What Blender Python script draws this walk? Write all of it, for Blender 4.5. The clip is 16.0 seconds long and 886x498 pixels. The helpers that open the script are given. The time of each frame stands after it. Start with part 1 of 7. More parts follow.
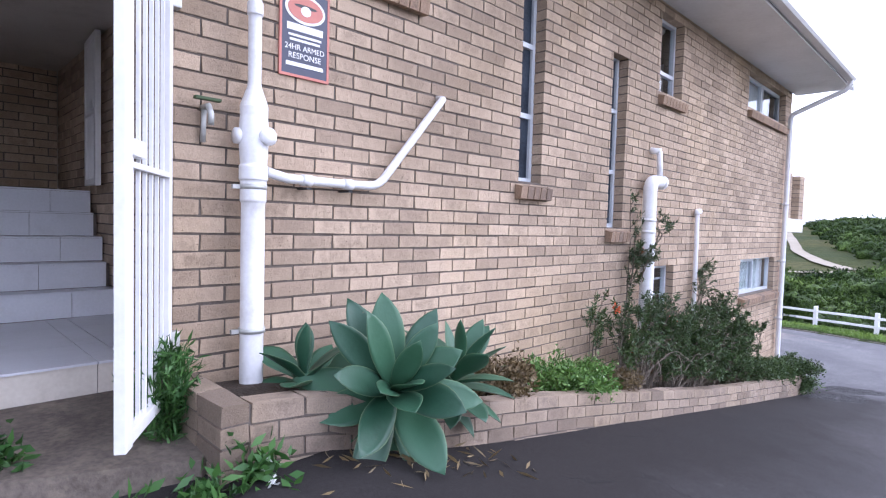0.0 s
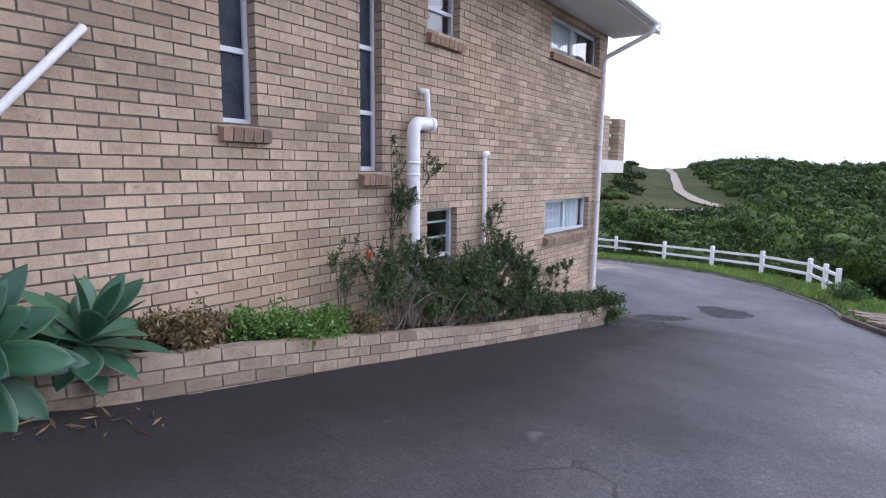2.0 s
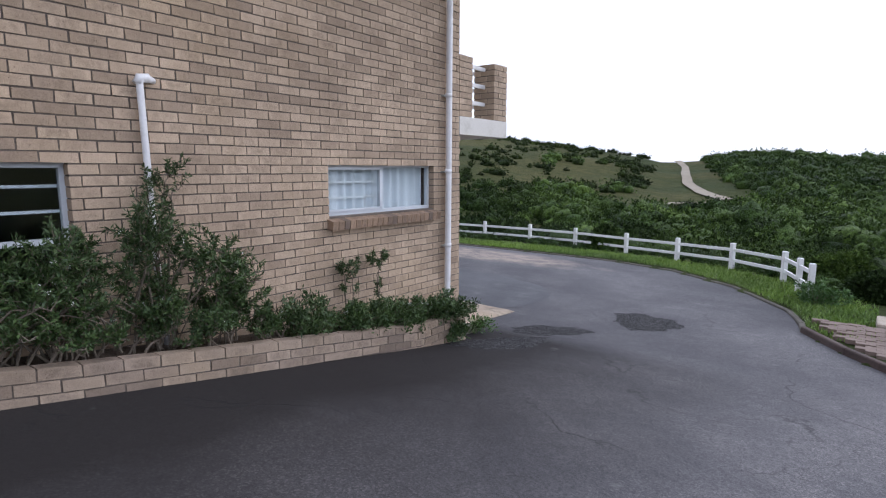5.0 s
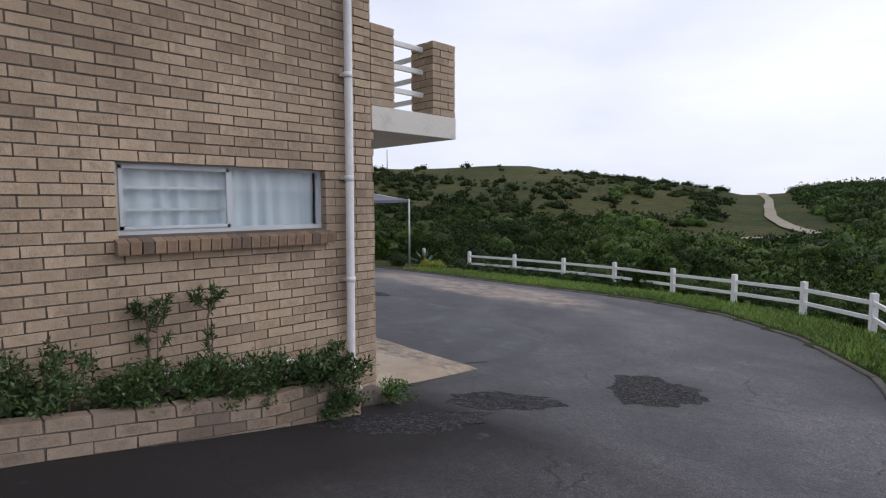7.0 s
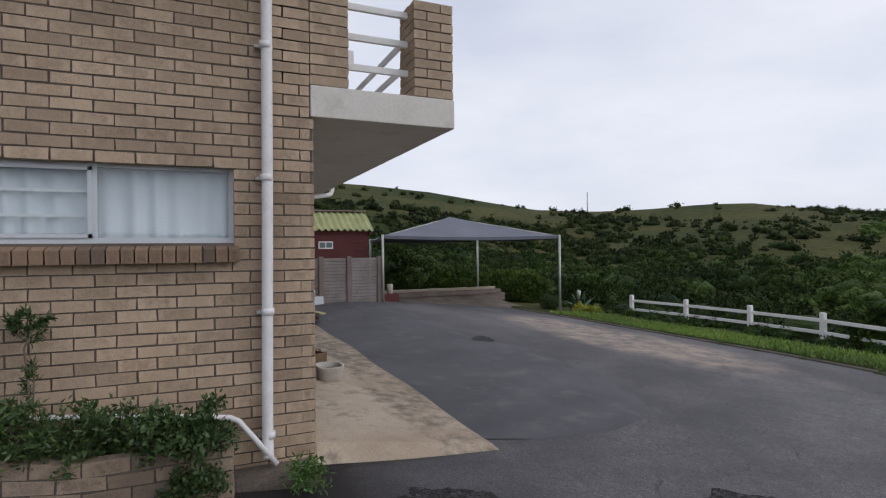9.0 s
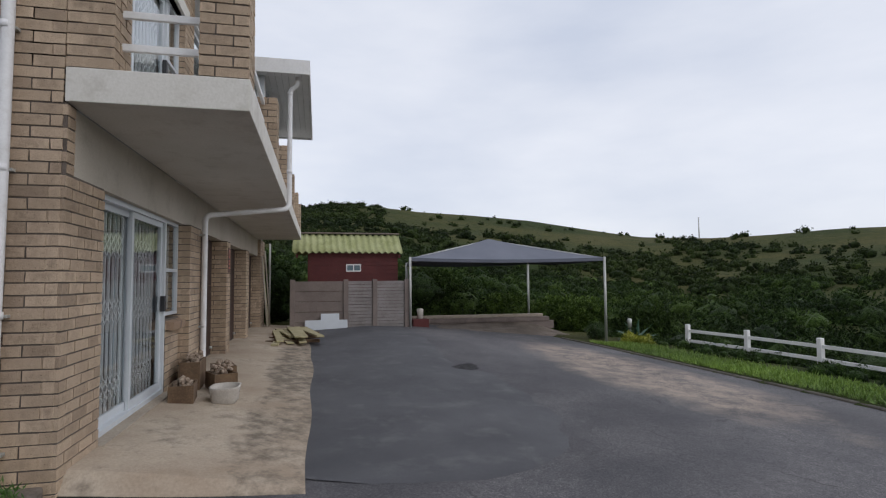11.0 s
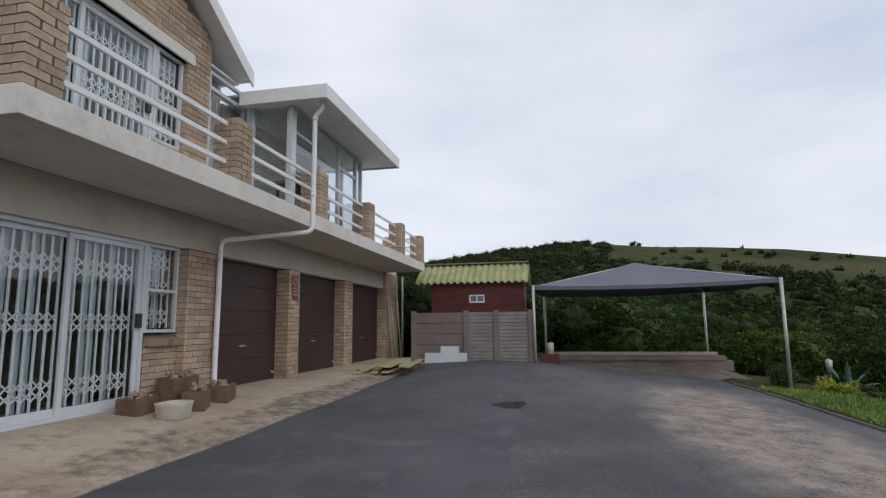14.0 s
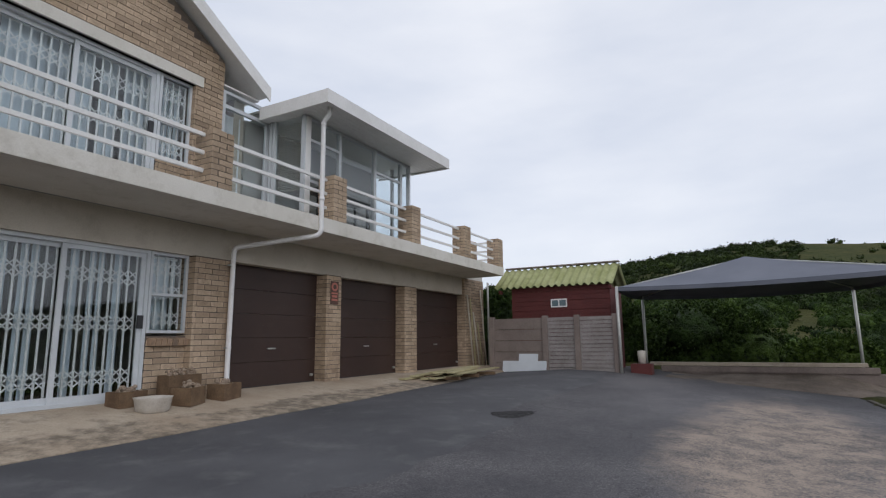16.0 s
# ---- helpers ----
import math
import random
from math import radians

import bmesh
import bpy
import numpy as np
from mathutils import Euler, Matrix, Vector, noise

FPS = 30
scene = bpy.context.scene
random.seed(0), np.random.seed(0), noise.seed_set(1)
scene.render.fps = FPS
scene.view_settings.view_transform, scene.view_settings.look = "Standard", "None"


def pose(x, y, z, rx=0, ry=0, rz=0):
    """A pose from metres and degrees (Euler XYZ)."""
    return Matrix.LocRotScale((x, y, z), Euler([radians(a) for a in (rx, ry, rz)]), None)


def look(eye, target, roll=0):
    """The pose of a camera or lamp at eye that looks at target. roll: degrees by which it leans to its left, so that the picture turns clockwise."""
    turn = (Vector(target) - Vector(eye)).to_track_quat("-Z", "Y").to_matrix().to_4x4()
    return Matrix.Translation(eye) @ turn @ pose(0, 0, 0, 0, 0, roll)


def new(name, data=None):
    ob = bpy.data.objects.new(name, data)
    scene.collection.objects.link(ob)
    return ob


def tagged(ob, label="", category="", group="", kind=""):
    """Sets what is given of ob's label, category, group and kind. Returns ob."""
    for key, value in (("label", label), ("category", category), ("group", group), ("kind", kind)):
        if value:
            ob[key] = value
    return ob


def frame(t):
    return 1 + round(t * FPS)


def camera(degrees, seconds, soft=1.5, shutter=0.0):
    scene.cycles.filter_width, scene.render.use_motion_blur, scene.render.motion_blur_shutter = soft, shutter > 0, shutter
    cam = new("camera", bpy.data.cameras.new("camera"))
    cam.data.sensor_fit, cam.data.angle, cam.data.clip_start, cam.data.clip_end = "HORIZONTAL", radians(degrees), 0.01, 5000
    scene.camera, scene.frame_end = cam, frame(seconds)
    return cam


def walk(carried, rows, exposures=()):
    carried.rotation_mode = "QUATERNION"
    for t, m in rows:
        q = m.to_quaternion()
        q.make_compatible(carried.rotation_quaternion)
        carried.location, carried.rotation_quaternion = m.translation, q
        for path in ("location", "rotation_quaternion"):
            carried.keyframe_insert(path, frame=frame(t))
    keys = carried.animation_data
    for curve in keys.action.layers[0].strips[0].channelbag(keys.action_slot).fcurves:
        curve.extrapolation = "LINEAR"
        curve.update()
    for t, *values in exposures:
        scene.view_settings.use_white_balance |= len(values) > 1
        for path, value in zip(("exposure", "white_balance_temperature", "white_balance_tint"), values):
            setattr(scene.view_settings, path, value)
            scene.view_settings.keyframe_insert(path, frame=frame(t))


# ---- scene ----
cam = camera(77.8, 16.0, soft=1.2)

PATH = [
    (0, (2.636, -11.213, 2.483), (1.218, -9.805, 2.39), 1.6),
    (0.5, (2.842, -11.042, 2.433), (1.525, -9.544, 2.284), 1.0),
    (1, (3.111, -10.806, 2.431), (1.874, -9.249, 2.224), 0.7),
    (1.5, (3.368, -10.518, 2.452), (2.166, -8.941, 2.198), 0.6),
    (2, (3.686, -10.133, 2.495), (2.52, -8.532, 2.214), 0.7),
    (2.5, (3.927, -9.69, 2.497), (2.777, -8.079, 2.211), 0.6),
    (3, (4.102, -9.065, 2.438), (2.954, -7.453, 2.141), 0.6),
    (3.5, (4.223, -8.456, 2.355), (3.068, -6.851, 2.053), 0.5),
    (4, (4.308, -7.729, 2.265), (3.145, -6.13, 1.959), 0.4),
    (4.5, (4.378, -7.045, 2.155), (3.197, -5.46, 1.849), 0.4),
    (5, (4.485, -6.271, 2.048), (3.274, -4.706, 1.756), 0.2),
    (5.2, (4.498, -6.006, 2.003), (3.275, -4.449, 1.72), 0.1),
    (7.3, (4.471, -3.2, 1.707), (3.0, -1.852, 1.57), -0.2),
    (7.5, (4.48, -2.953, 1.671), (2.961, -1.659, 1.544), -0.3),
    (8, (4.427, -2.255, 1.613), (2.779, -1.127, 1.516), -0.3),
    (8.5, (4.352, -1.593, 1.546), (2.602, -0.627, 1.494), -0.5),
    (9, (4.264, -0.9, 1.462), (2.434, -0.093, 1.466), -0.6),
    (9.5, (4.25, -0.261, 1.396), (2.379, 0.443, 1.45), -0.7),
    (10, (4.221, 0.368, 1.354), (2.321, 0.99, 1.429), -0.5),
    (10.2, (4.235, 0.612, 1.337), (2.328, 1.207, 1.422), -0.5),
    (12.3, (4.175, 3.115, 1.046), (2.182, 3.139, 1.205), -0.3),
    (12.5, (4.101, 3.326, 1.029), (2.108, 3.271, 1.198), -0.3),
    (13, (3.767, 3.874, 1.002), (1.786, 3.684, 1.198), -0.4),
    (13.5, (3.521, 4.397, 0.965), (1.555, 4.113, 1.198), -0.4),
    (14, (3.2, 4.968, 0.899), (1.259, 4.571, 1.173), -0.6),
    (14.5, (2.921, 5.516, 0.843), (1.014, 4.987, 1.132), -0.5),
    (15, (2.565, 6.059, 0.808), (0.715, 5.364, 1.113), -0.6),
    (15.5, (2.229, 6.652, 0.773), (0.441, 5.814, 1.087), -0.6),
    (16, (1.834, 7.144, 0.699), (0.103, 6.198, 1.025), -0.7),
]
EXPOSURES = [(0.0, 1.42, 5680, 22), (1.5, 0.94, 5760, 20), (3.5, 0.57, 5860, 18), (5.0, 0.42, 6000, 16), (8.0, -0.2, 6520, 14), (12.5, -0.24, 6480, 11), (16.0, -0.24, 6480, 11)]
walk(cam, [(t, look(e, g, r)) for t, e, g, r in PATH], EXPOSURES)

# ---- light: overcast sky, one wide weak sun ----
world = bpy.data.worlds.new("world")
scene.world = world
world.use_nodes = True
wn, wl = world.node_tree.nodes, world.node_tree.links
wbg = wn["Background"]
sky = wn.new("ShaderNodeTexSky")
sky.sky_type, sky.sun_disc = "NISHITA", False
sky.sun_elevation, sky.sun_rotation = radians(31), radians(43)
sky_dim = wn.new("ShaderNodeVectorMath")
sky_dim.operation = "SCALE"
sky_dim.inputs["Scale"].default_value = 0.12
wl.new(sky.outputs[0], sky_dim.inputs[0])
wco = wn.new("ShaderNodeTexCoord")
wmap = wn.new("ShaderNodeMapping")
wmap.inputs["Scale"].default_value = (1.0, 1.0, 3.2)
wl.new(wco.outputs["Generated"], wmap.inputs[0])
wno = wn.new("ShaderNodeTexNoise")
wno.inputs["Scale"].default_value, wno.inputs["Detail"].default_value, wno.inputs["Roughness"].default_value = 1.7, 6, 0.5
wl.new(wmap.outputs[0], wno.inputs[0])
wramp = wn.new("ShaderNodeValToRGB")
wramp.color_ramp.elements[0].position, wramp.color_ramp.elements[0].color = 0.3, (0.62, 0.68, 0.80, 1)
wramp.color_ramp.elements[1].position, wramp.color_ramp.elements[1].color = 0.7, (0.90, 0.93, 0.99, 1)
wl.new(wno.outputs[0], wramp.inputs[0])
wmix = wn.new("ShaderNodeMix")
wmix.data_type = "RGBA"
wmix.inputs[0].default_value = 0.9
wl.new(sky_dim.outputs[0], wmix.inputs[6])
wl.new(wramp.outputs[0], wmix.inputs[7])
wl.new(wmix.outputs[2], wbg.inputs[0])
wbg.inputs[1].default_value = 1.2
sun = new("sun", bpy.data.lights.new("sun", "SUN"))
sun.data.energy, sun.data.angle, sun.data.color = 0.85, radians(60), (1.0, 0.98, 0.95)
sun.matrix_world = look((0, 0, 0), (-0.62, -0.66, -0.55))


# ---- materials ----
def nodes_of(name):
    m = bpy.data.materials.new(name)
    m.use_nodes = True
    return m, m.node_tree.nodes, m.node_tree.links, m.node_tree.nodes["Principled BSDF"]


def noise_node(n, l, co, scale, detail=4, rough=0.55):
    t = n.new("ShaderNodeTexNoise")
    t.inputs["Scale"].default_value, t.inputs["Detail"].default_value, t.inputs["Roughness"].default_value = scale, detail, rough
    l.new(co, t.inputs["Vector"])
    return t.outputs[0]


def ramp(n, l, fac, p0, c0, p1, c1):
    r = n.new("ShaderNodeValToRGB")
    e = r.color_ramp.elements
    e[0].position, e[0].color, e[1].position, e[1].color = p0, (*c0, 1), p1, (*c1, 1)
    l.new(fac, r.inputs[0])
    return r.outputs[0]


def mixc(n, l, fac, a, b, mode="MIX"):
    m = n.new("ShaderNodeMix")
    m.data_type, m.blend_type = "RGBA", mode
    for v, s in ((fac, m.inputs[0]), (a, m.inputs[6]), (b, m.inputs[7])):
        if isinstance(v, (int, float)):
            s.default_value = v
        elif isinstance(v, tuple):
            s.default_value = (*v, 1)
        else:
            l.new(v, s)
    return m.outputs[2]


def calc(n, l, op, a, b=0.0, clamp=False):
    m = n.new("ShaderNodeMath")
    m.operation, m.use_clamp = op, clamp
    for v, s in ((a, m.inputs[0]), (b, m.inputs[1])):
        if isinstance(v, (int, float)):
            s.default_value = v
        else:
            l.new(v, s)
    return m.outputs[0]


def bump(n, l, bs, height, dist, strength=1.0):
    b = n.new("ShaderNodeBump")
    b.inputs["Distance"].default_value, b.inputs["Strength"].default_value = dist, strength
    l.new(height, b.inputs["Height"])
    l.new(b.outputs[0], bs.inputs["Normal"])


def world_co(n):
    return n.new("ShaderNodeNewGeometry").outputs["Position"]


def surface(name, c0, c1, rough=0.7, metal=0.0, big=1.5, fine=40.0, relief=0.002, dirt=None, dirt_amount=0.35):
    """Paint, plaster, metal, wood: two colours mixed at a coarse and a fine scale, fine relief, patchy dirt."""
    m, n, l, bs = nodes_of(name)
    co = world_co(n)
    a, b = noise_node(n, l, co, big, 5), noise_node(n, l, co, fine, 3)
    col = ramp(n, l, calc(n, l, "ADD", calc(n, l, "MULTIPLY", a, 0.6), calc(n, l, "MULTIPLY", b, 0.4)), 0.38, c0, 0.62, c1)
    if dirt:
        k = ramp(n, l, noise_node(n, l, co, big * 2.7, 6, 0.7), 0.52, (0, 0, 0), 0.78, (dirt_amount,) * 3)
        col = mixc(n, l, k, col, dirt)
    l.new(col, bs.inputs["Base Color"])
    bs.inputs["Metallic"].default_value = metal
    l.new(calc(n, l, "ADD", rough - 0.1, calc(n, l, "MULTIPLY", b, 0.2)), bs.inputs["Roughness"])
    if relief:
        bump(n, l, bs, b, relief)
    return m


def brick_material(name, light, mid, dark):
    m, n, l, bs = nodes_of(name)
    geo = n.new("ShaderNodeNewGeometry")
    obi = n.new("ShaderNodeObjectInfo")
    rnd = calc(n, l, "FRACT", calc(n, l, "ADD", geo.outputs["Random Per Island"], obi.outputs["Random"]))
    rnd2 = calc(n, l, "FRACT", calc(n, l, "MULTIPLY", rnd, 37.3))
    co = geo.outputs["Position"]
    base = n.new("ShaderNodeValToRGB")
    e = base.color_ramp.elements
    e[0].position, e[0].color = 0.0, (*mid, 1)
    e[1].position, e[1].color = 1.0, (*light, 1)
    x = base.color_ramp.elements.new(0.12)
    x.color = (*dark, 1)
    x = base.color_ramp.elements.new(0.28)
    x.color = (*mid, 1)
    l.new(rnd, base.inputs[0])
    uv = n.new("ShaderNodeUVMap")
    sep = n.new("ShaderNodeSeparateXYZ")
    l.new(uv.outputs[0], sep.inputs[0])
    eu = calc(n, l, "ABSOLUTE", calc(n, l, "SUBTRACT", sep.outputs[0], 0.5))
    ev = calc(n, l, "ABSOLUTE", calc(n, l, "SUBTRACT", sep.outputs[1], 0.5))
    rim = calc(n, l, "MAXIMUM", calc(n, l, "MULTIPLY", eu, 1.0), calc(n, l, "MULTIPLY", ev, 0.82))
    wob = noise_node(n, l, co, 28, 4)
    core = ramp(n, l, calc(n, l, "ADD", rim, calc(n, l, "MULTIPLY", calc(n, l, "SUBTRACT", wob, 0.5), 0.35)), 0.26, (1, 1, 1), 0.42, (0, 0, 0))
    blot = ramp(n, l, noise_node(n, l, co, 22, 5, 0.7), 0.38, (0.25, 0.25, 0.25), 0.62, (1, 1, 1))
    smoke = calc(n, l, "MULTIPLY", calc(n, l, "MULTIPLY", core, blot), calc(n, l, "ADD", 0.08, calc(n, l, "MULTIPLY", rnd2, 0.62)))
    col = mixc(n, l, smoke, base.outputs[0], tuple(c * 0.78 for c in dark))
    grain = noise_node(n, l, co, 160, 4, 0.7)
    col = mixc(n, l, 0.7, col, ramp(n, l, grain, 0.3, (0.62, 0.6, 0.58), 0.7, (1.15, 1.13, 1.1)), "MULTIPLY")
    pits = ramp(n, l, noise_node(n, l, co, 75, 2), 0.26, (0.25, 0.22, 0.2), 0.33, (1, 1, 1))
    col = mixc(n, l, 0.8, col, pits, "MULTIPLY")
    wear = ramp(n, l, noise_node(n, l, co, 0.8, 6, 0.6), 0.36, (0.72, 0.70, 0.67), 0.62, (1.1, 1.09, 1.07))
    col = mixc(n, l, 0.8, col, wear, "MULTIPLY")
    algae = ramp(n, l, noise_node(n, l, co, 0.45, 5, 0.65), 0.52, (1, 1, 1), 0.72, (1.0, 0.96, 0.82))
    col = mixc(n, l, 0.7, col, algae, "MULTIPLY")
    l.new(col, bs.inputs["Base Color"])
    bs.inputs["Roughness"].default_value = 0.9
    bump(n, l, bs, calc(n, l, "ADD", grain, calc(n, l, "MULTIPLY", wob, 1.6)), 0.0045)
    return m


M_BRICK = brick_material("buff_brick", (0.60, 0.468, 0.348), (0.49, 0.378, 0.278), (0.39, 0.298, 0.22))
M_PLANTER = brick_material("planter_brick", (0.42, 0.335, 0.265), (0.33, 0.26, 0.205), (0.23, 0.18, 0.145))
M_SILL = brick_material("sill_brick", (0.42, 0.29, 0.2), (0.33, 0.23, 0.16), (0.2, 0.15, 0.12))
M_MORTAR = surface("mortar", (0.09, 0.072, 0.06), (0.165, 0.135, 0.112), 0.95, big=3, fine=90, relief=0.004)
M_WHITE = surface("white_paint", (0.72, 0.71, 0.70), (0.80, 0.79, 0.78), 0.45, big=2, fine=30, relief=0.0006, dirt=(0.42, 0.38, 0.33), dirt_amount=0.22)
M_PVC = surface("white_plastic_pipe", (0.70, 0.69, 0.69), (0.80, 0.79, 0.79), 0.4, big=3, fine=50, relief=0.0005, dirt=(0.4, 0.35, 0.3), dirt_amount=0.4)
M_PLASTER = surface("cream_plaster", (0.46, 0.415, 0.345), (0.54, 0.49, 0.42), 0.85, big=1.2, fine=60, relief=0.002, dirt=(0.27, 0.23, 0.18), dirt_amount=0.5)
M_SLAB = surface("slab_paint", (0.60, 0.57, 0.51), (0.70, 0.67, 0.62), 0.75, big=1.2, fine=50, relief=0.0015, dirt=(0.34, 0.30, 0.24), dirt_amount=0.5)
M_ALU = surface("white_aluminium", (0.52, 0.55, 0.58), (0.60, 0.63, 0.66), 0.35, big=2, fine=60, relief=0.0003)
M_BLIND = surface("pale_blind_fabric", (0.50, 0.57, 0.63), (0.62, 0.69, 0.74), 0.8, big=4, fine=120, relief=0.0006)
M_CURTAIN = surface("white_net_curtain", (0.70, 0.73, 0.76), (0.80, 0.82, 0.85), 0.9, big=4, fine=200, relief=0.0006)
M_ROOM = surface("room_plaster", (0.30, 0.29, 0.28), (0.36, 0.35, 0.33), 0.9)
M_DOOR = surface("brown_garage_door", (0.036, 0.019, 0.015), (0.050, 0.027, 0.021), 0.55, big=1, fine=25, relief=0.001, dirt=(0.10, 0.075, 0.06), dirt_amount=0.2)
M_DARK = surface("dark_plastic", (0.02, 0.02, 0.022), (0.035, 0.035, 0.04), 0.5)
M_STEEL = surface("galvanised_steel", (0.42, 0.42, 0.40), (0.52, 0.52, 0.49), 0.5, 0.5, big=4, fine=40, dirt=(0.25, 0.2, 0.15), dirt_amount=0.3)
M_CONC = surface("worn_concrete", (0.33, 0.272, 0.21), (0.49, 0.425, 0.345), 0.9, big=0.9, fine=35, relief=0.004, dirt=(0.12, 0.1, 0.08), dirt_amount=0.8)


def apron_material():
    """Worn tan concrete: blotches, dark mossy stains, most of them along its outer edge."""
    m, n, l, bs = nodes_of("stained_apron_concrete")
    co = world_co(n)
    a, b, c = noise_node(n, l, co, 0.8, 6, 0.6), noise_node(n, l, co, 45, 4, 0.7), noise_node(n, l, co, 5, 6, 0.7)
    col = ramp(n, l, a, 0.34, (0.35, 0.27, 0.195), 0.66, (0.52, 0.44, 0.345))
    col = mixc(n, l, 0.6, col, ramp(n, l, b, 0.3, (0.72, 0.71, 0.70), 0.7, (1.16, 1.15, 1.14)), "MULTIPLY")
    sp = n.new("ShaderNodeSeparateXYZ")
    l.new(co, sp.inputs[0])
    edge = ramp(n, l, sp.outputs[1], 0.75, (0.0, 0.0, 0.0), 1.5, (0.13, 0.13, 0.13))
    stain = ramp(n, l, calc(n, l, "ADD", calc(n, l, "ADD", calc(n, l, "MULTIPLY", a, 0.45), calc(n, l, "MULTIPLY", c, 0.55)), edge), 0.555, (0, 0, 0), 0.70, (0.8, 0.8, 0.8))
    col = mixc(n, l, stain, col, (0.105, 0.083, 0.060))
    l.new(col, bs.inputs["Base Color"])
    bs.inputs["Roughness"].default_value = 0.9
    bump(n, l, bs, calc(n, l, "ADD", b, calc(n, l, "MULTIPLY", c, 0.5)), 0.004)
    return m


M_APRON = apron_material()
M_LANDING = surface("damp_dirty_concrete", (0.085, 0.068, 0.055), (0.19, 0.155, 0.125), 0.85, big=2.2, fine=40, relief=0.006, dirt=(0.27, 0.22, 0.165), dirt_amount=0.75)
M_PRECAST = surface("precast_concrete", (0.17, 0.135, 0.12), (0.25, 0.205, 0.18), 0.9, big=1.5, fine=30, relief=0.004, dirt=(0.14, 0.11, 0.1), dirt_amount=0.5)
M_PLANKPANEL = surface("grey_panel", (0.21, 0.185, 0.175), (0.31, 0.28, 0.27), 0.85, big=2, fine=25, relief=0.003, dirt=(0.2, 0.16, 0.15), dirt_amount=0.6)
M_RED = surface("red_painted_boards", (0.085, 0.017, 0.016), (0.12, 0.027, 0.024), 0.75, big=2, fine=20, relief=0.002, dirt=(0.05, 0.02, 0.02), dirt_amount=0.4)
M_ROOFGREEN = surface("mossy_fibre_cement", (0.27, 0.29, 0.12), (0.40, 0.41, 0.22), 0.9, big=2.5, fine=25, relief=0.004, dirt=(0.16, 0.18, 0.07), dirt_amount=0.6)
M_NET = surface("grey_shade_net", (0.125, 0.135, 0.168), (0.16, 0.17, 0.205), 0.9, big=1, fine=200, relief=0.0006)
M_TIMBER = surface("weathered_plank", (0.36, 0.31, 0.17), (0.47, 0.42, 0.25), 0.85, big=3, fine=45, relief=0.003, dirt=(0.15, 0.12, 0.07), dirt_amount=0.6)
M_POTWOOD = surface("old_wooden_trough", (0.10, 0.060, 0.034), (0.19, 0.122, 0.070), 0.9, big=5, fine=60, relief=0.003, dirt=(0.08, 0.06, 0.04), dirt_amount=0.6)
M_POT = surface("pale_plaster_pot", (0.42, 0.38, 0.33), (0.55, 0.51, 0.46), 0.85, big=5, fine=60, relief=0.002, dirt=(0.3, 0.25, 0.2), dirt_amount=0.5)
M_SOIL = surface("soil", (0.045, 0.032, 0.022), (0.09, 0.066, 0.045), 0.95, big=5, fine=60, relief=0.02)
M_BANK = surface("trodden_earth", (0.10, 0.078, 0.060), (0.22, 0.175, 0.14), 0.95, big=1.5, fine=30, relief=0.012, dirt=(0.06, 0.05, 0.04), dirt_amount=0.6)
M_PEBBLE = surface("pebbles", (0.2, 0.14, 0.095), (0.40, 0.32, 0.25), 0.9, big=20, fine=70, relief=0.004)
M_TILE = surface("pale_floor_tile", (0.60, 0.60, 0.63), (0.68, 0.68, 0.71), 0.35, big=2, fine=60, relief=0.0004, dirt=(0.4, 0.36, 0.33), dirt_amount=0.25)
M_TILESIDE = surface("beige_riser_tile", (0.58, 0.52, 0.44), (0.66, 0.60, 0.52), 0.45, big=2, fine=40, relief=0.0006, dirt=(0.3, 0.25, 0.2), dirt_amount=0.4)
M_KERB = surface("dark_kerb", (0.07, 0.06, 0.048), (0.14, 0.125, 0.105), 0.95, big=1.5, fine=25, relief=0.006, dirt=(0.07, 0.08, 0.04), dirt_amount=0.6)
M_KERBBROWN = surface("brown_raised_kerb", (0.055, 0.035, 0.03), (0.10, 0.07, 0.06), 0.9, big=2, fine=30, relief=0.004, dirt=(0.05, 0.045, 0.035), dirt_amount=0.5)
M_PAVER = surface("brown_paver", (0.15, 0.105, 0.085), (0.22, 0.165, 0.135), 0.9, big=2, fine=40, relief=0.003)
M_BARK = surface("twig_bark", (0.11, 0.088, 0.066), (0.22, 0.18, 0.14), 0.95, big=8, fine=60, relief=0.002)
M_TRACK = surface("sandy_track", (0.25, 0.21, 0.155), (0.32, 0.275, 0.21), 0.95, big=0.2, fine=3, relief=0.0)
M_SHEDPANE = surface("dull_blue_pane", (0.10, 0.15, 0.17), (0.15, 0.20, 0.22), 0.25, big=6, fine=30, relief=0.0)
M_SIGNBLUE = surface("navy_sign", (0.022, 0.028, 0.06), (0.03, 0.036, 0.075), 0.4, relief=0.0)
M_SIGNRED = surface("faded_red_sign", (0.5, 0.16, 0.12), (0.56, 0.2, 0.15), 0.5, relief=0.0)
M_SIGNWHITE = surface("white_lettering", (0.75, 0.74, 0.73), (0.8, 0.79, 0.78), 0.5, relief=0.0)
M_SIGNBROWN = surface("brown_sign", (0.10, 0.05, 0.035), (0.13, 0.065, 0.045), 0.5, relief=0.0)


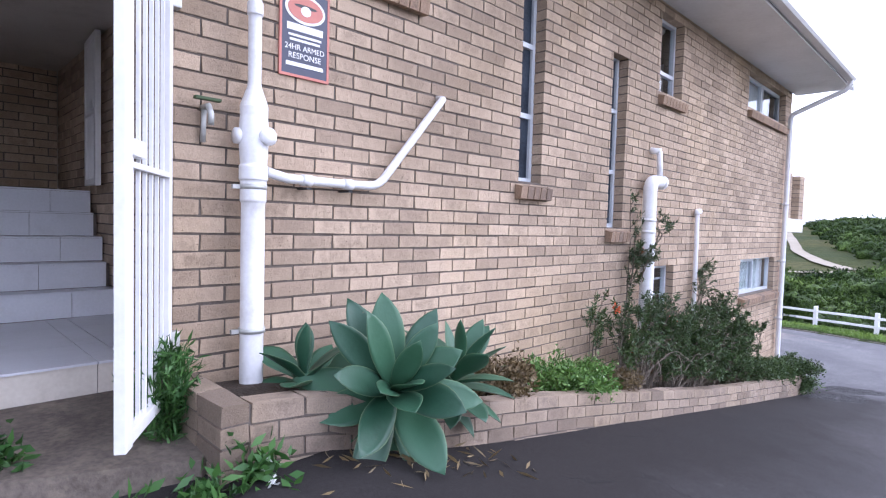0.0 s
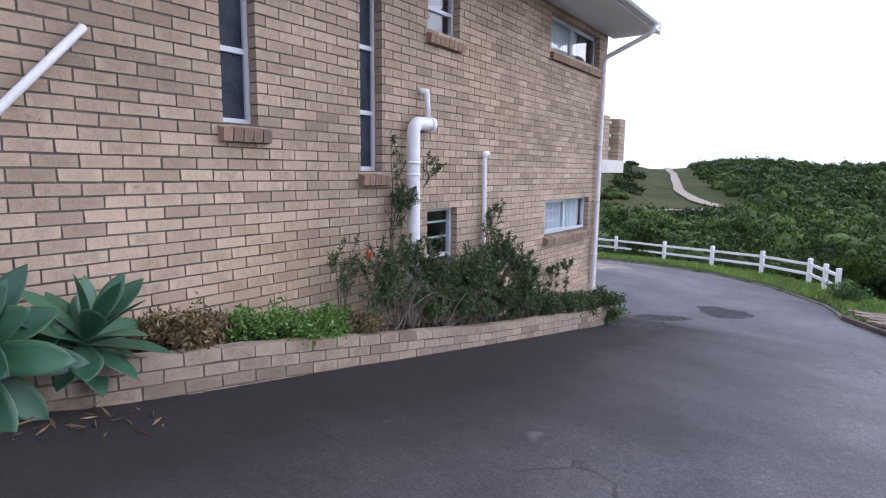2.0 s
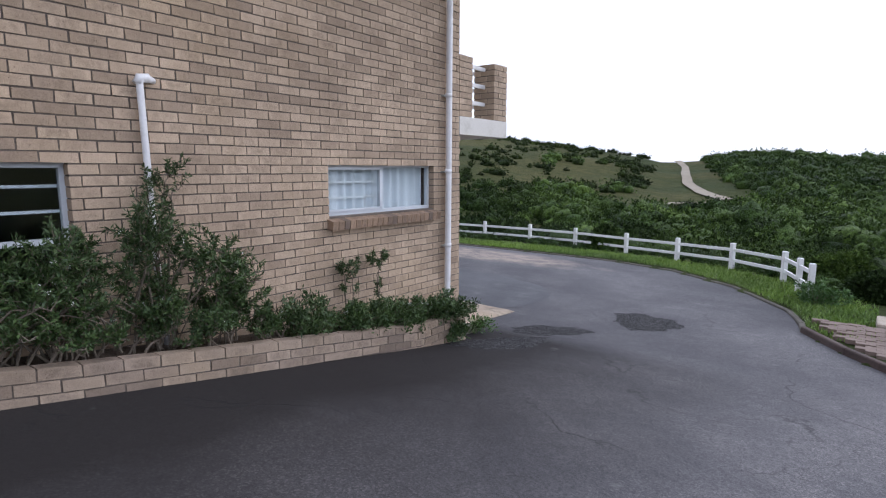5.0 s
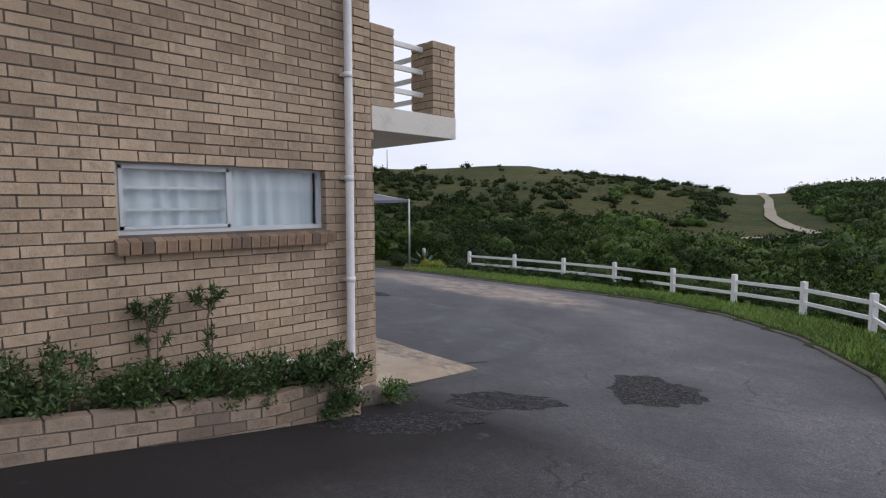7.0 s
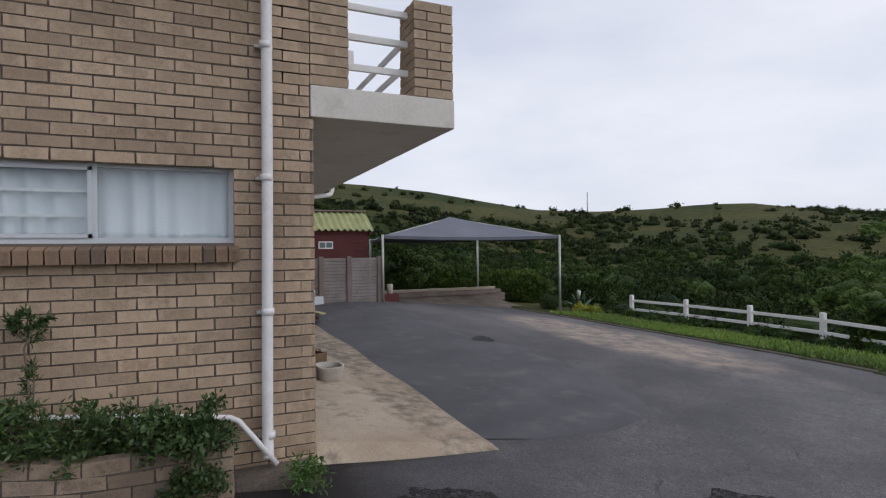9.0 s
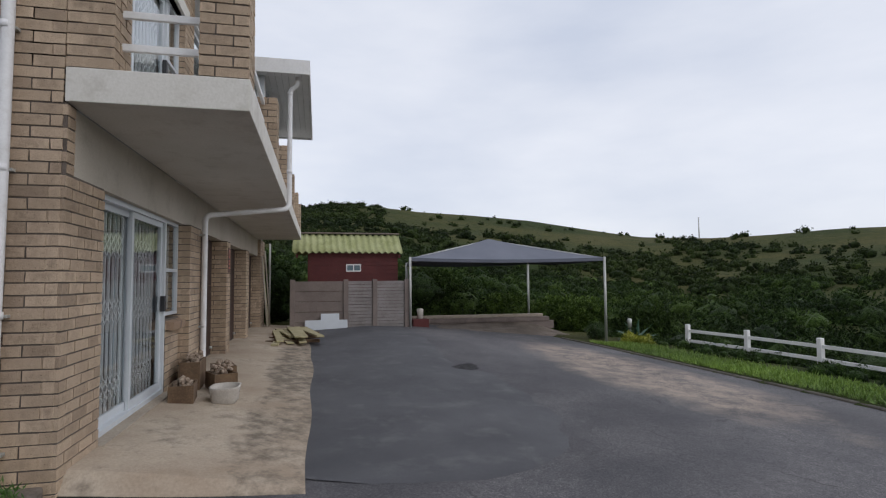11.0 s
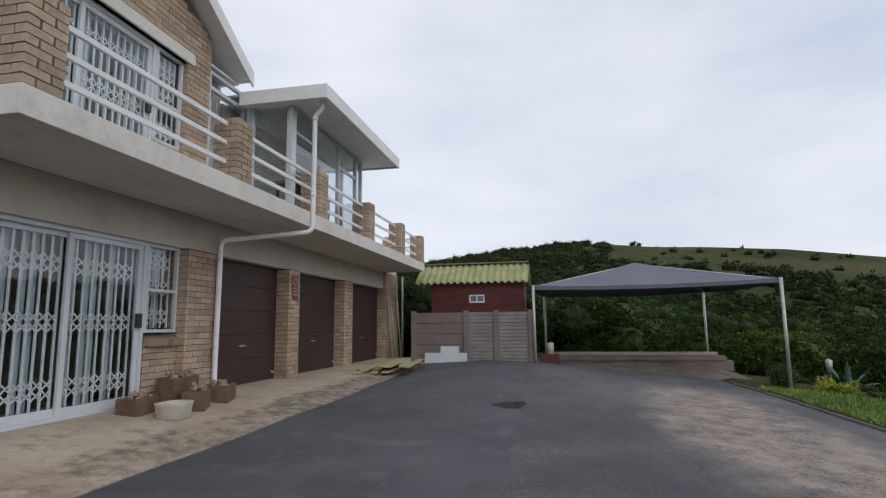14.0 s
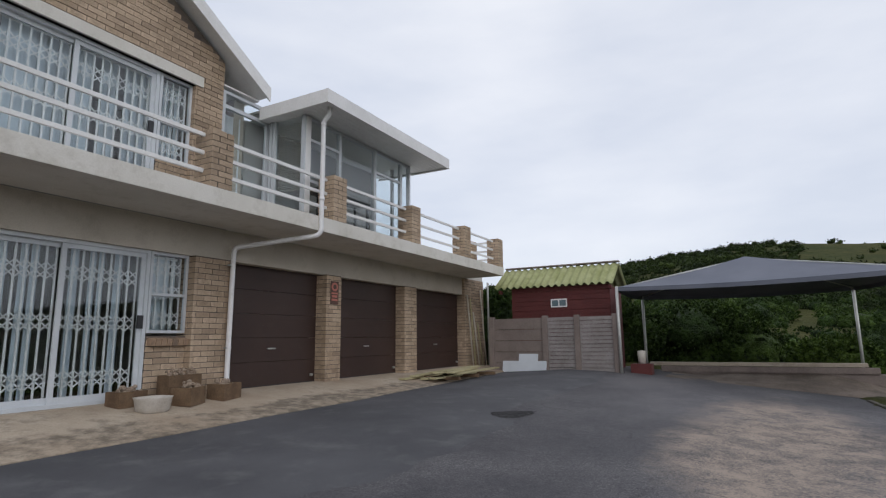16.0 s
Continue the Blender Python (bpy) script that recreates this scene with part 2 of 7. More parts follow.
def glass_material(name, tint, gloss):
    m, n, l, bs = nodes_of(name)
    n.remove(bs)
    tr, gl, fr, mx = n.new("ShaderNodeBsdfTransparent"), n.new("ShaderNodeBsdfGlossy"), n.new("ShaderNodeLayerWeight"), n.new("ShaderNodeMixShader")
    tr.inputs[0].default_value = (*tint, 1)
    gl.inputs["Roughness"].default_value = gloss
    fr.inputs[0].default_value = 0.5
    l.new(calc(n, l, "ADD", calc(n, l, "MULTIPLY", calc(n, l, "POWER", fr.outputs["Facing"], 4.0), 0.8), 0.05, True), mx.inputs[0])
    l.new(tr.outputs[0], mx.inputs[1])
    l.new(gl.outputs[0], mx.inputs[2])
    l.new(mx.outputs[0], n["Material Output"].inputs[0])
    return m


M_GLASS = glass_material("window_glass", (0.93, 0.96, 0.97), 0.02)
M_FROST = surface("obscure_dark_glass", (0.018, 0.024, 0.034), (0.045, 0.056, 0.075), 0.45, big=6, fine=55, relief=0.003)
M_FROST.node_tree.nodes["Principled BSDF"].inputs["Specular IOR Level"].default_value = 0.15


def leaf_material(name, c0, c1, rough=0.55, grain=0.0):
    m, n, l, bs = nodes_of(name)
    geo = n.new("ShaderNodeNewGeometry")
    col = ramp(n, l, geo.outputs["Random Per Island"], 0.0, c0, 1.0, c1)
    big = noise_node(n, l, geo.outputs["Position"], 0.35, 3)
    col = mixc(n, l, 0.8, col, ramp(n, l, big, 0.35, (0.6, 0.62, 0.6), 0.65, (1.2, 1.2, 1.0)), "MULTIPLY")
    tract = noise_node(n, l, geo.outputs["Position"], 0.06, 5, 0.6)
    col = mixc(n, l, 0.8, col, ramp(n, l, tract, 0.36, (0.55, 0.6, 0.6), 0.62, (1.45, 1.3, 1.05)), "MULTIPLY")
    if grain:
        clump = noise_node(n, l, geo.outputs["Position"], grain, 5, 0.75)
        col = mixc(n, l, 0.9, col, ramp(n, l, clump, 0.36, (0.35, 0.38, 0.36), 0.64, (1.5, 1.5, 1.4)), "MULTIPLY")
        bump(n, l, bs, clump, 1.2 / grain)
        bs.inputs["Specular IOR Level"].default_value = 0.15
    l.new(col, bs.inputs["Base Color"])
    bs.inputs["Roughness"].default_value = rough
    bs.inputs["Transmission Weight"].default_value = 0.0
    return m


M_LEAF = leaf_material("shrub_leaves", (0.016, 0.040, 0.014), (0.055, 0.098, 0.034))
M_HERB = leaf_material("bright_herb_leaves", (0.04, 0.11, 0.025), (0.10, 0.2, 0.05))
M_LUSH = leaf_material("lush_weed_leaves", (0.016, 0.062, 0.016), (0.045, 0.12, 0.030))
M_DRY = leaf_material("dry_leaves", (0.065, 0.05, 0.03), (0.13, 0.10, 0.06))
M_BUSH = leaf_material("bush_leaves", (0.019, 0.042, 0.011), (0.058, 0.100, 0.026), 0.7, 2.6)
M_BUSHLIGHT = leaf_material("light_bush_leaves", (0.045, 0.088, 0.020), (0.10, 0.165, 0.042), 0.6, 3.2)
M_VERGE = leaf_material("verge_leaves", (0.022, 0.052, 0.012), (0.07, 0.125, 0.030), 0.65, 6.0)
M_FAR = leaf_material("far_bush", (0.018, 0.033, 0.010), (0.044, 0.068, 0.022), 0.8, 1.3)
M_GRASS = leaf_material("grass_blades", (0.12, 0.22, 0.035), (0.25, 0.38, 0.08))
M_YELLOW = leaf_material("yellow_green_leaves", (0.22, 0.27, 0.03), (0.42, 0.44, 0.07))
M_PETAL = surface("white_petal", (0.75, 0.74, 0.72), (0.8, 0.8, 0.78), 0.8, relief=0.0)
M_ORANGE = surface("orange_petal", (0.55, 0.09, 0.03), (0.62, 0.13, 0.04), 0.7, relief=0.0)


def agave_material():
    m, n, l, bs = nodes_of("agave_leaf")
    geo, obi = n.new("ShaderNodeNewGeometry"), n.new("ShaderNodeObjectInfo")
    co = geo.outputs["Position"]
    col = ramp(n, l, obi.outputs["Random"], 0.0, (0.013, 0.056, 0.029), 1.0, (0.042, 0.122, 0.060))
    bloom = ramp(n, l, noise_node(n, l, co, 7, 5, 0.6), 0.35, (0, 0, 0), 0.75, (0.3, 0.3, 0.3))
    col = mixc(n, l, bloom, col, (0.062, 0.145, 0.092))
    uv, sep = n.new("ShaderNodeUVMap"), n.new("ShaderNodeSeparateXYZ")
    l.new(uv.outputs[0], sep.inputs[0])
    across = calc(n, l, "ABSOLUTE", calc(n, l, "SUBTRACT", sep.outputs[0], 0.5))
    col = mixc(n, l, ramp(n, l, across, 0.46, (0, 0, 0), 0.498, (0.4, 0.4, 0.4)), col, (0.24, 0.30, 0.15))
    scar = ramp(n, l, noise_node(n, l, co, 26, 5, 0.75), 0.66, (0, 0, 0), 0.74, (0.45, 0.45, 0.45))
    col = mixc(n, l, scar, col, (0.15, 0.14, 0.07))
    l.new(col, bs.inputs["Base Color"])
    bs.inputs["Roughness"].default_value = 0.48
    bump(n, l, bs, noise_node(n, l, co, 45, 4), 0.0015)
    return m


M_AGAVE = agave_material()


def tarmac_material():
    m, n, l, bs = nodes_of("worn_tarmac")
    co = world_co(n)
    fine = noise_node(n, l, co, 170, 3, 0.7)
    mid = noise_node(n, l, co, 1.3, 6, 0.6)
    wide = noise_node(n, l, co, 0.28, 4)
    grit = noise_node(n, l, co, 52, 3, 0.8)
    both = calc(n, l, "ADD", calc(n, l, "MULTIPLY", fine, 0.5), calc(n, l, "MULTIPLY", grit, 0.5))
    col = ramp(n, l, both, 0.36, (0.036, 0.036, 0.040), 0.64, (0.168, 0.162, 0.168))
    chips = n.new("ShaderNodeTexVoronoi")
    chips.inputs["Scale"].default_value = 95.0
    l.new(co, chips.inputs["Vector"])
    chip = calc(n, l, "MULTIPLY", ramp(n, l, chips.outputs["Color"], 0.72, (0, 0, 0), 0.80, (1, 1, 1)), ramp(n, l, noise_node(n, l, co, 0.55, 5, 0.6), 0.42, (0.05, 0.05, 0.05), 0.60, (0.6, 0.6, 0.6)))
    col = mixc(n, l, chip, col, (0.24, 0.23, 0.225))
    col = mixc(n, l, 0.9, col, ramp(n, l, mid, 0.3, (0.72, 0.72, 0.74), 0.7, (1.18, 1.16, 1.14)), "MULTIPLY")
    col = mixc(n, l, 0.9, col, ramp(n, l, wide, 0.38, (0.70, 0.70, 0.72), 0.60, (1.2, 1.19, 1.18)), "MULTIPLY")
    clot = ramp(n, l, noise_node(n, l, co, 11, 4, 0.8), 0.34, (0.68, 0.68, 0.69), 0.66, (1.3, 1.29, 1.28))
    col = mixc(n, l, 0.45, col, clot, "MULTIPLY")
    # dusty sand lying in the dip along the far kerb
    sp = n.new("ShaderNodeSeparateXYZ")
    l.new(co, sp.inputs[0])
    warp = calc(n, l, "MULTIPLY", calc(n, l, "SUBTRACT", noise_node(n, l, co, 0.7, 6, 0.65), 0.5), 1.6)
    ex = calc(n, l, "DIVIDE", calc(n, l, "ADD", sp.outputs[0], 5.6), 4.8)
    ey = calc(n, l, "DIVIDE", calc(n, l, "SUBTRACT", sp.outputs[1], 7.5), 1.4)
    rr = calc(n, l, "ADD", calc(n, l, "ADD", calc(n, l, "MULTIPLY", ex, ex), calc(n, l, "MULTIPLY", ey, ey)), warp)
    dust = ramp(n, l, rr, 0.35, (1, 1, 1), 1.15, (0, 0, 0))
    crumb = calc(n, l, "ADD", calc(n, l, "MULTIPLY", noise_node(n, l, co, 2.2, 8, 0.8), 0.6), calc(n, l, "MULTIPLY", noise_node(n, l, co, 38, 3, 0.8), 0.4))
    streak = ramp(n, l, crumb, 0.42, (0.06, 0.06, 0.06), 0.56, (0.9, 0.9, 0.9))
    col = mixc(n, l, calc(n, l, "MULTIPLY", dust, streak), col, (0.37, 0.295, 0.235))
    # darker tone towards the planter and side wall, fading out east and north
    warped_x = calc(n, l, "ADD", sp.outputs[0], warp)
    inside = ramp(n, l, calc(n, l, "MULTIPLY", warped_x, 0.25), 0.35, (0.92, 0.92, 0.92), 1.0, (0, 0, 0))
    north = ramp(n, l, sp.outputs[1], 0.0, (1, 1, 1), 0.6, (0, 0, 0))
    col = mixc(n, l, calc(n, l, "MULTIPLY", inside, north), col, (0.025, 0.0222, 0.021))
    spots = ramp(n, l, noise_node(n, l, co, 4.2, 3, 0.4), 0.72, (0, 0, 0), 0.80, (0.3, 0.3, 0.3))
    col = mixc(n, l, spots, col, (0.23, 0.22, 0.215))
    vor = n.new("ShaderNodeTexVoronoi")
    vor.feature, vor.inputs["Scale"].default_value = "DISTANCE_TO_EDGE", 0.55
    wv = n.new("ShaderNodeVectorMath")
    wv.operation = "ADD"
    nz = n.new("ShaderNodeTexNoise")
    nz.inputs["Scale"].default_value, nz.inputs["Detail"].default_value = 1.2, 5
    l.new(co, nz.inputs["Vector"])
    l.new(co, wv.inputs[0])
    l.new(nz.outputs["Color"], wv.inputs[1])
    l.new(wv.outputs[0], vor.inputs["Vector"])
    crack = ramp(n, l, vor.outputs["Distance"], 0.0, (0.7, 0.7, 0.7), 0.010, (0, 0, 0))
    crack = calc(n, l, "MULTIPLY", crack, ramp(n, l, mid, 0.50, (0, 0, 0), 0.62, (1, 1, 1)))
    col = mixc(n, l, crack, col, (0.025, 0.025, 0.025))
    l.new(col, bs.inputs["Base Color"])
    # less specular over the darker strip by the planter
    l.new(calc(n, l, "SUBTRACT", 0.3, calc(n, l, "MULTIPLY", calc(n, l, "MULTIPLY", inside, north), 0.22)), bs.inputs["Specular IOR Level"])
    l.new(calc(n, l, "ADD", 0.68, calc(n, l, "MULTIPLY", mid, 0.25)), bs.inputs["Roughness"])
    bump(n, l, bs, calc(n, l, "SUBTRACT", both, calc(n, l, "MULTIPLY", crack, 1.5)), 0.0045)
    return m


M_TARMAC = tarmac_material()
M_NEWTARMAC = surface("smooth_new_tarmac", (0.050, 0.050, 0.056), (0.088, 0.087, 0.094), 0.78, big=0.9, fine=120, relief=0.003, dirt=(0.20, 0.195, 0.19), dirt_amount=0.42)


def crazed_material(name, lo, hi, cells, crack_width, relief):
    """Broken tarmac: a net of cracks between pieces of uneven tone, with grit."""
    m, n, l, bs = nodes_of(name)
    co = world_co(n)
    wob = n.new("ShaderNodeTexNoise")
    wob.inputs["Scale"].default_value, wob.inputs["Detail"].default_value = cells * 0.8, 4
    l.new(co, wob.inputs["Vector"])
    shift = n.new("ShaderNodeVectorMath")
    shift.operation = "MULTIPLY_ADD"
    shift.inputs[1].default_value = (0.6 / cells,) * 3
    l.new(wob.outputs["Color"], shift.inputs[0])
    l.new(co, shift.inputs[2])
    cell, edge = n.new("ShaderNodeTexVoronoi"), n.new("ShaderNodeTexVoronoi")
    edge.feature = "DISTANCE_TO_EDGE"
    for t in (cell, edge):
        t.inputs["Scale"].default_value = cells
        l.new(shift.outputs[0], t.inputs["Vector"])
    grit = noise_node(n, l, co, 130, 4, 0.75)
    col = ramp(n, l, calc(n, l, "ADD", calc(n, l, "MULTIPLY", cell.outputs["Color"], 0.4), calc(n, l, "MULTIPLY", grit, 0.6)), 0.3, lo, 0.7, hi)
    gap = ramp(n, l, edge.outputs["Distance"], 0.0, (1, 1, 1), crack_width, (0, 0, 0))
    col = mixc(n, l, gap, col, (0.012, 0.011, 0.011))
    l.new(col, bs.inputs["Base Color"])
    bs.inputs["Roughness"].default_value = 0.9
    bs.inputs["Specular IOR Level"].default_value = 0.25
    bump(n, l, bs, calc(n, l, "SUBTRACT", grit, calc(n, l, "MULTIPLY", gap, 1.5)), relief)
    return m


M_PATCH = crazed_material("rough_tarmac_patch", (0.032, 0.032, 0.034), (0.128, 0.124, 0.126), 30.0, 0.16, 0.012)
M_CRAZED = crazed_material("crazed_tarmac", (0.024, 0.023, 0.025), (0.082, 0.079, 0.081), 20.0, 0.10, 0.008)


def ground_material():
    m, n, l, bs = nodes_of("scrub_ground")
    co = world_co(n)
    a, b, c = noise_node(n, l, co, 0.035, 6, 0.6), noise_node(n, l, co, 0.6, 6, 0.7), noise_node(n, l, co, 9, 4)
    col = ramp(n, l, a, 0.38, (0.034, 0.049, 0.016), 0.62, (0.082, 0.080, 0.032))
    col = mixc(n, l, 0.9, col, ramp(n, l, b, 0.3, (0.55, 0.6, 0.5), 0.7, (1.3, 1.25, 1.15)), "MULTIPLY")
    col = mixc(n, l, 0.6, col, ramp(n, l, c, 0.3, (0.6, 0.6, 0.6), 0.7, (1.3, 1.3, 1.3)), "MULTIPLY")
    l.new(col, bs.inputs["Base Color"])
    bs.inputs["Roughness"].default_value = 0.95
    bs.inputs["Specular IOR Level"].default_value = 0.1
    bump(n, l, bs, b, 0.35)
    return m


M_GROUND = ground_material()


# ---- mesh helpers ----
BOX_F = [(0, 3, 2, 1), (4, 5, 6, 7), (0, 1, 5, 4), (1, 2, 6, 5), (2, 3, 7, 6), (3, 0, 4, 7)]


def link_mesh(name, verts, faces, material, parent=None, label="", smooth=False, uvs=None):
    me = bpy.data.meshes.new(name)
    me.from_pydata([tuple(v) for v in verts], [], [tuple(x) for x in faces])
    if uvs is not None:
        layer = me.uv_layers.new(name="UVMap")
        layer.data.foreach_set("uv", np.asarray(uvs, dtype=np.float32).ravel())
    me.materials.append(material)
    if smooth:
        me.polygons.foreach_set("use_smooth", [True] * len(me.polygons))
    me.update()
    ob = new(name, me)
    if parent:
        ob.parent = parent
    if label:
        ob["label"] = label
    return ob


def box_verts(x0, x1, y0, y1, z0, z1):
    return [(x0, y0, z0), (x1, y0, z0), (x1, y1, z0), (x0, y1, z0), (x0, y0, z1), (x1, y0, z1), (x1, y1, z1), (x0, y1, z1)]


def boxes(name, items, material, parent=None, label="", bevel=0.0):
    """Axis-aligned boxes (x0, x1, y0, y1, z0, z1) joined into one mesh."""
    v, fc = [], []
    for b in items:
        k = len(v)
        v += box_verts(min(b[0], b[1]), max(b[0], b[1]), min(b[2], b[3]), max(b[2], b[3]), min(b[4], b[5]), max(b[4], b[5]))
        fc += [tuple(i + k for i in q) for q in BOX_F]
    ob = link_mesh(name, v, fc, material, parent, label)
    if bevel:
        bm = bmesh.new()
        bm.from_mesh(ob.data)
        bmesh.ops.bevel(bm, geom=bm.edges[:], offset=bevel, segments=2, affect="EDGES", profile=0.6)
        bm.to_mesh(ob.data)
        bm.free()
    return ob


def thing(name, at, label, category, group="", kind=""):
    e = new(name)
    e.location = at
    e.empty_display_size = 0.1
    return tagged(e, label, category, group, kind)


def under(parent, *obs):
    """Hang world-placed meshes under a thing that stands at its base."""
    shift = Matrix.Translation(parent.location).inverted()
    for o in obs:
        o.parent = parent
        o.matrix_parent_inverse = shift
    return obs[0]


def tube(name, pts, radius, material, parent=None, label="", sides=12, caps=True, radii=None):
    """A round pipe along the points."""
    v, fc = [], []
    pts = [Vector(p) for p in pts]
    up = None
    for i, p in enumerate(pts):
        d = ((pts[min(i + 1, len(pts) - 1)] - p).normalized() + (p - pts[max(i - 1, 0)]).normalized())
        d = d.normalized()
        if up is None:
            up = Vector((0, 0, 1)) if abs(d.z) < 0.9 else Vector((1, 0, 0))
        a = d.cross(up).normalized()
        b = a.cross(d).normalized()
        up = b
        r = radii[i] if radii else radius
        for k in range(sides):
            t = 2 * math.pi * k / sides
            v.append(p + a * math.cos(t) * r + b * math.sin(t) * r)
    for i in range(len(pts) - 1):
        for k in range(sides):
            q = (k + 1) % sides
            fc.append((i * sides + k, i * sides + q, (i + 1) * sides + q, (i + 1) * sides + k))
    if caps:
        fc.append(tuple(range(sides))[::-1])
        fc.append(tuple(range((len(pts) - 1) * sides, len(pts) * sides)))
    ob = link_mesh(name, v, fc, material, parent, label, smooth=sides > 5)
    return ob


def bend(a, b, c, r, n=6):
    """Points round the corner b between a and c."""
    a, b, c = Vector(a), Vector(b), Vector(c)
    p, q = b + (a - b).normalized() * r, b + (c - b).normalized() * r
    return [tuple(p.lerp(b, t).lerp(b.lerp(q, t), t)) for t in [i / n for i in range(n + 1)]]


# ---- brickwork ----
BL, BH, JT = 0.244, 0.083, 0.012  # length and course with joint, joint
Z_COURSE = 2.07


def spans(u0, u1, holes):
    out = [(u0, u1)]
    for h0, h1 in holes:
        nxt = []
        for a, b in out:
            if h1 <= a or h0 >= b:
                nxt.append((a, b))
            else:
                if h0 > a:
                    nxt.append((a, h0))
                if h1 < b:
                    nxt.append((h1, b))
        out = nxt
    return out


def brick_rects(u0, u1, z0, z1, holes=(), top=None, zref=Z_COURSE, half=False):
    """Stretcher bond, cut round openings (u0, u1, z0, z1)."""
    out = []
    k0 = math.floor((z0 - zref) / BH)
    k = k0
    while zref + k * BH < z1 - 0.02:
        a, b = max(zref + k * BH + JT / 2, z0), min(zref + (k + 1) * BH - JT / 2, z1)
        zc = (a + b) / 2
        if b - a > 0.02:
            cuts = [(h[0] + 0.006, h[1] - 0.006) for h in holes if h[2] < zc < h[3]]
            first = u0 - (BL / 2 if (k % 2) ^ half else 0)
            u = first
            while u < u1:
                s, e = max(u + JT / 2, u0), min(u + BL - JT / 2, u1)
                for p, q in spans(s, e, cuts):
                    if top is not None and (top(p) < b or top(q) < b):
                        continue
                    if q - p > 0.025:
                        out.append((p, q, a, b))
                u += BL
        k += 1
    return out


def chipped(vs, rng, axis, by=0.0028):
    """Corners moved a little within the wall's plane, so that no brick is a perfect box."""
    out = []
    for x, y, z in vs:
        a, b = rng.uniform(-by, by), rng.uniform(-by, by)
        out.append((x, y + a, z + b) if axis == "x" else (x + a, y, z + b))
    return out


def lay_bricks(owner, rects, axis, pos, sgn, material, near=None, limit=300, depth=0.11, stuff_name="brickwork"):
    """Bricks in a wall plane; the nearest whole ones are objects, the rest one mesh."""
    rng = random.Random(len(rects) + int(pos * 100))
    single, rest = [], []
    for r in rects:
        whole = r[1] - r[0] > BL - JT - 0.004 and r[3] - r[2] > BH - JT - 0.004
        (single if near and whole and len(single) < limit and near(r) else rest).append(r)

    def verts(r, out):
        f0, f1 = pos + sgn * out, pos - sgn * depth
        if axis == "x":
            lo, hi = min(f0, f1), max(f0, f1)
            return box_verts(lo, hi, r[0], r[1], r[2], r[3])
        lo, hi = min(f0, f1), max(f0, f1)
        return box_verts(r[0], r[1], lo, hi, r[2], r[3])

    def uv_of(vs, face):
        us = []
        for i in face:
            p = vs[i]
            q = p[1] if axis == "x" else p[0]
            us.append((q, p[2]))
        a = [c[0] for c in us]
        b = [c[1] for c in us]
        w, h = max(max(a) - min(a), 1e-6), max(max(b) - min(b), 1e-6)
        if max(a) - min(a) < 1e-5 or max(b) - min(b) < 1e-5:
            return [(0.02, 0.02)] * 4
        return [((c[0] - min(a)) / w, (c[1] - min(b)) / h) for c in us]

    v, fc, uv = [], [], []
    for r in rest:
        k = len(v)
        vs = chipped(verts(r, rng.uniform(-0.002, 0.002)), rng, axis)
        v += vs
        for q in BOX_F:
            fc.append(tuple(i + k for i in q))
            uv += uv_of(vs, q)
    made = []
    if v:
        o = link_mesh(stuff_name, v, fc, material, None, "", uvs=uv)
        o["kind"] = "stuff"
        made.append(o)
    if single:
        w, h = BL - JT, BH - JT
        vs = verts((-w / 2, w / 2, -h / 2, h / 2), 0.0)
        uvs = []
        for q in BOX_F:
            uvs += uv_of(vs, q)
        protos = [link_mesh("brick", chipped(vs, rng, axis), BOX_F, material, None, "", uvs=uvs) for _ in range(min(7, len(single)))]
        for i, r in enumerate(single):
            o = protos[i] if i < len(protos) else new("brick", rng.choice(protos).data)
            u, z, j = (r[0] + r[1]) / 2, (r[2] + r[3]) / 2, rng.uniform(-0.0015, 0.0015)
            o.location = (j, u, z) if axis == "x" else (u, j, z)
            made.append(o)
    under(owner, *made)


def wall_core(owner, axis, pos, sgn, thick, u0, u1, z0, z1, holes=(), name="mortar_bed", material=None, back=0.007):
    """The wall behind the bricks, with its openings."""
    cuts = sorted({u0, u1, *[min(max(h[0], u0), u1) for h in holes], *[min(max(h[1], u0), u1) for h in holes]})
    items = []
    f0, f1 = pos - sgn * back, pos - sgn * thick
    for a, b in zip(cuts, cuts[1:]):
        c = (a + b) / 2
        for p, q in spans(z0, z1, [(h[2], h[3]) for h in holes if h[0] < c < h[1]]):
            items.append((f0, f1, a, b, p, q) if axis == "x" else (a, b, f0, f1, p, q))
    return under(owner, boxes(name, items, material or M_MORTAR))


def soldier_sill(owner, axis, pos, sgn, u0, u1, z, out=0.09, tall=0.11, tilt=0.045, inner=0.1):
    """A sill of bricks on edge, sloping out."""
    n = max(2, round((u1 - u0) / 0.083))
    w = (u1 - u0) / n
    obs = []
    for i in range(n):
        a, b = u0 + i * w + 0.005, u0 + (i + 1) * w - 0.005
        prof = [(-inner, z), (out, z - tilt), (out - 0.012, z - tilt - 0.092), (-inner, z - tall)]
        v = []
        for u in (a, b):
            for d, h in prof:
                p = pos + sgn * d
                v.append((p, u, h) if axis == "x" else (u, p, h))
        fc = [(0, 1, 2, 3), (7, 6, 5, 4), (0, 4, 5, 1), (1, 5, 6, 2), (2, 6, 7, 3), (3, 7, 4, 0)]
        uv = []
        for q in fc:
            uv += [(0, 0), (1, 0), (1, 1), (0, 1)]
        obs.append(link_mesh("sill_brick", v, fc, M_SILL, uvs=uv))
    under(owner, *obs)


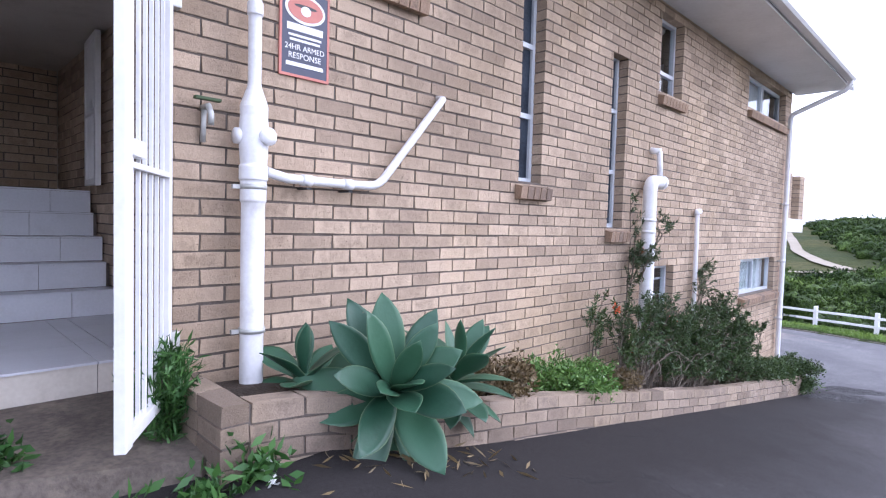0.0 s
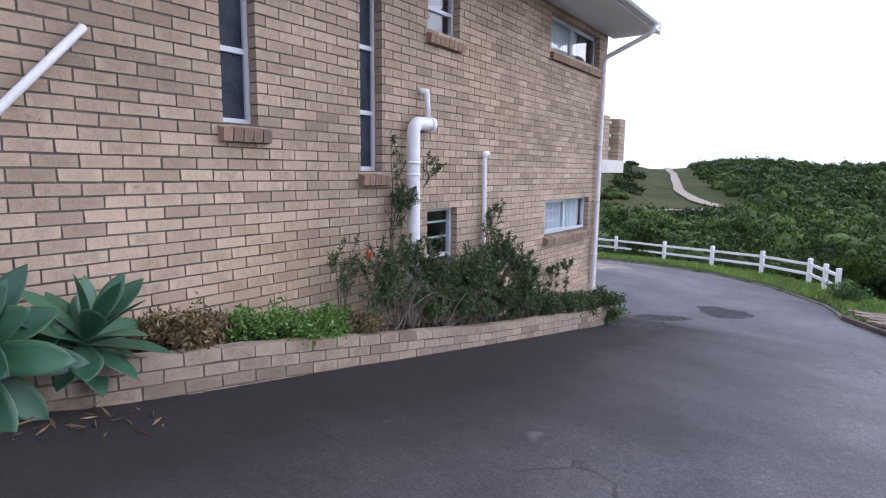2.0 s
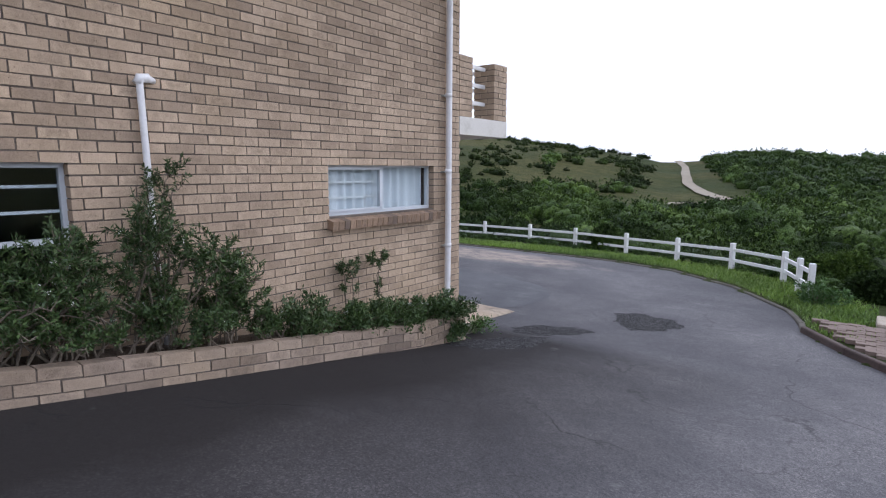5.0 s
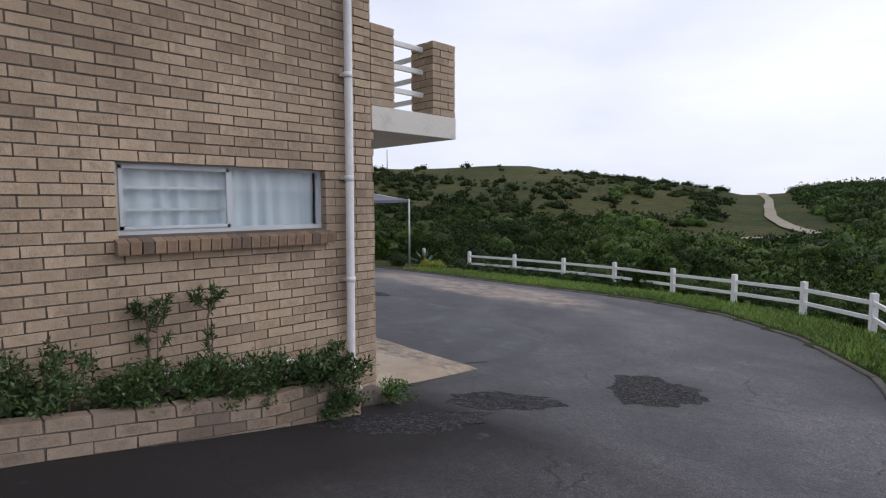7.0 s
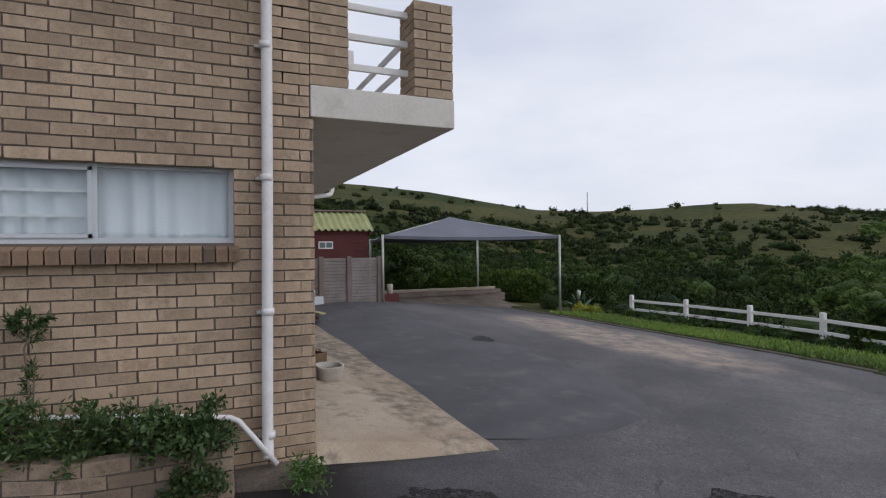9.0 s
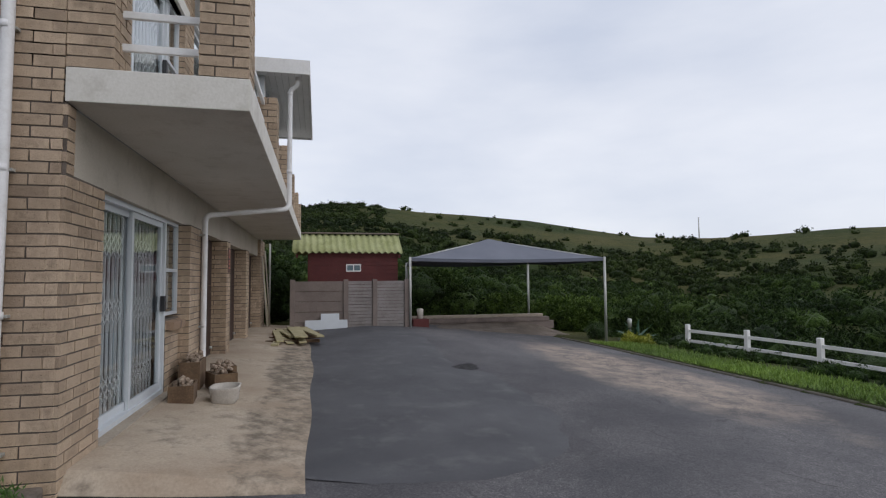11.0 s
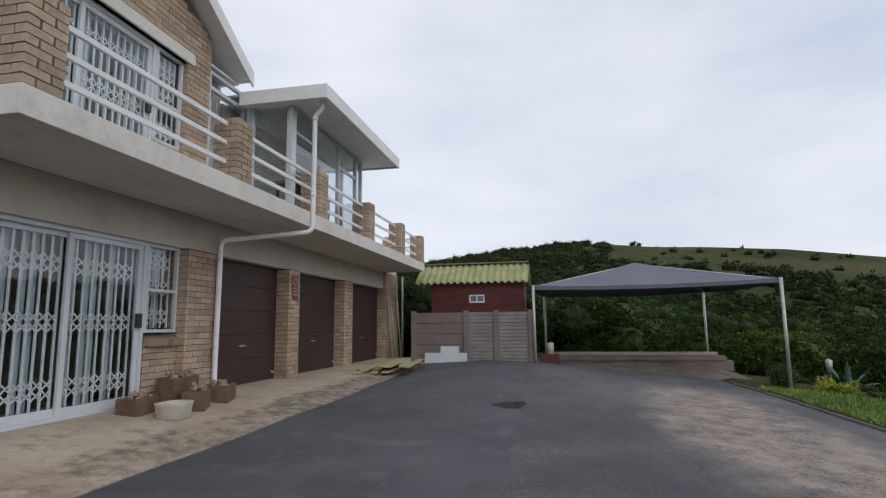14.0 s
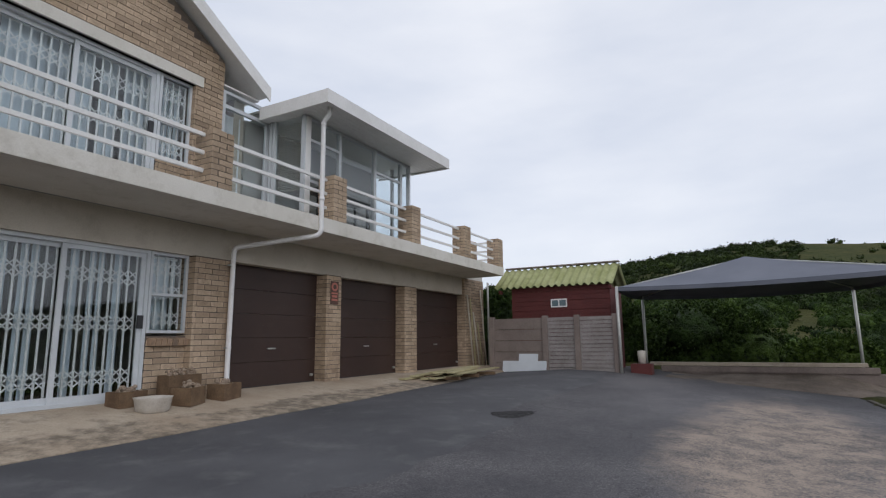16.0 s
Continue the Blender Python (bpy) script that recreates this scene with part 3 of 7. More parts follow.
def brick_pillar(name, x0, x1, y0, y1, z0, z1, label, group=""):
    t = thing(name, ((x0 + x1) / 2, (y0 + y1) / 2, z0), label, "pillar", group, "structure")
    under(t, boxes("mortar_core", [(x0 + 0.008, x1 - 0.008, y0 + 0.008, y1 - 0.008, z0, z1 - 0.005)], M_MORTAR))
    obs = []
    prng = random.Random(int(abs(x0) * 100 + y0 * 10))
    n = round((z1 - z0) / BH)
    h = (z1 - z0) / n
    g = JT / 2
    for k in range(n):
        a, b = z0 + k * h + g, z0 + (k + 1) * h - (g if k < n - 1 else 0)
        m = 0.105
        if k % 2:
            rs = [(x0, x0 + (x1 - x0) * 0.66 - g, y0, y0 + m), (x0 + (x1 - x0) * 0.66 + g, x1, y0, y0 + (y1 - y0) * 0.66), (x1 - (x1 - x0) * 0.66 + g, x1, y1 - m, y1), (x0, x0 + m, y1 - (y1 - y0) * 0.66, y1)]
        else:
            rs = [(x0, x0 + (x1 - x0) * 0.34 - g, y0, y0 + (y1 - y0) * 0.66), (x0 + (x1 - x0) * 0.34 + g, x1, y0, y0 + m), (x1 - m, x1, y0 + (y1 - y0) * 0.34, y1), (x0, x1 - (x1 - x0) * 0.34 - g, y1 - m, y1)]
        for r in rs:
            vs = [(p + prng.uniform(-0.003, 0.003), q + prng.uniform(-0.003, 0.003), w + prng.uniform(-0.002, 0.002)) for p, q, w in box_verts(*r, a, b)]
            uv = []
            for q in BOX_F:
                uv += [(0, 0), (1, 0), (1, 1), (0, 1)]
            obs.append(link_mesh("brick", vs, BOX_F, M_BRICK, uvs=uv))
    under(t, *obs)
    return t


# ---- ground ----
YARD = [(-15, -25), (-15, 9.2), (-12, 9.1), (-9.5, 9.3), (-6, 9.4), (-3, 9.5), (-1.3, 9.4), (0.5, 8.8), (2.25, 7.2), (3.5, 5.1), (3.78, 4.1), (3.85, 3.5), (4.42, 2.47), (5.5, 0.95), (12, -4), (12, -25)]


def yard_z(x, y):
    x, y = np.asarray(x, float), np.asarray(y, float)
    w = 0.6
    u = np.clip(-y, -20, 10.15)
    soft = w * np.log1p(np.exp(np.clip(u / w, -40, 40)))
    cross = -0.035 * np.clip(x - 0.6, 0, 5) * np.clip((-y) / 4, 0, 1)
    cross = cross + 0.09 * np.clip((1.7 - x) / 1.0, 0, 1) * np.clip((-y - 8.9) / 0.8, 0, 1) * np.clip((y + 10.5) / 0.6, 0, 1)
    return -0.27 - 0.042 * np.clip(y, -0, 12) + 0.165 * soft - 0.025 * np.clip(x, -13, 0) * np.clip(y / 3, 0, 1) * np.clip((10 - y) / 6, 0, 1) + cross


def yard_dist(x, y):
    """Distance outside the yard's edge, negative within."""
    x, y = np.asarray(x, float), np.asarray(y, float)
    best = np.full(x.shape, 1e9)
    inside = np.zeros(x.shape, bool)
    for (ax, ay), (bx, by) in zip(YARD, YARD[1:] + YARD[:1]):
        dx, dy = bx - ax, by - ay
        t = np.clip(((x - ax) * dx + (y - ay) * dy) / (dx * dx + dy * dy), 0, 1)
        best = np.minimum(best, np.hypot(x - ax - t * dx, y - ay - t * dy))
        hit = ((ay > y) != (by > y)) & (x < dx * (y - ay) / (dy if dy else 1e-9) + ax)
        inside ^= hit
    return np.where(inside, -best, best)


SKY_AZ = [-180, -110, -99, -95, -90, -86, -82, -79, -74, -68, -62, -57, -51, -46, -41, -37, -33, -31, -25.5, -20, -16.4, -10.6, -5.8, -2.6, 10, 60, 180]
SKY_EL = [3.0, 5.0, 6.6, 7.2, 7.8, 8.0, 7.6, 7.2, 6.8, 6.2, 5.1, 4.2, 3.8, 3.9, 4.2, 4.2, 3.5, 3.1, 2.4, 1.7, 0.9, 1.3, 1.5, 0.9, 0.9, 1.5, 3.0]
R_HILL = 170.0


def land_z(x, y):
    x, y = np.asarray(x, float), np.asarray(y, float)
    s = yard_dist(x, y)
    ex, ey = x - 3.5, y - 1.0
    r = np.hypot(ex, ey)
    az = np.degrees(np.arctan2(ex, ey))
    el = np.interp(az, SKY_AZ, SKY_EL)
    top = 1.3 + R_HILL * np.tan(np.radians(el))
    near = yard_z(x, y) + 0.05 - 0.3 * np.clip(s - 2.6, 0, 9) - 0.05 * np.clip(s - 11.6, 0, 30)
    w = np.clip((r - 22) / (R_HILL - 22), 0, 1)
    w = w ** 1.15
    far = np.where(r > R_HILL, top - (r - R_HILL) * 0.09, top)
    bumps = np.array([noise.noise((a * 0.03, b * 0.03, 0.3)) for a, b in zip(x.ravel(), y.ravel())]).reshape(x.shape)
    z = near * (1 - w) + far * w + bumps * 2.2 * np.clip((r - 20) / 50, 0, 1) * np.clip((R_HILL + 5 - r) / 40, 0.15, 1)
    z = np.maximum(z, -40)
    back = np.clip((-y - 12) / 20, 0, 1)
    z = z * (1 - back) + back * np.maximum(z, 1.4)
    return np.where(s < 0, yard_z(x, y) - 0.09, z)


def grid_faces(nu, nv, wrap=False):
    return [(i * nv + j, i * nv + (j + 1) % nv, (i + 1) * nv + (j + 1) % nv, (i + 1) * nv + j) for i in range(nu - 1) for j in range(nv if wrap else nv - 1)]


def build_ground():
    radii = np.concatenate([np.linspace(0.05, 16, 54), np.geomspace(16.6, 240, 70), np.geomspace(300, 3500, 6)])
    ang = np.linspace(0, 2 * math.pi, 280, endpoint=False)
    R, A = np.meshgrid(radii, ang, indexing="ij")
    X, Y = -1.0 + R * np.sin(A), 3.0 + R * np.cos(A)
    Z = land_z(X, Y)
    ob = link_mesh("ground", np.stack([X, Y, Z], -1).reshape(-1, 3).tolist(), grid_faces(len(radii), len(ang), True), M_GROUND, smooth=True)
    return tagged(ob, "rolling scrub-covered hillside ground beyond the yard", "ground", kind="structure")


build_ground()


def kerb_y(x):
    pts = YARD[1:15]
    return np.interp(x, [p[0] for p in pts], [p[1] for p in pts])


def build_tarmac():
    xs = np.concatenate([np.arange(-14.9, -0.3, 0.3), [-0.3, -0.18], np.arange(-0.1, 11.9, 0.22), [12.0]])
    rows = np.concatenate([np.linspace(-17, 0.9, 46), [1.06]])
    v = []
    for x in xs:
        for y in np.minimum(rows, kerb_y(x)):
            v.append((x, y, -0.7 if x < -0.17 and y < 1.05 else float(yard_z(x, y))))
        for y in np.linspace(min(1.06, kerb_y(x)), kerb_y(x), 30)[1:]:
            v.append((x, y, float(yard_z(x, y))))
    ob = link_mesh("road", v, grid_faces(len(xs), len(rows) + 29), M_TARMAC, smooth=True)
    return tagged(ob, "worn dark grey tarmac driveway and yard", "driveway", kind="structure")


build_tarmac()


def blob_patch(name, cx, cy, rx, ry, turn, seed, label, material, lift=0.006, n=72):
    rng = random.Random(seed)
    ph = [rng.uniform(0, 6.28) for _ in range(4)]
    v = [(cx, cy, float(yard_z(cx, cy)) + lift)]
    for ring in (0.55, 1.0):
        for k in range(n):
            t = 2 * math.pi * k / n
            q = ring * (1 + 0.10 * math.sin(3 * t + ph[0]) + 0.07 * math.sin(7 * t + ph[1]) + 0.05 * math.sin(13 * t + ph[2]) + rng.uniform(-0.07, 0.07))
            a, b = rx * q * math.cos(t), ry * q * math.sin(t)
            x, y = cx + a * math.cos(turn) - b * math.sin(turn), cy + a * math.sin(turn) + b * math.cos(turn)
            v.append((x, y, float(yard_z(x, y)) + (lift if ring < 1 else 0.002)))
    fc = [(0, 1 + k, 1 + (k + 1) % n) for k in range(n)]
    fc += [(1 + k, 1 + n + k, 1 + n + (k + 1) % n, 1 + (k + 1) % n) for k in range(n)]
    return tagged(link_mesh(name, v, fc, material), label, "road patch", kind="structure")


blob_patch("road_patch", 1.85, 2.4, 0.50, 0.60, 0.4, 3, "dark rough tarmac repair patch in the driveway", M_PATCH)
blob_patch("road_patch", 1.0, 0.75, 0.3, 0.6, -0.7, 5, "crazed broken tarmac patch in the driveway", M_CRAZED, 0.004)
blob_patch("road_patch", 0.95, -0.5, 0.27, 0.8, -0.4, 8, "crazed broken tarmac patch near the planter", M_CRAZED, 0.004)
blob_patch("road_patch", -5.4, 4.2, 0.22, 0.42, 1.1, 9, "dark rough tarmac repair patch in the yard", M_CRAZED, 0.004)


def build_overlay():
    """The smoother resurfaced strip before the garages, with an uneven edge."""
    xs = np.concatenate([np.arange(-12.2, -1.0, 0.2), np.arange(-1.0, -0.11, 0.06)])
    north = np.interp(xs, [-12.2, -10, -7, -5.25, -5.1, -3.0, -2.0, -1.1, -0.55, -0.3, -0.14], [4.0, 4.3, 4.1, 4.0, 4.45, 4.5, 4.42, 4.15, 3.7, 3.4, 2.9])
    south = np.interp(xs, [-12.2, -0.5, -0.3, -0.14], [1.2, 1.38, 1.5, 2.1])
    rng = random.Random(21)
    v, n = [], 14
    for x, a, b in zip(xs, south, north):
        b += rng.uniform(-0.035, 0.035) + 0.04 * math.sin(x * 5.1)
        for k in range(n):
            y = a + (b - a) * k / (n - 1)
            edge = k == n - 1 or (x > -0.2)
            v.append((x + rng.uniform(-0.015, 0.015), y, float(yard_z(x, y)) + (0.001 if edge else 0.009)))
    tagged(link_mesh("road_overlay", v, grid_faces(len(xs), n), M_NEWTARMAC, smooth=True), "smoother resurfaced tarmac strip before the garages", "road patch", kind="structure")


build_overlay()


# kerb stones along the grass
def build_kerb():
    pts = [Vector((p[0], p[1], 0)) for p in YARD[2:14]]
    t = thing("kerb", (pts[0].x, pts[0].y, float(yard_z(pts[0].x, pts[0].y))), "dark mossy concrete kerb between tarmac and grass", "kerb", kind="structure")
    obs = []
    for a, b in zip(pts, pts[1:]):
        n = max(1, round((b - a).length / 0.9))
        for i in range(n):
            p, q = a.lerp(b, i / n), a.lerp(b, (i + 1) / n)
            raised = 0.06 if q.y < 3.3 and q.x > 3 else 0.0
            d = (q - p).normalized()
            p, q = p + d * 0.006, q - d * 0.006
            side = Vector((-d.y, d.x, 0))
            v = []
            for c in (p, q):
                z = float(yard_z(c.x, c.y))
                for w, h in ((-0.02, -0.1), (-0.015, 0.02 + raised), (0.0, 0.035 + raised), (0.06, 0.035 + raised), (0.08, 0.025 + raised), (0.08, -0.1)):
                    s = c + side * w
                    v.append((s.x, s.y, z + h))
            m = 6
            fc = [(k, (k + 1) % m, m + (k + 1) % m, m + k) for k in range(m)] + [tuple(range(m))[::-1], tuple(range(m, 2 * m))]
            obs.append(link_mesh("kerb_stone", v, fc, M_KERBBROWN if raised else M_KERB))
    under(t, *obs)


build_kerb()


def build_apron():
    xs = np.concatenate([np.arange(-13.6, -0.2, 0.4), [-0.16, -0.03]])
    v = []
    top = []
    for x in xs:
        y1 = 1.52 + 0.02 * math.sin(x * 2.1) - 0.035 * max(0, -x - 6)
        for k in range(6):
            y = -0.5 + (y1 + 0.5) * k / 5
            z = -0.06 if y < 0 else -0.06 + (float(yard_z(x, y1)) + 0.02 + 0.06) * y / y1
            if x > -0.1:
                z = float(yard_z(x, y)) + 0.004
            top.append((x, y, z))
    n = len(top)
    v = top + [(a, b, c - 0.16) for a, b, c in top]
    g = grid_faces(len(xs), 6)
    fc = g + [tuple(n + i for i in q[::-1]) for q in g]
    rim = [i * 6 + 5 for i in range(len(xs))]
    fc += [(a, b, n + b, n + a) for a, b in zip(rim, rim[1:])]
    last = [(len(xs) - 1) * 6 + j for j in range(6)]
    fc += [(b, a, n + a, n + b) for a, b in zip(last, last[1:])]
    tagged(link_mesh("pavement", v, fc, M_APRON), "stained pale concrete apron before the garages", "apron", kind="structure")


build_apron()

# ---- the house: side wall ----
X_W, Y0, Y1 = 0.0, -10.33, -0.13
TOP = 4.93
HOLES = {  # y0, y1, z0, z1
    "tall_1": (-7.80, -7.49, 2.83, 4.55),
    "tall_2": (-6.40, -6.09, 2.49, 4.18),
    "small": (-5.39, -4.79, 3.96, 4.82),
    "upper": (-2.45, -0.50, 4.28, 4.82),
    "low": (-5.38, -4.79, 1.05, 2.08),
    "bath": (-2.44, -0.67, 1.53, 2.09),
    "kitchen": (-9.80, -8.87, 3.92, 4.70),
}
side = thing("wall_east", (0, -5.4, -0.5), "buff face-brick side wall of the house", "wall", kind="structure")
holes = list(HOLES.values())
wall_core(side, "x", X_W, 1, 0.23, Y0, Y1, -0.7, TOP, holes)
rects = brick_rects(Y0, Y1, -0.7, TOP, holes)
lay_bricks(side, rects, "x", X_W, 1, M_BRICK, near=lambda r: -10.52 < r[0] < -8.2 and 1.5 < r[2] < 3.6)

# return wall of the entrance
ret = thing("wall_entrance", (-1.8, Y0, 1.0), "buff face-brick wall beside the entrance steps", "wall", kind="structure")
wall_core(ret, "y", Y0, -1, 0.3, -0.9, -0.02, 0.4, TOP)
lay_bricks(ret, brick_rects(-0.9, -0.004, 0.4, TOP, half=True), "y", Y0 - 0.004, -1, M_BRICK)
YR = -10.0  # the stairwell wall lies a little deeper
wall_core(ret, "y", YR, -1, 0.2, -4.4, -0.9, 0.4, TOP)
lay_bricks(ret, brick_rects(-4.4, -0.9, 0.4, TOP), "y", YR - 0.004, -1, M_BRICK)
bk = thing("wall_hall", (-4.4, -12, 1.0), "dark brick wall at the back of the entrance", "wall", kind="structure")
wall_core(bk, "x", -4.35, 1, 0.2, -14.0, YR - 0.02, 0.4, TOP)
lay_bricks(bk, brick_rects(-14.0, YR - 0.02, 0.4, TOP), "x", -4.35, 1, M_BRICK)
boxes("wall_porch", [(-4.6, 0.0, -14.2, -14.0, 0.4, TOP), (-0.2, 0.0, -14.0, -13.0, 0.4, TOP)], M_PLASTER)
tagged(bpy.data.objects["wall_porch"], "plain plastered wall closing the entrance", "wall", kind="structure")
tagged(boxes("ceiling", [(-4.6, -0.9, -14.2, YR - 0.012, 3.95, 4.1), (-0.9, 0.6, -14.2, Y0 - 0.012, 3.95, 4.1)], M_PLASTER), "plain plaster ceiling over the entrance", "ceiling", kind="structure")

# back of the house, plain
tagged(boxes("wall_back", [(-14.05, -4.62, -10.45, -10.3, -0.7, 2.48), (-14.05, -13.9, -10.3, -0.13, -0.7, 2.48), (-4.62, -4.4, -10.3, -0.4, 2.74, 4.9), (-4.62, -0.23, -9.95, -9.85, -0.7, TOP)], M_PLASTER), "plain plastered back walls of the house", "wall", kind="structure")
tagged(boxes("floor", [(-13.9, -0.24, -10.2, -0.4, -0.3, -0.1)], M_ROOM), "plain concrete garage floor", "floor", kind="structure")
tagged(boxes("wall_inside", [(-4.3, -4.1, -9.84, -0.42, -0.1, 2.5), (-4.1, -0.24, -2.9, -2.75, -0.1, 2.5), (-4.1, -0.24, -2.9, -2.75, 2.8, 5.0)], M_ROOM), "plain plastered inside walls", "wall", kind="structure")


# ---- the house: front, lower storey ----
Y_F = -0.04
front = thing("wall_front", (-7, Y_F, -0.1), "buff face-brick garage front with piers", "wall", kind="structure")
PIERS = [(-0.72, -0.004), (-4.22, -3.55), (-6.97, -6.52), (-9.9, -9.35), (-13.9, -12.6)]
for i, (a, b) in enumerate(PIERS):
    top = 2.0
    yp = -0.10 if i == 0 else Y_F
    wall_core(front, "y", yp, 1, 0.34, a + 0.007, b - 0.007, -0.5, 2.48 if i == 4 else top)
    lay_bricks(front, brick_rects(a, b, -0.5, 2.48 if i == 4 else top, half=i % 2 == 1), "y", yp, 1, M_BRICK, near=(lambda r: r[2] > -0.1) if i in (1, 2) else None, limit=60)
    for u, sg in ((a, -1), (b, 1)):
        if i == 0 and sg == 1:
            continue
        lay_bricks(front, brick_rects(yp - 0.34, yp, -0.5, 2.48 if i == 4 else top), "x", u, sg, M_BRICK, depth=0.05)
lay_bricks(front, brick_rects(-0.14, -0.004, 2.0, 2.495), "y", -0.10, 1, M_BRICK)
wall_core(front, "y", -0.10, 1, 0.2, -0.14, -0.012, 2.0, 2.495)
# brick panel below the small window
wall_core(front, "y", -0.17, 1, 0.2, -3.55, -2.94, -0.4, 0.8)
lay_bricks(front, brick_rects(-3.55, -2.94, -0.4, 0.74), "y", -0.17, 1, M_BRICK, near=lambda r: True, limit=40)
soldier_sill(front, "y", -0.17, 1, -3.55, -2.95, 0.80)
under(front, boxes("beam", [(-12.6, -0.15, -0.42, -0.12, 2.0, 2.49)], M_PLASTER))

# balcony slab
tagged(boxes("balcony_slab", [(-12.88, 0.004, -0.12, 1.10, 2.50, 2.745)], M_SLAB, bevel=0.008), "white painted concrete balcony slab over the garages", "balcony", kind="structure")
tagged(boxes("roof_terrace", [(-14.05, -4.4, -10.45, -0.13, 2.49, 2.735)], M_SLAB), "flat concrete roof over the garages", "roof", kind="structure")
tagged(boxes("ceiling_lower", [(-4.4, -0.24, -9.84, -0.43, 2.49, 2.735)], M_ROOM), "plain plaster ceiling of the lower storey", "ceiling", kind="structure")

# ---- upper storey front and gable ----
RIDGE_X, EAVE_Z, PITCH, HALF = -1.94, 4.99, 0.61, 2.75


def gable_top(u):
    return EAVE_Z + PITCH * (HALF - abs(u - RIDGE_X)) - 0.12


up = thing("wall_gable", (-2, -0.13, 2.8), "buff face-brick gable wall above the balcony", "wall", kind="structure")
UP_HOLES = [(-3.43, -0.6, 2.75, 4.70)]
wall_core(up, "y", -0.13, 1, 0.22, -3.95, -0.007, 2.75, 4.88, UP_HOLES)
bm_gable = [(-3.95, 4.88), (0.0, 4.88), (0.0, gable_top(0.0)), (RIDGE_X, gable_top(RIDGE_X)), (-3.95, gable_top(-3.95))]
gv = [(a, -0.137, b) for a, b in bm_gable] + [(a, -0.35, b) for a, b in bm_gable]
under(up, link_mesh("mortar_bed", gv, [(0, 1, 2, 3, 4), (9, 8, 7, 6, 5)] + [(i, 5 + i, 5 + (i + 1) % 5, (i + 1) % 5) for i in range(5)], M_MORTAR))
lay_bricks(up, brick_rects(-3.95, -0.004, 2.75, 6.9, UP_HOLES + [(-3.55, -0.45, 4.70, 4.87)], top=gable_top), "y", -0.125, 1, M_BRICK, near=lambda r: r[0] < -1.2 and r[2] > 4.9, limit=200)
lay_bricks(up, brick_rects(-0.35, -0.13, 2.75, 4.9), "x", -3.95, -1, M_BRICK, depth=0.05)
under(up, boxes("lintel", [(-3.55, -0.45, -0.3, -0.10, 4.70, 4.87)], M_SLAB, bevel=0.006))
wall_core(up, "y", -0.2, 1, 0.15, -3.43, -2.9, 2.75, 3.38)
lay_bricks(up, brick_rects(-3.43, -2.9, 2.75, 3.38), "y", -0.2, 1, M_BRICK)


# ---- main roof ----
def build_roof():
    t = thing("main_roof", (RIDGE_X, -5, EAVE_Z), "pitched roof with white eaves and gutters", "roof", kind="structure")
    y0, y1 = -15.0, 0.12
    ridge = EAVE_Z + PITCH * HALF
    for sg in (1, -1):
        xe = RIDGE_X + sg * HALF
        v = []
        for y in (y0, y1):
            v += [(xe, y, EAVE_Z - 0.05), (RIDGE_X, y, ridge - 0.05), (RIDGE_X, y, ridge + 0.08), (xe, y, EAVE_Z + 0.08)]
        under(t, link_mesh("roof_slope", v, [(0, 1, 2, 3), (7, 6, 5, 4), (0, 4, 5, 1), (1, 5, 6, 2), (2, 6, 7, 3), (3, 7, 4, 0)], M_WHITE))
        v = []
        for d, h in ((0.0, -0.12), (0.035, -0.12), (0.035, 0.12), (0.0, 0.12)):
            v += [(xe + sg * 0.02, y1 + d, EAVE_Z + h), (RIDGE_X, y1 + d, ridge + h)]
        under(t, link_mesh("barge_board", v, [(0, 1, 3, 2), (2, 3, 5, 4), (4, 5, 7, 6), (6, 7, 1, 0), (0, 2, 4, 6), (1, 7, 5, 3)], M_WHITE))
    under(t, boxes("soffit", [(0.002, 0.79, y0, y1, EAVE_Z - 0.075, EAVE_Z - 0.045)], M_WHITE))
    under(t, boxes("soffit", [(-4.70, -3.96, -1.0, -0.12, EAVE_Z - 0.075, EAVE_Z - 0.045)], M_WHITE))
    # gutter trough
    prof = [(0.0, 0.10), (0.0, 0.0), (0.02, -0.02), (0.10, -0.02), (0.125, 0.01), (0.125, 0.11), (0.115, 0.11), (0.112, 0.015), (0.015, 0.0), (0.01, 0.10)]
    v = []
    for y in (y0, -0.3):
        v += [(0.80 + a, y, EAVE_Z - 0.03 + b) for a, b in prof]
    m = len(prof)
    under(t, link_mesh("gutter", v, [(k, (k + 1) % m, m + (k + 1) % m, m + k) for k in range(m)] + [tuple(range(m))[::-1], tuple(range(m, 2 * m))], M_WHITE))


build_roof()


# ---- windows and doors ----
def place(axis, u0, u1, p0, p1, z0, z1):
    return (p0, p1, u0, u1, z0, z1) if axis == "x" else (u0, u1, p0, p1, z0, z1)


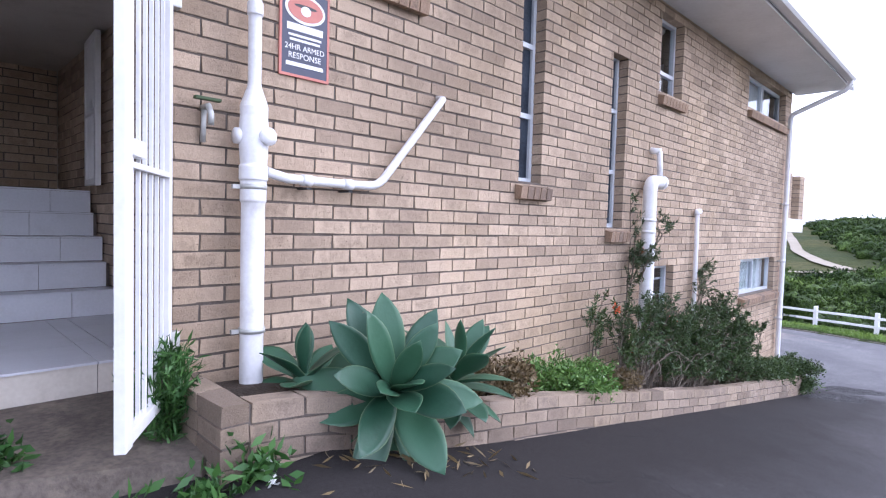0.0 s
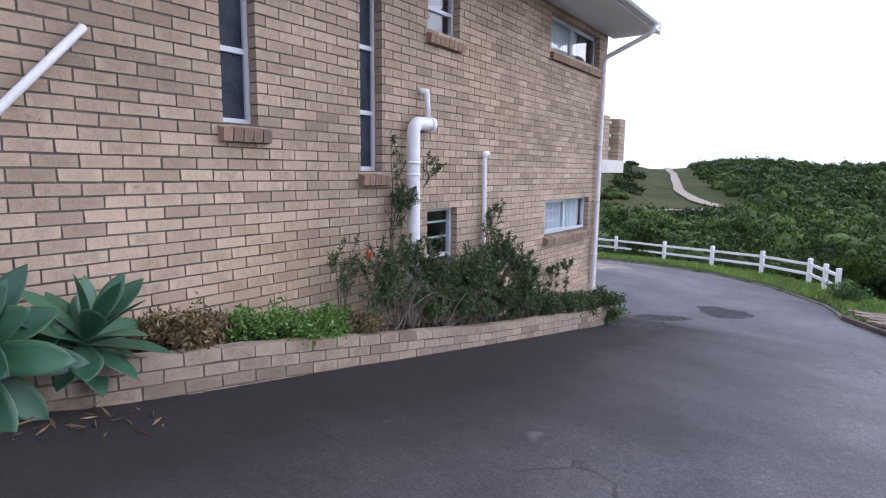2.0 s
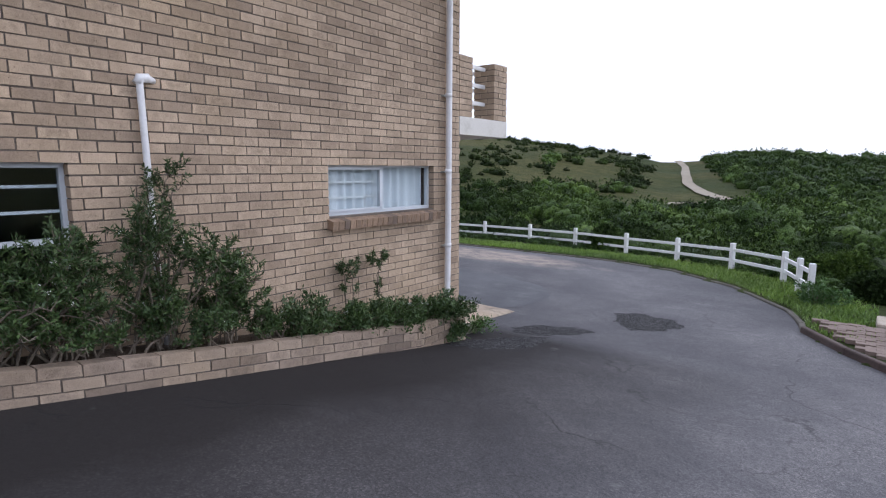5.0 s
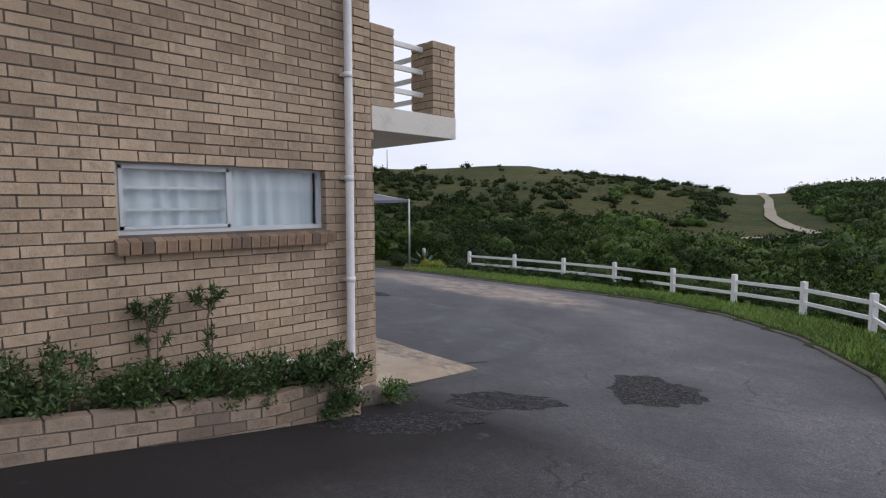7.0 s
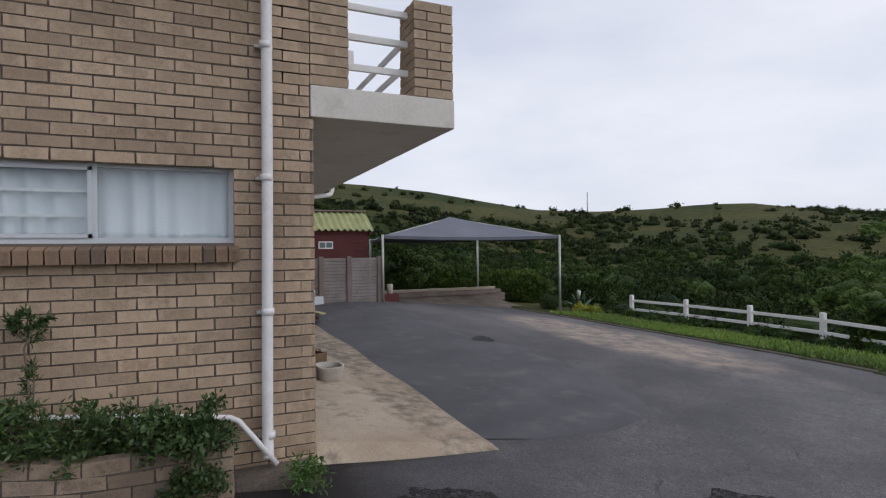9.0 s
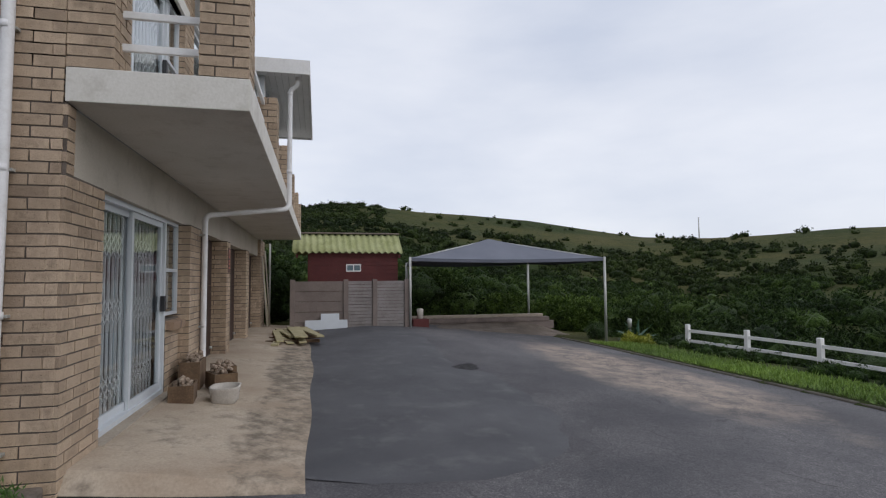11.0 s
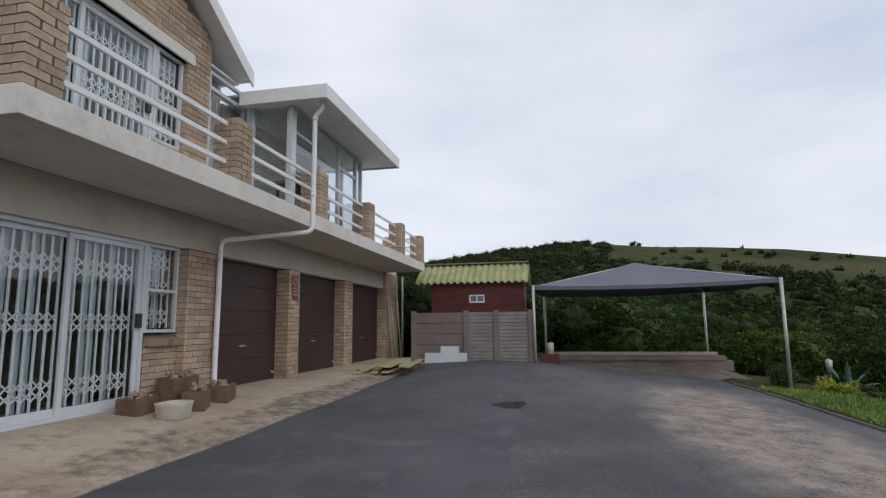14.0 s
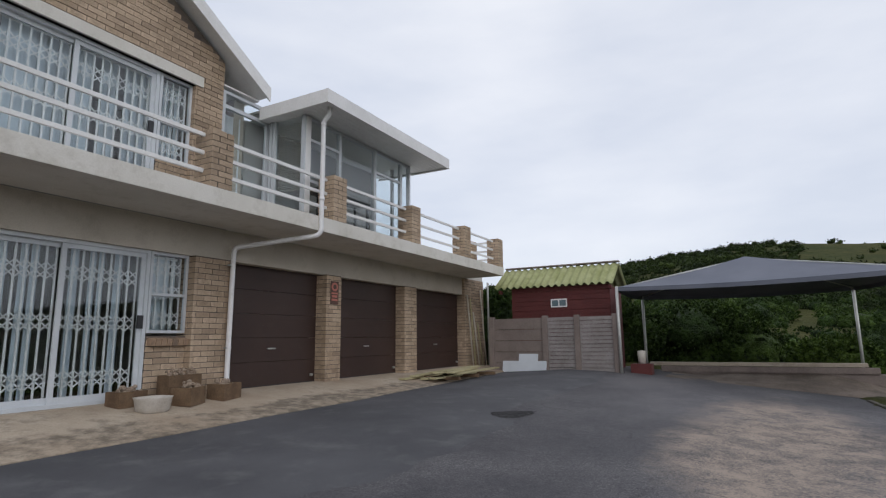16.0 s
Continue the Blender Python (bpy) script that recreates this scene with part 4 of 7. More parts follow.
def window(name, axis, u0, u1, z0, z1, pos, label, bars_u=(), bars_z=(), pane=None, frame_w=0.04, behind=None, sub=()):
    """A framed window; pos is the frame's outer face. bars: extra mullions and transoms. sub: opening sashes (u0, u1, z0, z1)."""
    t = thing(name, (pos, (u0 + u1) / 2, z0) if axis == "x" else ((u0 + u1) / 2, pos, z0), label, "window", kind="structure")
    d = 0.05
    w = frame_w
    fr = [place(axis, u0, u1, pos - d, pos, z0, z0 + w), place(axis, u0, u1, pos - d, pos, z1 - w, z1),
          place(axis, u0, u0 + w, pos - d, pos, z0 + w, z1 - w), place(axis, u1 - w, u1, pos - d, pos, z0 + w, z1 - w)]
    under(t, boxes("window_frame", fr, M_ALU))
    for b in bars_u:
        under(t, boxes("mullion", [place(axis, b - w / 2, b + w / 2, pos - d, pos + 0.002, z0 + w, z1 - w)], M_ALU))
    for b in bars_z:
        under(t, boxes("transom", [place(axis, u0 + w, u1 - w, pos - d, pos + 0.001, b - w / 2, b + w / 2)], M_ALU))
    us, zs = [u0, *sorted(bars_u), u1], [z0, *sorted(bars_z), z1]
    for a, b in zip(us, us[1:]):
        for c, e in zip(zs, zs[1:]):
            g = boxes("pane", [place(axis, a + w / 2, b - w / 2, pos - 0.032, pos - 0.026, c + w / 2, e - w / 2)], pane or M_GLASS)
            g.visible_shadow = False
            under(t, g)
    for a, b, c, e in sub:
        under(t, boxes("sash", [place(axis, a, b, pos - 0.01, pos + 0.012, c, c + 0.025), place(axis, a, b, pos - 0.01, pos + 0.012, e - 0.025, e), place(axis, a, a + 0.025, pos - 0.01, pos + 0.012, c, e), place(axis, b - 0.025, b, pos - 0.01, pos + 0.012, c, e)], M_ALU))
    return t


def curtain(axis, u0, u1, z0, z1, pos, label, fold=0.13, depth=0.03, material=None, name="curtain"):
    v = []
    n = max(8, int((u1 - u0) / 0.016))
    for i in range(n + 1):
        u = u0 + (u1 - u0) * i / n
        ph = 2 * math.pi * (u - u0) / fold
        p = pos + depth * math.sin(ph + 0.5 * math.sin(ph * 0.37)) * (0.8 + 0.3 * math.sin(u * 9))
        for z in (z0, z1):
            v.append((p, u, z) if axis == "x" else (u, p, z))
    fc = [(2 * i, 2 * i + 2, 2 * i + 3, 2 * i + 1) for i in range(n)]
    ob = link_mesh(name, v, fc, material or M_CURTAIN, smooth=True)
    return tagged(ob, label, "curtain")


h = HOLES["tall_1"]
window("window_1", "x", *h, -0.10, "tall narrow slit window with obscure dark glass", bars_z=(3.37, 3.93), pane=M_FROST)
soldier_sill(side, "x", X_W, 1, -7.84, -7.42, 2.83, out=0.075, tall=0.16, inner=0.11)
h = HOLES["tall_2"]
window("window_2", "x", *h, -0.10, "tall narrow slit window with obscure dark glass", bars_z=(3.04, 3.64), pane=M_FROST)
soldier_sill(side, "x", X_W, 1, -6.42, -6.03, 2.49, out=0.075, tall=0.16, inner=0.11)
h = HOLES["small"]
window("window_3", "x", *h, -0.10, "small white-framed upstairs window", bars_z=(4.23,))
soldier_sill(side, "x", X_W, 1, -5.41, -4.75, 3.96, out=0.07, tall=0.1)
h = HOLES["upper"]
window("window_4", "x", *h, -0.10, "wide white-framed upstairs window", bars_u=(-1.5,), sub=[(-1.48, -0.54, 4.32, 4.78)])
soldier_sill(side, "x", X_W, 1, -2.47, -0.46, 4.28, out=0.07, tall=0.1)
h = HOLES["low"]
window("window_5", "x", *h, -0.09, "low window with dark glass and horizontal burglar bars", bars_z=(1.52,), pane=M_GLASS)
t = bpy.data.objects["window_5"]
for z in (1.72, 1.90):
    under(t, boxes("burglar_bar", [(-0.155, -0.135, -5.36, -4.8, z, z + 0.022)], M_ALU))
soldier_sill(side, "x", X_W, 1, -5.40, -4.76, 1.05)
h = HOLES["bath"]
window("window_6", "x", *h, -0.085, "white-framed bathroom window with net curtains", bars_u=(-1.56,), sub=[(-2.40, -1.57, 1.57, 2.05)])
t = bpy.data.objects["window_6"]
for z in (1.71, 1.88):
    under(t, boxes("burglar_bar", [(-0.15, -0.135, -2.43, -1.58, z, z + 0.018)], M_WHITE))
soldier_sill(side, "x", X_W, 1, -2.47, -0.64, 1.53, out=0.10, tall=0.12, inner=0.085)
h = HOLES["kitchen"]
window("window_7", "x", *h, -0.10, "white-framed kitchen window", bars_u=(-9.335,))
soldier_sill(side, "x", X_W, 1, -9.83, -8.83, 3.92, out=0.07, tall=0.12)
curtain("x", -2.42, -0.69, 1.48, 2.12, -0.19, "white net curtain hanging behind the bathroom window", fold=0.15, depth=0.024)
curtain("x", -2.43, -1.0, 4.2, 4.84, -0.22, "pale net curtain behind the wide upstairs window", fold=0.11, depth=0.02)
curtain("x", -5.38, -5.1, 3.9, 4.85, -0.26, "pale curtain behind the small upstairs window", fold=0.09)


def sliding_door(name, x0, x1, z0, z1, y, label):
    t = thing(name, ((x0 + x1) / 2, y, z0), label, "sliding door", kind="structure")
    w, mid = 0.05, (x0 + x1) / 2
    under(t, boxes("door_frame", [(x0, x1, y - 0.09, y, z0, z0 + 0.05), (x0, x1, y - 0.09, y, z1 - w, z1), (x0, x0 + w, y - 0.09, y, z0 + 0.05, z1 - w), (x1 - w, x1, y - 0.09, y, z0 + 0.05, z1 - w)], M_ALU))
    for a, b, yy in ((x0 + w, mid + 0.04, y - 0.03), (mid - 0.04, x1 - w, y - 0.065)):
        leaf = under(t, boxes("sliding_leaf", [(a, b, yy - 0.03, yy, z0 + 0.05, z0 + 0.13), (a, b, yy - 0.03, yy, z1 - w - 0.06, z1 - w), (a, a + 0.06, yy - 0.03, yy, z0 + 0.13, z1 - w - 0.06), (b - 0.06, b, yy - 0.03, yy, z0 + 0.13, z1 - w - 0.06)], M_ALU))
        g = boxes("pane", [(a + 0.05, b - 0.05, yy - 0.018, yy - 0.012, z0 + 0.12, z1 - w - 0.05)], M_GLASS)
        g.visible_shadow = False
        g.parent = leaf
    under(t, boxes("lock_box", [(x0 + 0.06, x0 + 0.13, y - 0.02, y + 0.025, z0 + 0.96, z0 + 1.14)], M_DARK, label="black lock box"))
    return t


def trellis(x0, x1, z0, z1, y, label):
    """A folding security gate: upright bars with three rows of crossed links."""
    t = thing("trellis_gate", ((x0 + x1) / 2, y, z0), label, "security gate", "trellis gates")
    n = max(4, round((x1 - x0) / 0.115))
    step = (x1 - x0) / n
    proto = None
    for i in range(n + 1):
        if proto is None:
            proto = boxes("bar", [(-0.011, 0.011, -0.009, 0.009, 0, z1 - z0)], M_WHITE)
            o = proto
        else:
            o = new("bar", proto.data)
        o.location = (x0 + i * step, y, z0)
        under(t, o)
    H = z1 - z0
    for zc in (0.14 * H, 0.50 * H, 0.82 * H):
        v, fc = [], []
        for i in range(n):
            a, b = x0 + i * step, x0 + (i + 1) * step
            for lo, hi in ((0.0, 0.105), (-0.105, 0.0)):
                for p, q in (((a, lo), (b, hi)), ((a, hi), (b, lo))):
                    k = len(v)
                    for e in (-0.0105, 0.0105):
                        for d in (0.010, 0.016):
                            v += [(p[0], y + d, z0 + zc + p[1] + e), (q[0], y + d, z0 + zc + q[1] + e)]
                    fc += [(k, k + 1, k + 5, k + 4), (k + 2, k + 6, k + 7, k + 3), (k, k + 2, k + 3, k + 1), (k + 4, k + 5, k + 7, k + 6)]
        under(t, link_mesh("lattice_band", v, fc, M_WHITE))
    return t


def vertical_blind(x0, x1, z0, z1, y, label, gap=0.105, skip=0.0, seed=1):
    t = thing("vertical_blind", ((x0 + x1) / 2, y, z0), label, "blind", "vertical blinds")
    rng = random.Random(seed)
    under(t, boxes("head_rail", [(x0, x1, y - 0.02, y + 0.02, z1 - 0.04, z1)], M_WHITE))
    proto = link_mesh("slat", [(-0.06, 0, 0), (-0.02, 0.008, 0), (0.02, 0.008, 0), (0.06, 0, 0), (-0.06, 0, z1 - z0 - 0.04), (-0.02, 0.008, z1 - z0 - 0.04), (0.02, 0.008, z1 - z0 - 0.04), (0.06, 0, z1 - z0 - 0.04)], [(0, 1, 5, 4), (1, 2, 6, 5), (2, 3, 7, 6)], M_BLIND, smooth=True)
    first = True
    u = x0 + 0.05
    while u < x1 - 0.03:
        if rng.random() >= skip:
            o = proto if first else new("slat", proto.data)
            first = False
            o.location, o.rotation_euler = (u, y, z0), (0, 0, rng.uniform(0.05, 0.5))
            under(t, o)
        u += gap
    return t


D0, D1 = -2.93, -0.72
sliding_door("door_1", D0, D1, -0.06, 2.0, -0.18, "closed white aluminium sliding door with glass panes")
trellis(D0 + 0.12, (D0 + D1) / 2 - 0.03, 0.0, 1.94, -0.30, "white steel folding security gate behind the lower sliding door")
trellis((D0 + D1) / 2 + 0.05, D1 - 0.06, 0.0, 1.94, -0.30, "white steel folding security gate behind the lower sliding door")
vertical_blind(D0 + 0.02, D1 - 0.02, -0.03, 1.97, -0.44, "pale grey vertical blind behind the lower sliding door", gap=0.114, skip=0.26, seed=4)
tagged(boxes("trim", [(D0, D1, -0.27, -0.06, -0.15, -0.056)], M_CONC), "concrete threshold below the sliding door", "threshold", kind="structure")
window("window_8", "y", -3.55, -2.945, 0.84, 2.0, -0.19, "white-framed side window beside the sliding door", bars_z=(1.39,))
trellis(-3.49, -3.0, 0.9, 1.96, -0.30, "white steel security gate behind the small window")
vertical_blind(-3.52, -2.96, 0.86, 1.97, -0.44, "pale vertical blind behind the small window", gap=0.1, seed=8)
U0, U1 = -2.88, -0.6
sliding_door("door_2", U0, U1, 2.75, 4.70, -0.2, "closed white aluminium balcony sliding door")
trellis(U0 + 0.1, (U0 + U1) / 2 - 0.03, 2.82, 4.64, -0.31, "white steel folding security gate behind the balcony door")
trellis((U0 + U1) / 2 + 0.05, U1 - 0.06, 2.82, 4.64, -0.31, "white steel folding security gate behind the balcony door")
vertical_blind(U0 + 0.02, U1 - 0.02, 2.78, 4.68, -0.46, "pale grey vertical blind behind the balcony door", gap=0.112, skip=0.12, seed=5)
window("window_9", "y", -3.43, -2.89, 3.38, 4.70, -0.2, "white-framed window beside the balcony door", bars_z=(3.95,))
trellis(-3.38, -2.95, 3.44, 4.66, -0.31, "white steel security gate behind the balcony window")
vertical_blind(-3.41, -2.91, 3.41, 4.68, -0.46, "pale vertical blind behind the balcony window", gap=0.1, seed=9)


# ---- garage doors ----
def garage_door(x0, x1, z0, z1, y):
    t = thing("garage_door", ((x0 + x1) / 2, y, z0), "closed dark brown sectional garage door", "garage door", "garage doors")
    n = 5
    h = (z1 - z0) / n
    for i in range(n):
        a, b = z0 + i * h + 0.003, z0 + (i + 1) * h - 0.003
        m = a + h / 2
        slab = under(t, boxes("door_panel", [(x0, x1, y - 0.04, y, a, m - 0.006), (x0, x1, y - 0.04, y - 0.004, m - 0.006, m + 0.006), (x0, x1, y - 0.04, y, m + 0.006, b)], M_DOOR))
        if i == 1:
            mid = (x0 + x1) / 2
            boxes("handle", [(mid - 0.09, mid + 0.09, y, y + 0.035, z0 + 0.62, z0 + 0.645)], M_STEEL, slab, "small steel pull handle", bevel=0.004)
    under(t, boxes("bottom_seal", [(x0, x1, y - 0.045, y + 0.004, z0 - 0.02, z0 + 0.004)], M_DARK))
    under(t, tube("latch_knob", [(x0 + 0.12, y, z0 + 0.12), (x0 + 0.12, y + 0.05, z0 + 0.12)], 0.025, M_STEEL))
    return t


garage_door(-6.52, -4.22, -0.05, 2.0, -0.30)
garage_door(-9.35, -6.97, -0.05, 2.0, -0.30)
garage_door(-12.6, -9.9, -0.05, 2.0, -0.30)

# ---- balcony pillars and rails ----
PB = "short buff brick pillar on the balcony edge"
brick_pillar("pillar", -0.36, 0.0, 0.74, 1.09, 2.745, 3.55, PB, "balcony pillars")
brick_pillar("pillar", -0.36, 0.0, -0.12, 0.18, 2.745, 3.55, "buff brick half pillar against the wall", "balcony pillars")
for xr in (-3.2, -5.69, -8.24, -10.74, -12.88):
    brick_pillar("pillar", xr, xr + 0.35, 0.74, 1.09, 2.745, 3.55, PB, "balcony pillars")
brick_pillar("pillar", -12.88, -12.53, -0.12, 0.26, 2.745, 3.55, "buff brick pillar at the terrace end", "balcony pillars")


def railing(a, b, label):
    t = thing("railing", (*((Vector(a) + Vector(b)) / 2).xy, 3.0), label, "railing", "balcony railings", "structure")
    for z in (2.98, 3.23, 3.48):
        wx, wy = (0.018, 0.0) if a[0] == b[0] else (0.0, 0.018)
        under(t, boxes("rail", [(min(a[0], b[0]) - wx, max(a[0], b[0]) + wx, min(a[1], b[1]) - wy, max(a[1], b[1]) + wy, z - 0.028, z + 0.028)], M_WHITE, bevel=0.007))


RL = "white painted steel balcony railing of three tubes"
railing((-0.18, 0.76), (-0.18, 0.16), RL)
for a, b in ((-0.34, -2.87), (-3.18, -5.36), (-5.67, -7.91), (-8.22, -10.41), (-10.72, -12.55)):
    railing((a, 0.92), (b, 0.92), RL)
railing((-12.7, 0.76), (-12.7, 0.24), RL)


# ---- sunroom on the balcony ----
SX0, SX1, SY = -8.4, -5.0, 0.72
sun_room = thing("sunroom", (-6.7, 0.4, 2.747), "white-framed glass sunroom on the balcony", "sunroom", kind="structure")
SZ0, SZ1 = 2.747, 4.60
posts = [-5.0, -5.93, -7.05, -8.02, -8.36]
for x in posts:
    under(sun_room, boxes("mullion", [(x - 0.035, x + 0.035, SY - 0.06, SY + 0.01, SZ0, SZ1)], M_ALU))
under(sun_room, boxes("corner_post", [(-5.12, -5.0, SY - 0.1, SY + 0.02, SZ0, SZ1)], M_WHITE))
under(sun_room, boxes("bottom_rail", [(SX0, SX1, SY - 0.05, SY, SZ0, SZ0 + 0.06)], M_ALU))
under(sun_room, boxes("top_rail", [(SX0, SX1, SY - 0.05, SY, SZ1 - 0.06, SZ1)], M_ALU))
for a, b, z in ((-5.93, -5.0, 4.19), (-8.02, -7.05, 4.12), (-5.93, -5.0, 3.45)):
    under(sun_room, boxes("transom", [(a + 0.03, b - 0.03, SY - 0.045, SY + 0.004, z - 0.025, z + 0.025)], M_ALU))
for a, b in zip(posts[1:], posts):
    g = boxes("pane", [(a + 0.03, b - 0.03, SY - 0.03, SY - 0.024, SZ0 + 0.05, SZ1 - 0.05)], M_GLASS)
    g.visible_shadow = False
    under(sun_room, g)
# glazed side towards the gable
for y in (-0.08, 0.0):
    under(sun_room, boxes("mullion", [(-5.02, -4.96, y - 0.03, y + 0.03, SZ0, SZ1 + 0.1)], M_ALU))
g = boxes("pane", [(-5.0, -4.994, 0.02, SY - 0.08, SZ0 + 0.05, SZ1)], M_GLASS)
g.visible_shadow = False
under(sun_room, g)
under(sun_room, boxes("bottom_rail", [(-5.02, -4.96, -0.05, SY - 0.08, SZ0, SZ0 + 0.06)], M_ALU))
# glazed link between gable wall and sunroom
under(sun_room, boxes("door_frame", [(-5.0, -4.93, -0.22, -0.16, SZ0, 4.87), (-4.03, -3.96, -0.22, -0.16, SZ0, 4.87), (-4.93, -4.03, -0.22, -0.16, 4.57, 4.63), (-4.93, -4.03, -0.22, -0.16, SZ0, SZ0 + 0.07), (-4.93, -4.03, -0.22, -0.16, 4.82, 4.87)], M_ALU))
g = boxes("pane", [(-4.93, -4.03, -0.195, -0.189, SZ0 + 0.05, 4.83)], M_GLASS)
g.visible_shadow = False
under(sun_room, g)
curtain("y", -4.9, -4.05, 2.78, 4.58, -0.42, "pale sheer curtain behind the glazed balcony door", fold=0.16, depth=0.035)
tagged(boxes("wall_sunroom", [(SX0 - 0.1, -4.63, -0.5, -0.36, SZ0, 4.60)], M_ROOM), "plain plastered back wall of the sunroom", "wall", kind="structure")
under(sun_room, boxes("mullion", [(SX0 - 0.03, SX0 + 0.03, -0.36, -0.3, SZ0, SZ1), (SX0 - 0.03, SX0 + 0.03, 0.2, 0.26, SZ0, SZ1)], M_ALU))
g = boxes("pane", [(SX0 - 0.003, SX0 + 0.003, -0.3, SY - 0.06, SZ0 + 0.05, SZ1)], M_GLASS)
g.visible_shadow = False
under(sun_room, g)
# slatted blind in the side
bl = thing("slatted_blind", (-5.1, 0.4, 3.4), "dark horizontal slatted blind in the sunroom", "blind")
proto = None
for i in range(34):
    o = new("slat", proto.data) if proto else boxes("slat", [(-0.012, 0.012, 0.0, 0.62, 0.0, 0.004)], M_PLASTER)
    proto = proto or o
    o.location, o.rotation_euler = (-5.08, 0.02, 3.3 + i * 0.037), (0, radians(38), 0)
    under(bl, o)
# table and seats inside
tb = thing("side_table", (-6.4, 0.3, 2.747), "dark slim table standing inside the sunroom", "table")
under(tb, boxes("tabletop", [(-7.2, -5.6, 0.1, 0.5, 3.44, 3.48)], M_DARK))
for x in (-7.15, -5.65):
    for y in (0.14, 0.46):
        under(tb, boxes("leg", [(x - 0.02, x + 0.02, y - 0.02, y + 0.02, 2.747, 3.44)], M_DARK))
# flat roof with boarded soffit
ro = thing("sunroom_roof", (-6.8, 0.6, 4.74), "flat white sunroom roof with boarded soffit", "roof", kind="structure")
under(ro, boxes("fascia", [(-8.92, -4.70, 1.43, 1.46, 4.57, 4.80), (-4.73, -4.70, -0.1, 1.43, 4.57, 4.80), (-8.92, -8.89, -0.5, 1.43, 4.57, 4.80)], M_WHITE))
under(ro, boxes("roof_sheet", [(-8.89, -4.73, -0.5, 1.43, 4.73, 4.77)], M_STEEL))
for i in range(18):
    y = -0.48 + i * 0.106
    under(ro, boxes("soffit_board", [(-8.885, -4.735, y, y + 0.1, 4.61, 4.625)], M_WHITE))
# downpipe from the sunroom roof
dp = thing("downpipe", (-4.88, 1.2, 2.0), "white plastic downpipe crossing under the balcony slab", "downpipe")
path = [(-4.98, 1.26, 4.62)] + bend((-4.98, 1.26, 4.62), (-4.98, 1.26, 4.48), (-4.98, 1.14, 4.38), 0.06) + bend((-4.98, 1.26, 4.48), (-4.98, 1.14, 4.38), (-4.98, 1.14, 3.5), 0.06) + bend((-4.98, 1.14, 3.5), (-4.98, 1.14, 2.42), (-4.2, 0.05, 2.2), 0.12) + bend((-4.98, 1.14, 2.42), (-4.2, 0.015, 2.2), (-4.18, 0.015, 1.5), 0.1) + [(-4.18, 0.015, 0.5), (-4.18, 0.015, -0.02), (-4.15, 0.07, -0.08)]
under(dp, tube("pipe", path, 0.04, M_PVC, sides=14))
for z in (1.9, 0.6):
    under(dp, boxes("bracket", [(-4.235, -4.125, -0.045, 0.03, z, z + 0.025)], M_STEEL))
for z in (4.3, 3.0):
    under(dp, tube("collar", [(-4.98, 1.14, z), (-4.98, 1.14, z + 0.06)], 0.046, M_PVC))

# ---- pipes on the side wall ----
sp = thing("soil_pipe", (0.12, -10.2, 1.4), "thick white soil pipe with inspection collar on the brick wall", "pipe")
px, py = 0.11, -10.0
RINGS = [(1.50, 0.068), (2.575, 0.068), (2.585, 0.075), (2.685, 0.075), (2.69, 0.082), (2.755, 0.082), (2.765, 0.076), (2.86, 0.083), (2.95, 0.083), (3.0, 0.078), (3.045, 0.08), (3.06, 0.076), (3.145, 0.041), (3.165, 0.038), (3.49, 0.038), (3.495, 0.045), (3.55, 0.045), (3.56, 0.04), (3.585, 0.03)]
secs = []
for (za, ra), (zb, rb) in zip(RINGS, RINGS[1:]):
    secs += [(za, ra), (za + (zb - za) * 0.12, ra + (rb - ra) * 0.12), (za + (zb - za) * 0.88, ra + (rb - ra) * 0.88)]
secs.append(RINGS[-1])
secs = [(2.0 + (z - 2.0) * 0.965, r * 0.82) for z, r in secs]
under(sp, tube("pipe", [(px, py, z) for z, _ in secs], 0.07, M_PVC, sides=20, radii=[r for _, r in secs]))
under(sp, tube("access_cap", [(px + 0.045, py + 0.03, 2.87), (px + 0.085, py + 0.04, 2.87)], 0.042, M_PVC, sides=18))
under(sp, tube("access_cap", [(px - 0.02, py - 0.05, 2.87), (px - 0.02, py - 0.085, 2.87)], 0.038, M_PVC, sides=18))
for z in (1.93, 2.62):
    under(sp, tube("clamp", [(px, py, z), (px, py, z + 0.022)], 0.064, M_STEEL, sides=20))
    under(sp, boxes("clamp_bolt", [(px - 0.02, px + 0.0, py - 0.10, py - 0.045, z, z + 0.02)], M_STEEL))
wp = thing("waste_pipe", (0.07, -9.6, 2.6), "white waste pipe rising across the brick wall to a vent end", "pipe")
q = [(px, py + 0.07, 2.71), (0.07, -9.80, 2.69), (0.07, -9.42, 2.685)] + bend((0.07, -9.42, 2.685), (0.07, -9.215, 2.69), (0.06, -8.70, 3.28), 0.07) + [(0.06, -8.73, 3.245), (0.055, -8.695, 3.285), (-0.02, -8.68, 3.30)]
under(wp, tube("pipe", q, 0.025, M_PVC, sides=12))
for a, b in (((0.07, -9.72, 2.689), (0.07, -9.66, 2.688)), ((0.07, -9.46, 2.685), (0.07, -9.40, 2.685))):
    under(wp, tube("collar", [a, b], 0.030, M_PVC))
for y in (-9.69, -9.43):
    under(wp, boxes("clip", [(-0.005, 0.1, y - 0.012, y + 0.012, 2.64, 2.65)], M_DARK))
vp = thing("vent_pipe", (0.12, -5.6, 0.6), "thick white vent pipe bent into the brick wall above the shrubs", "pipe")
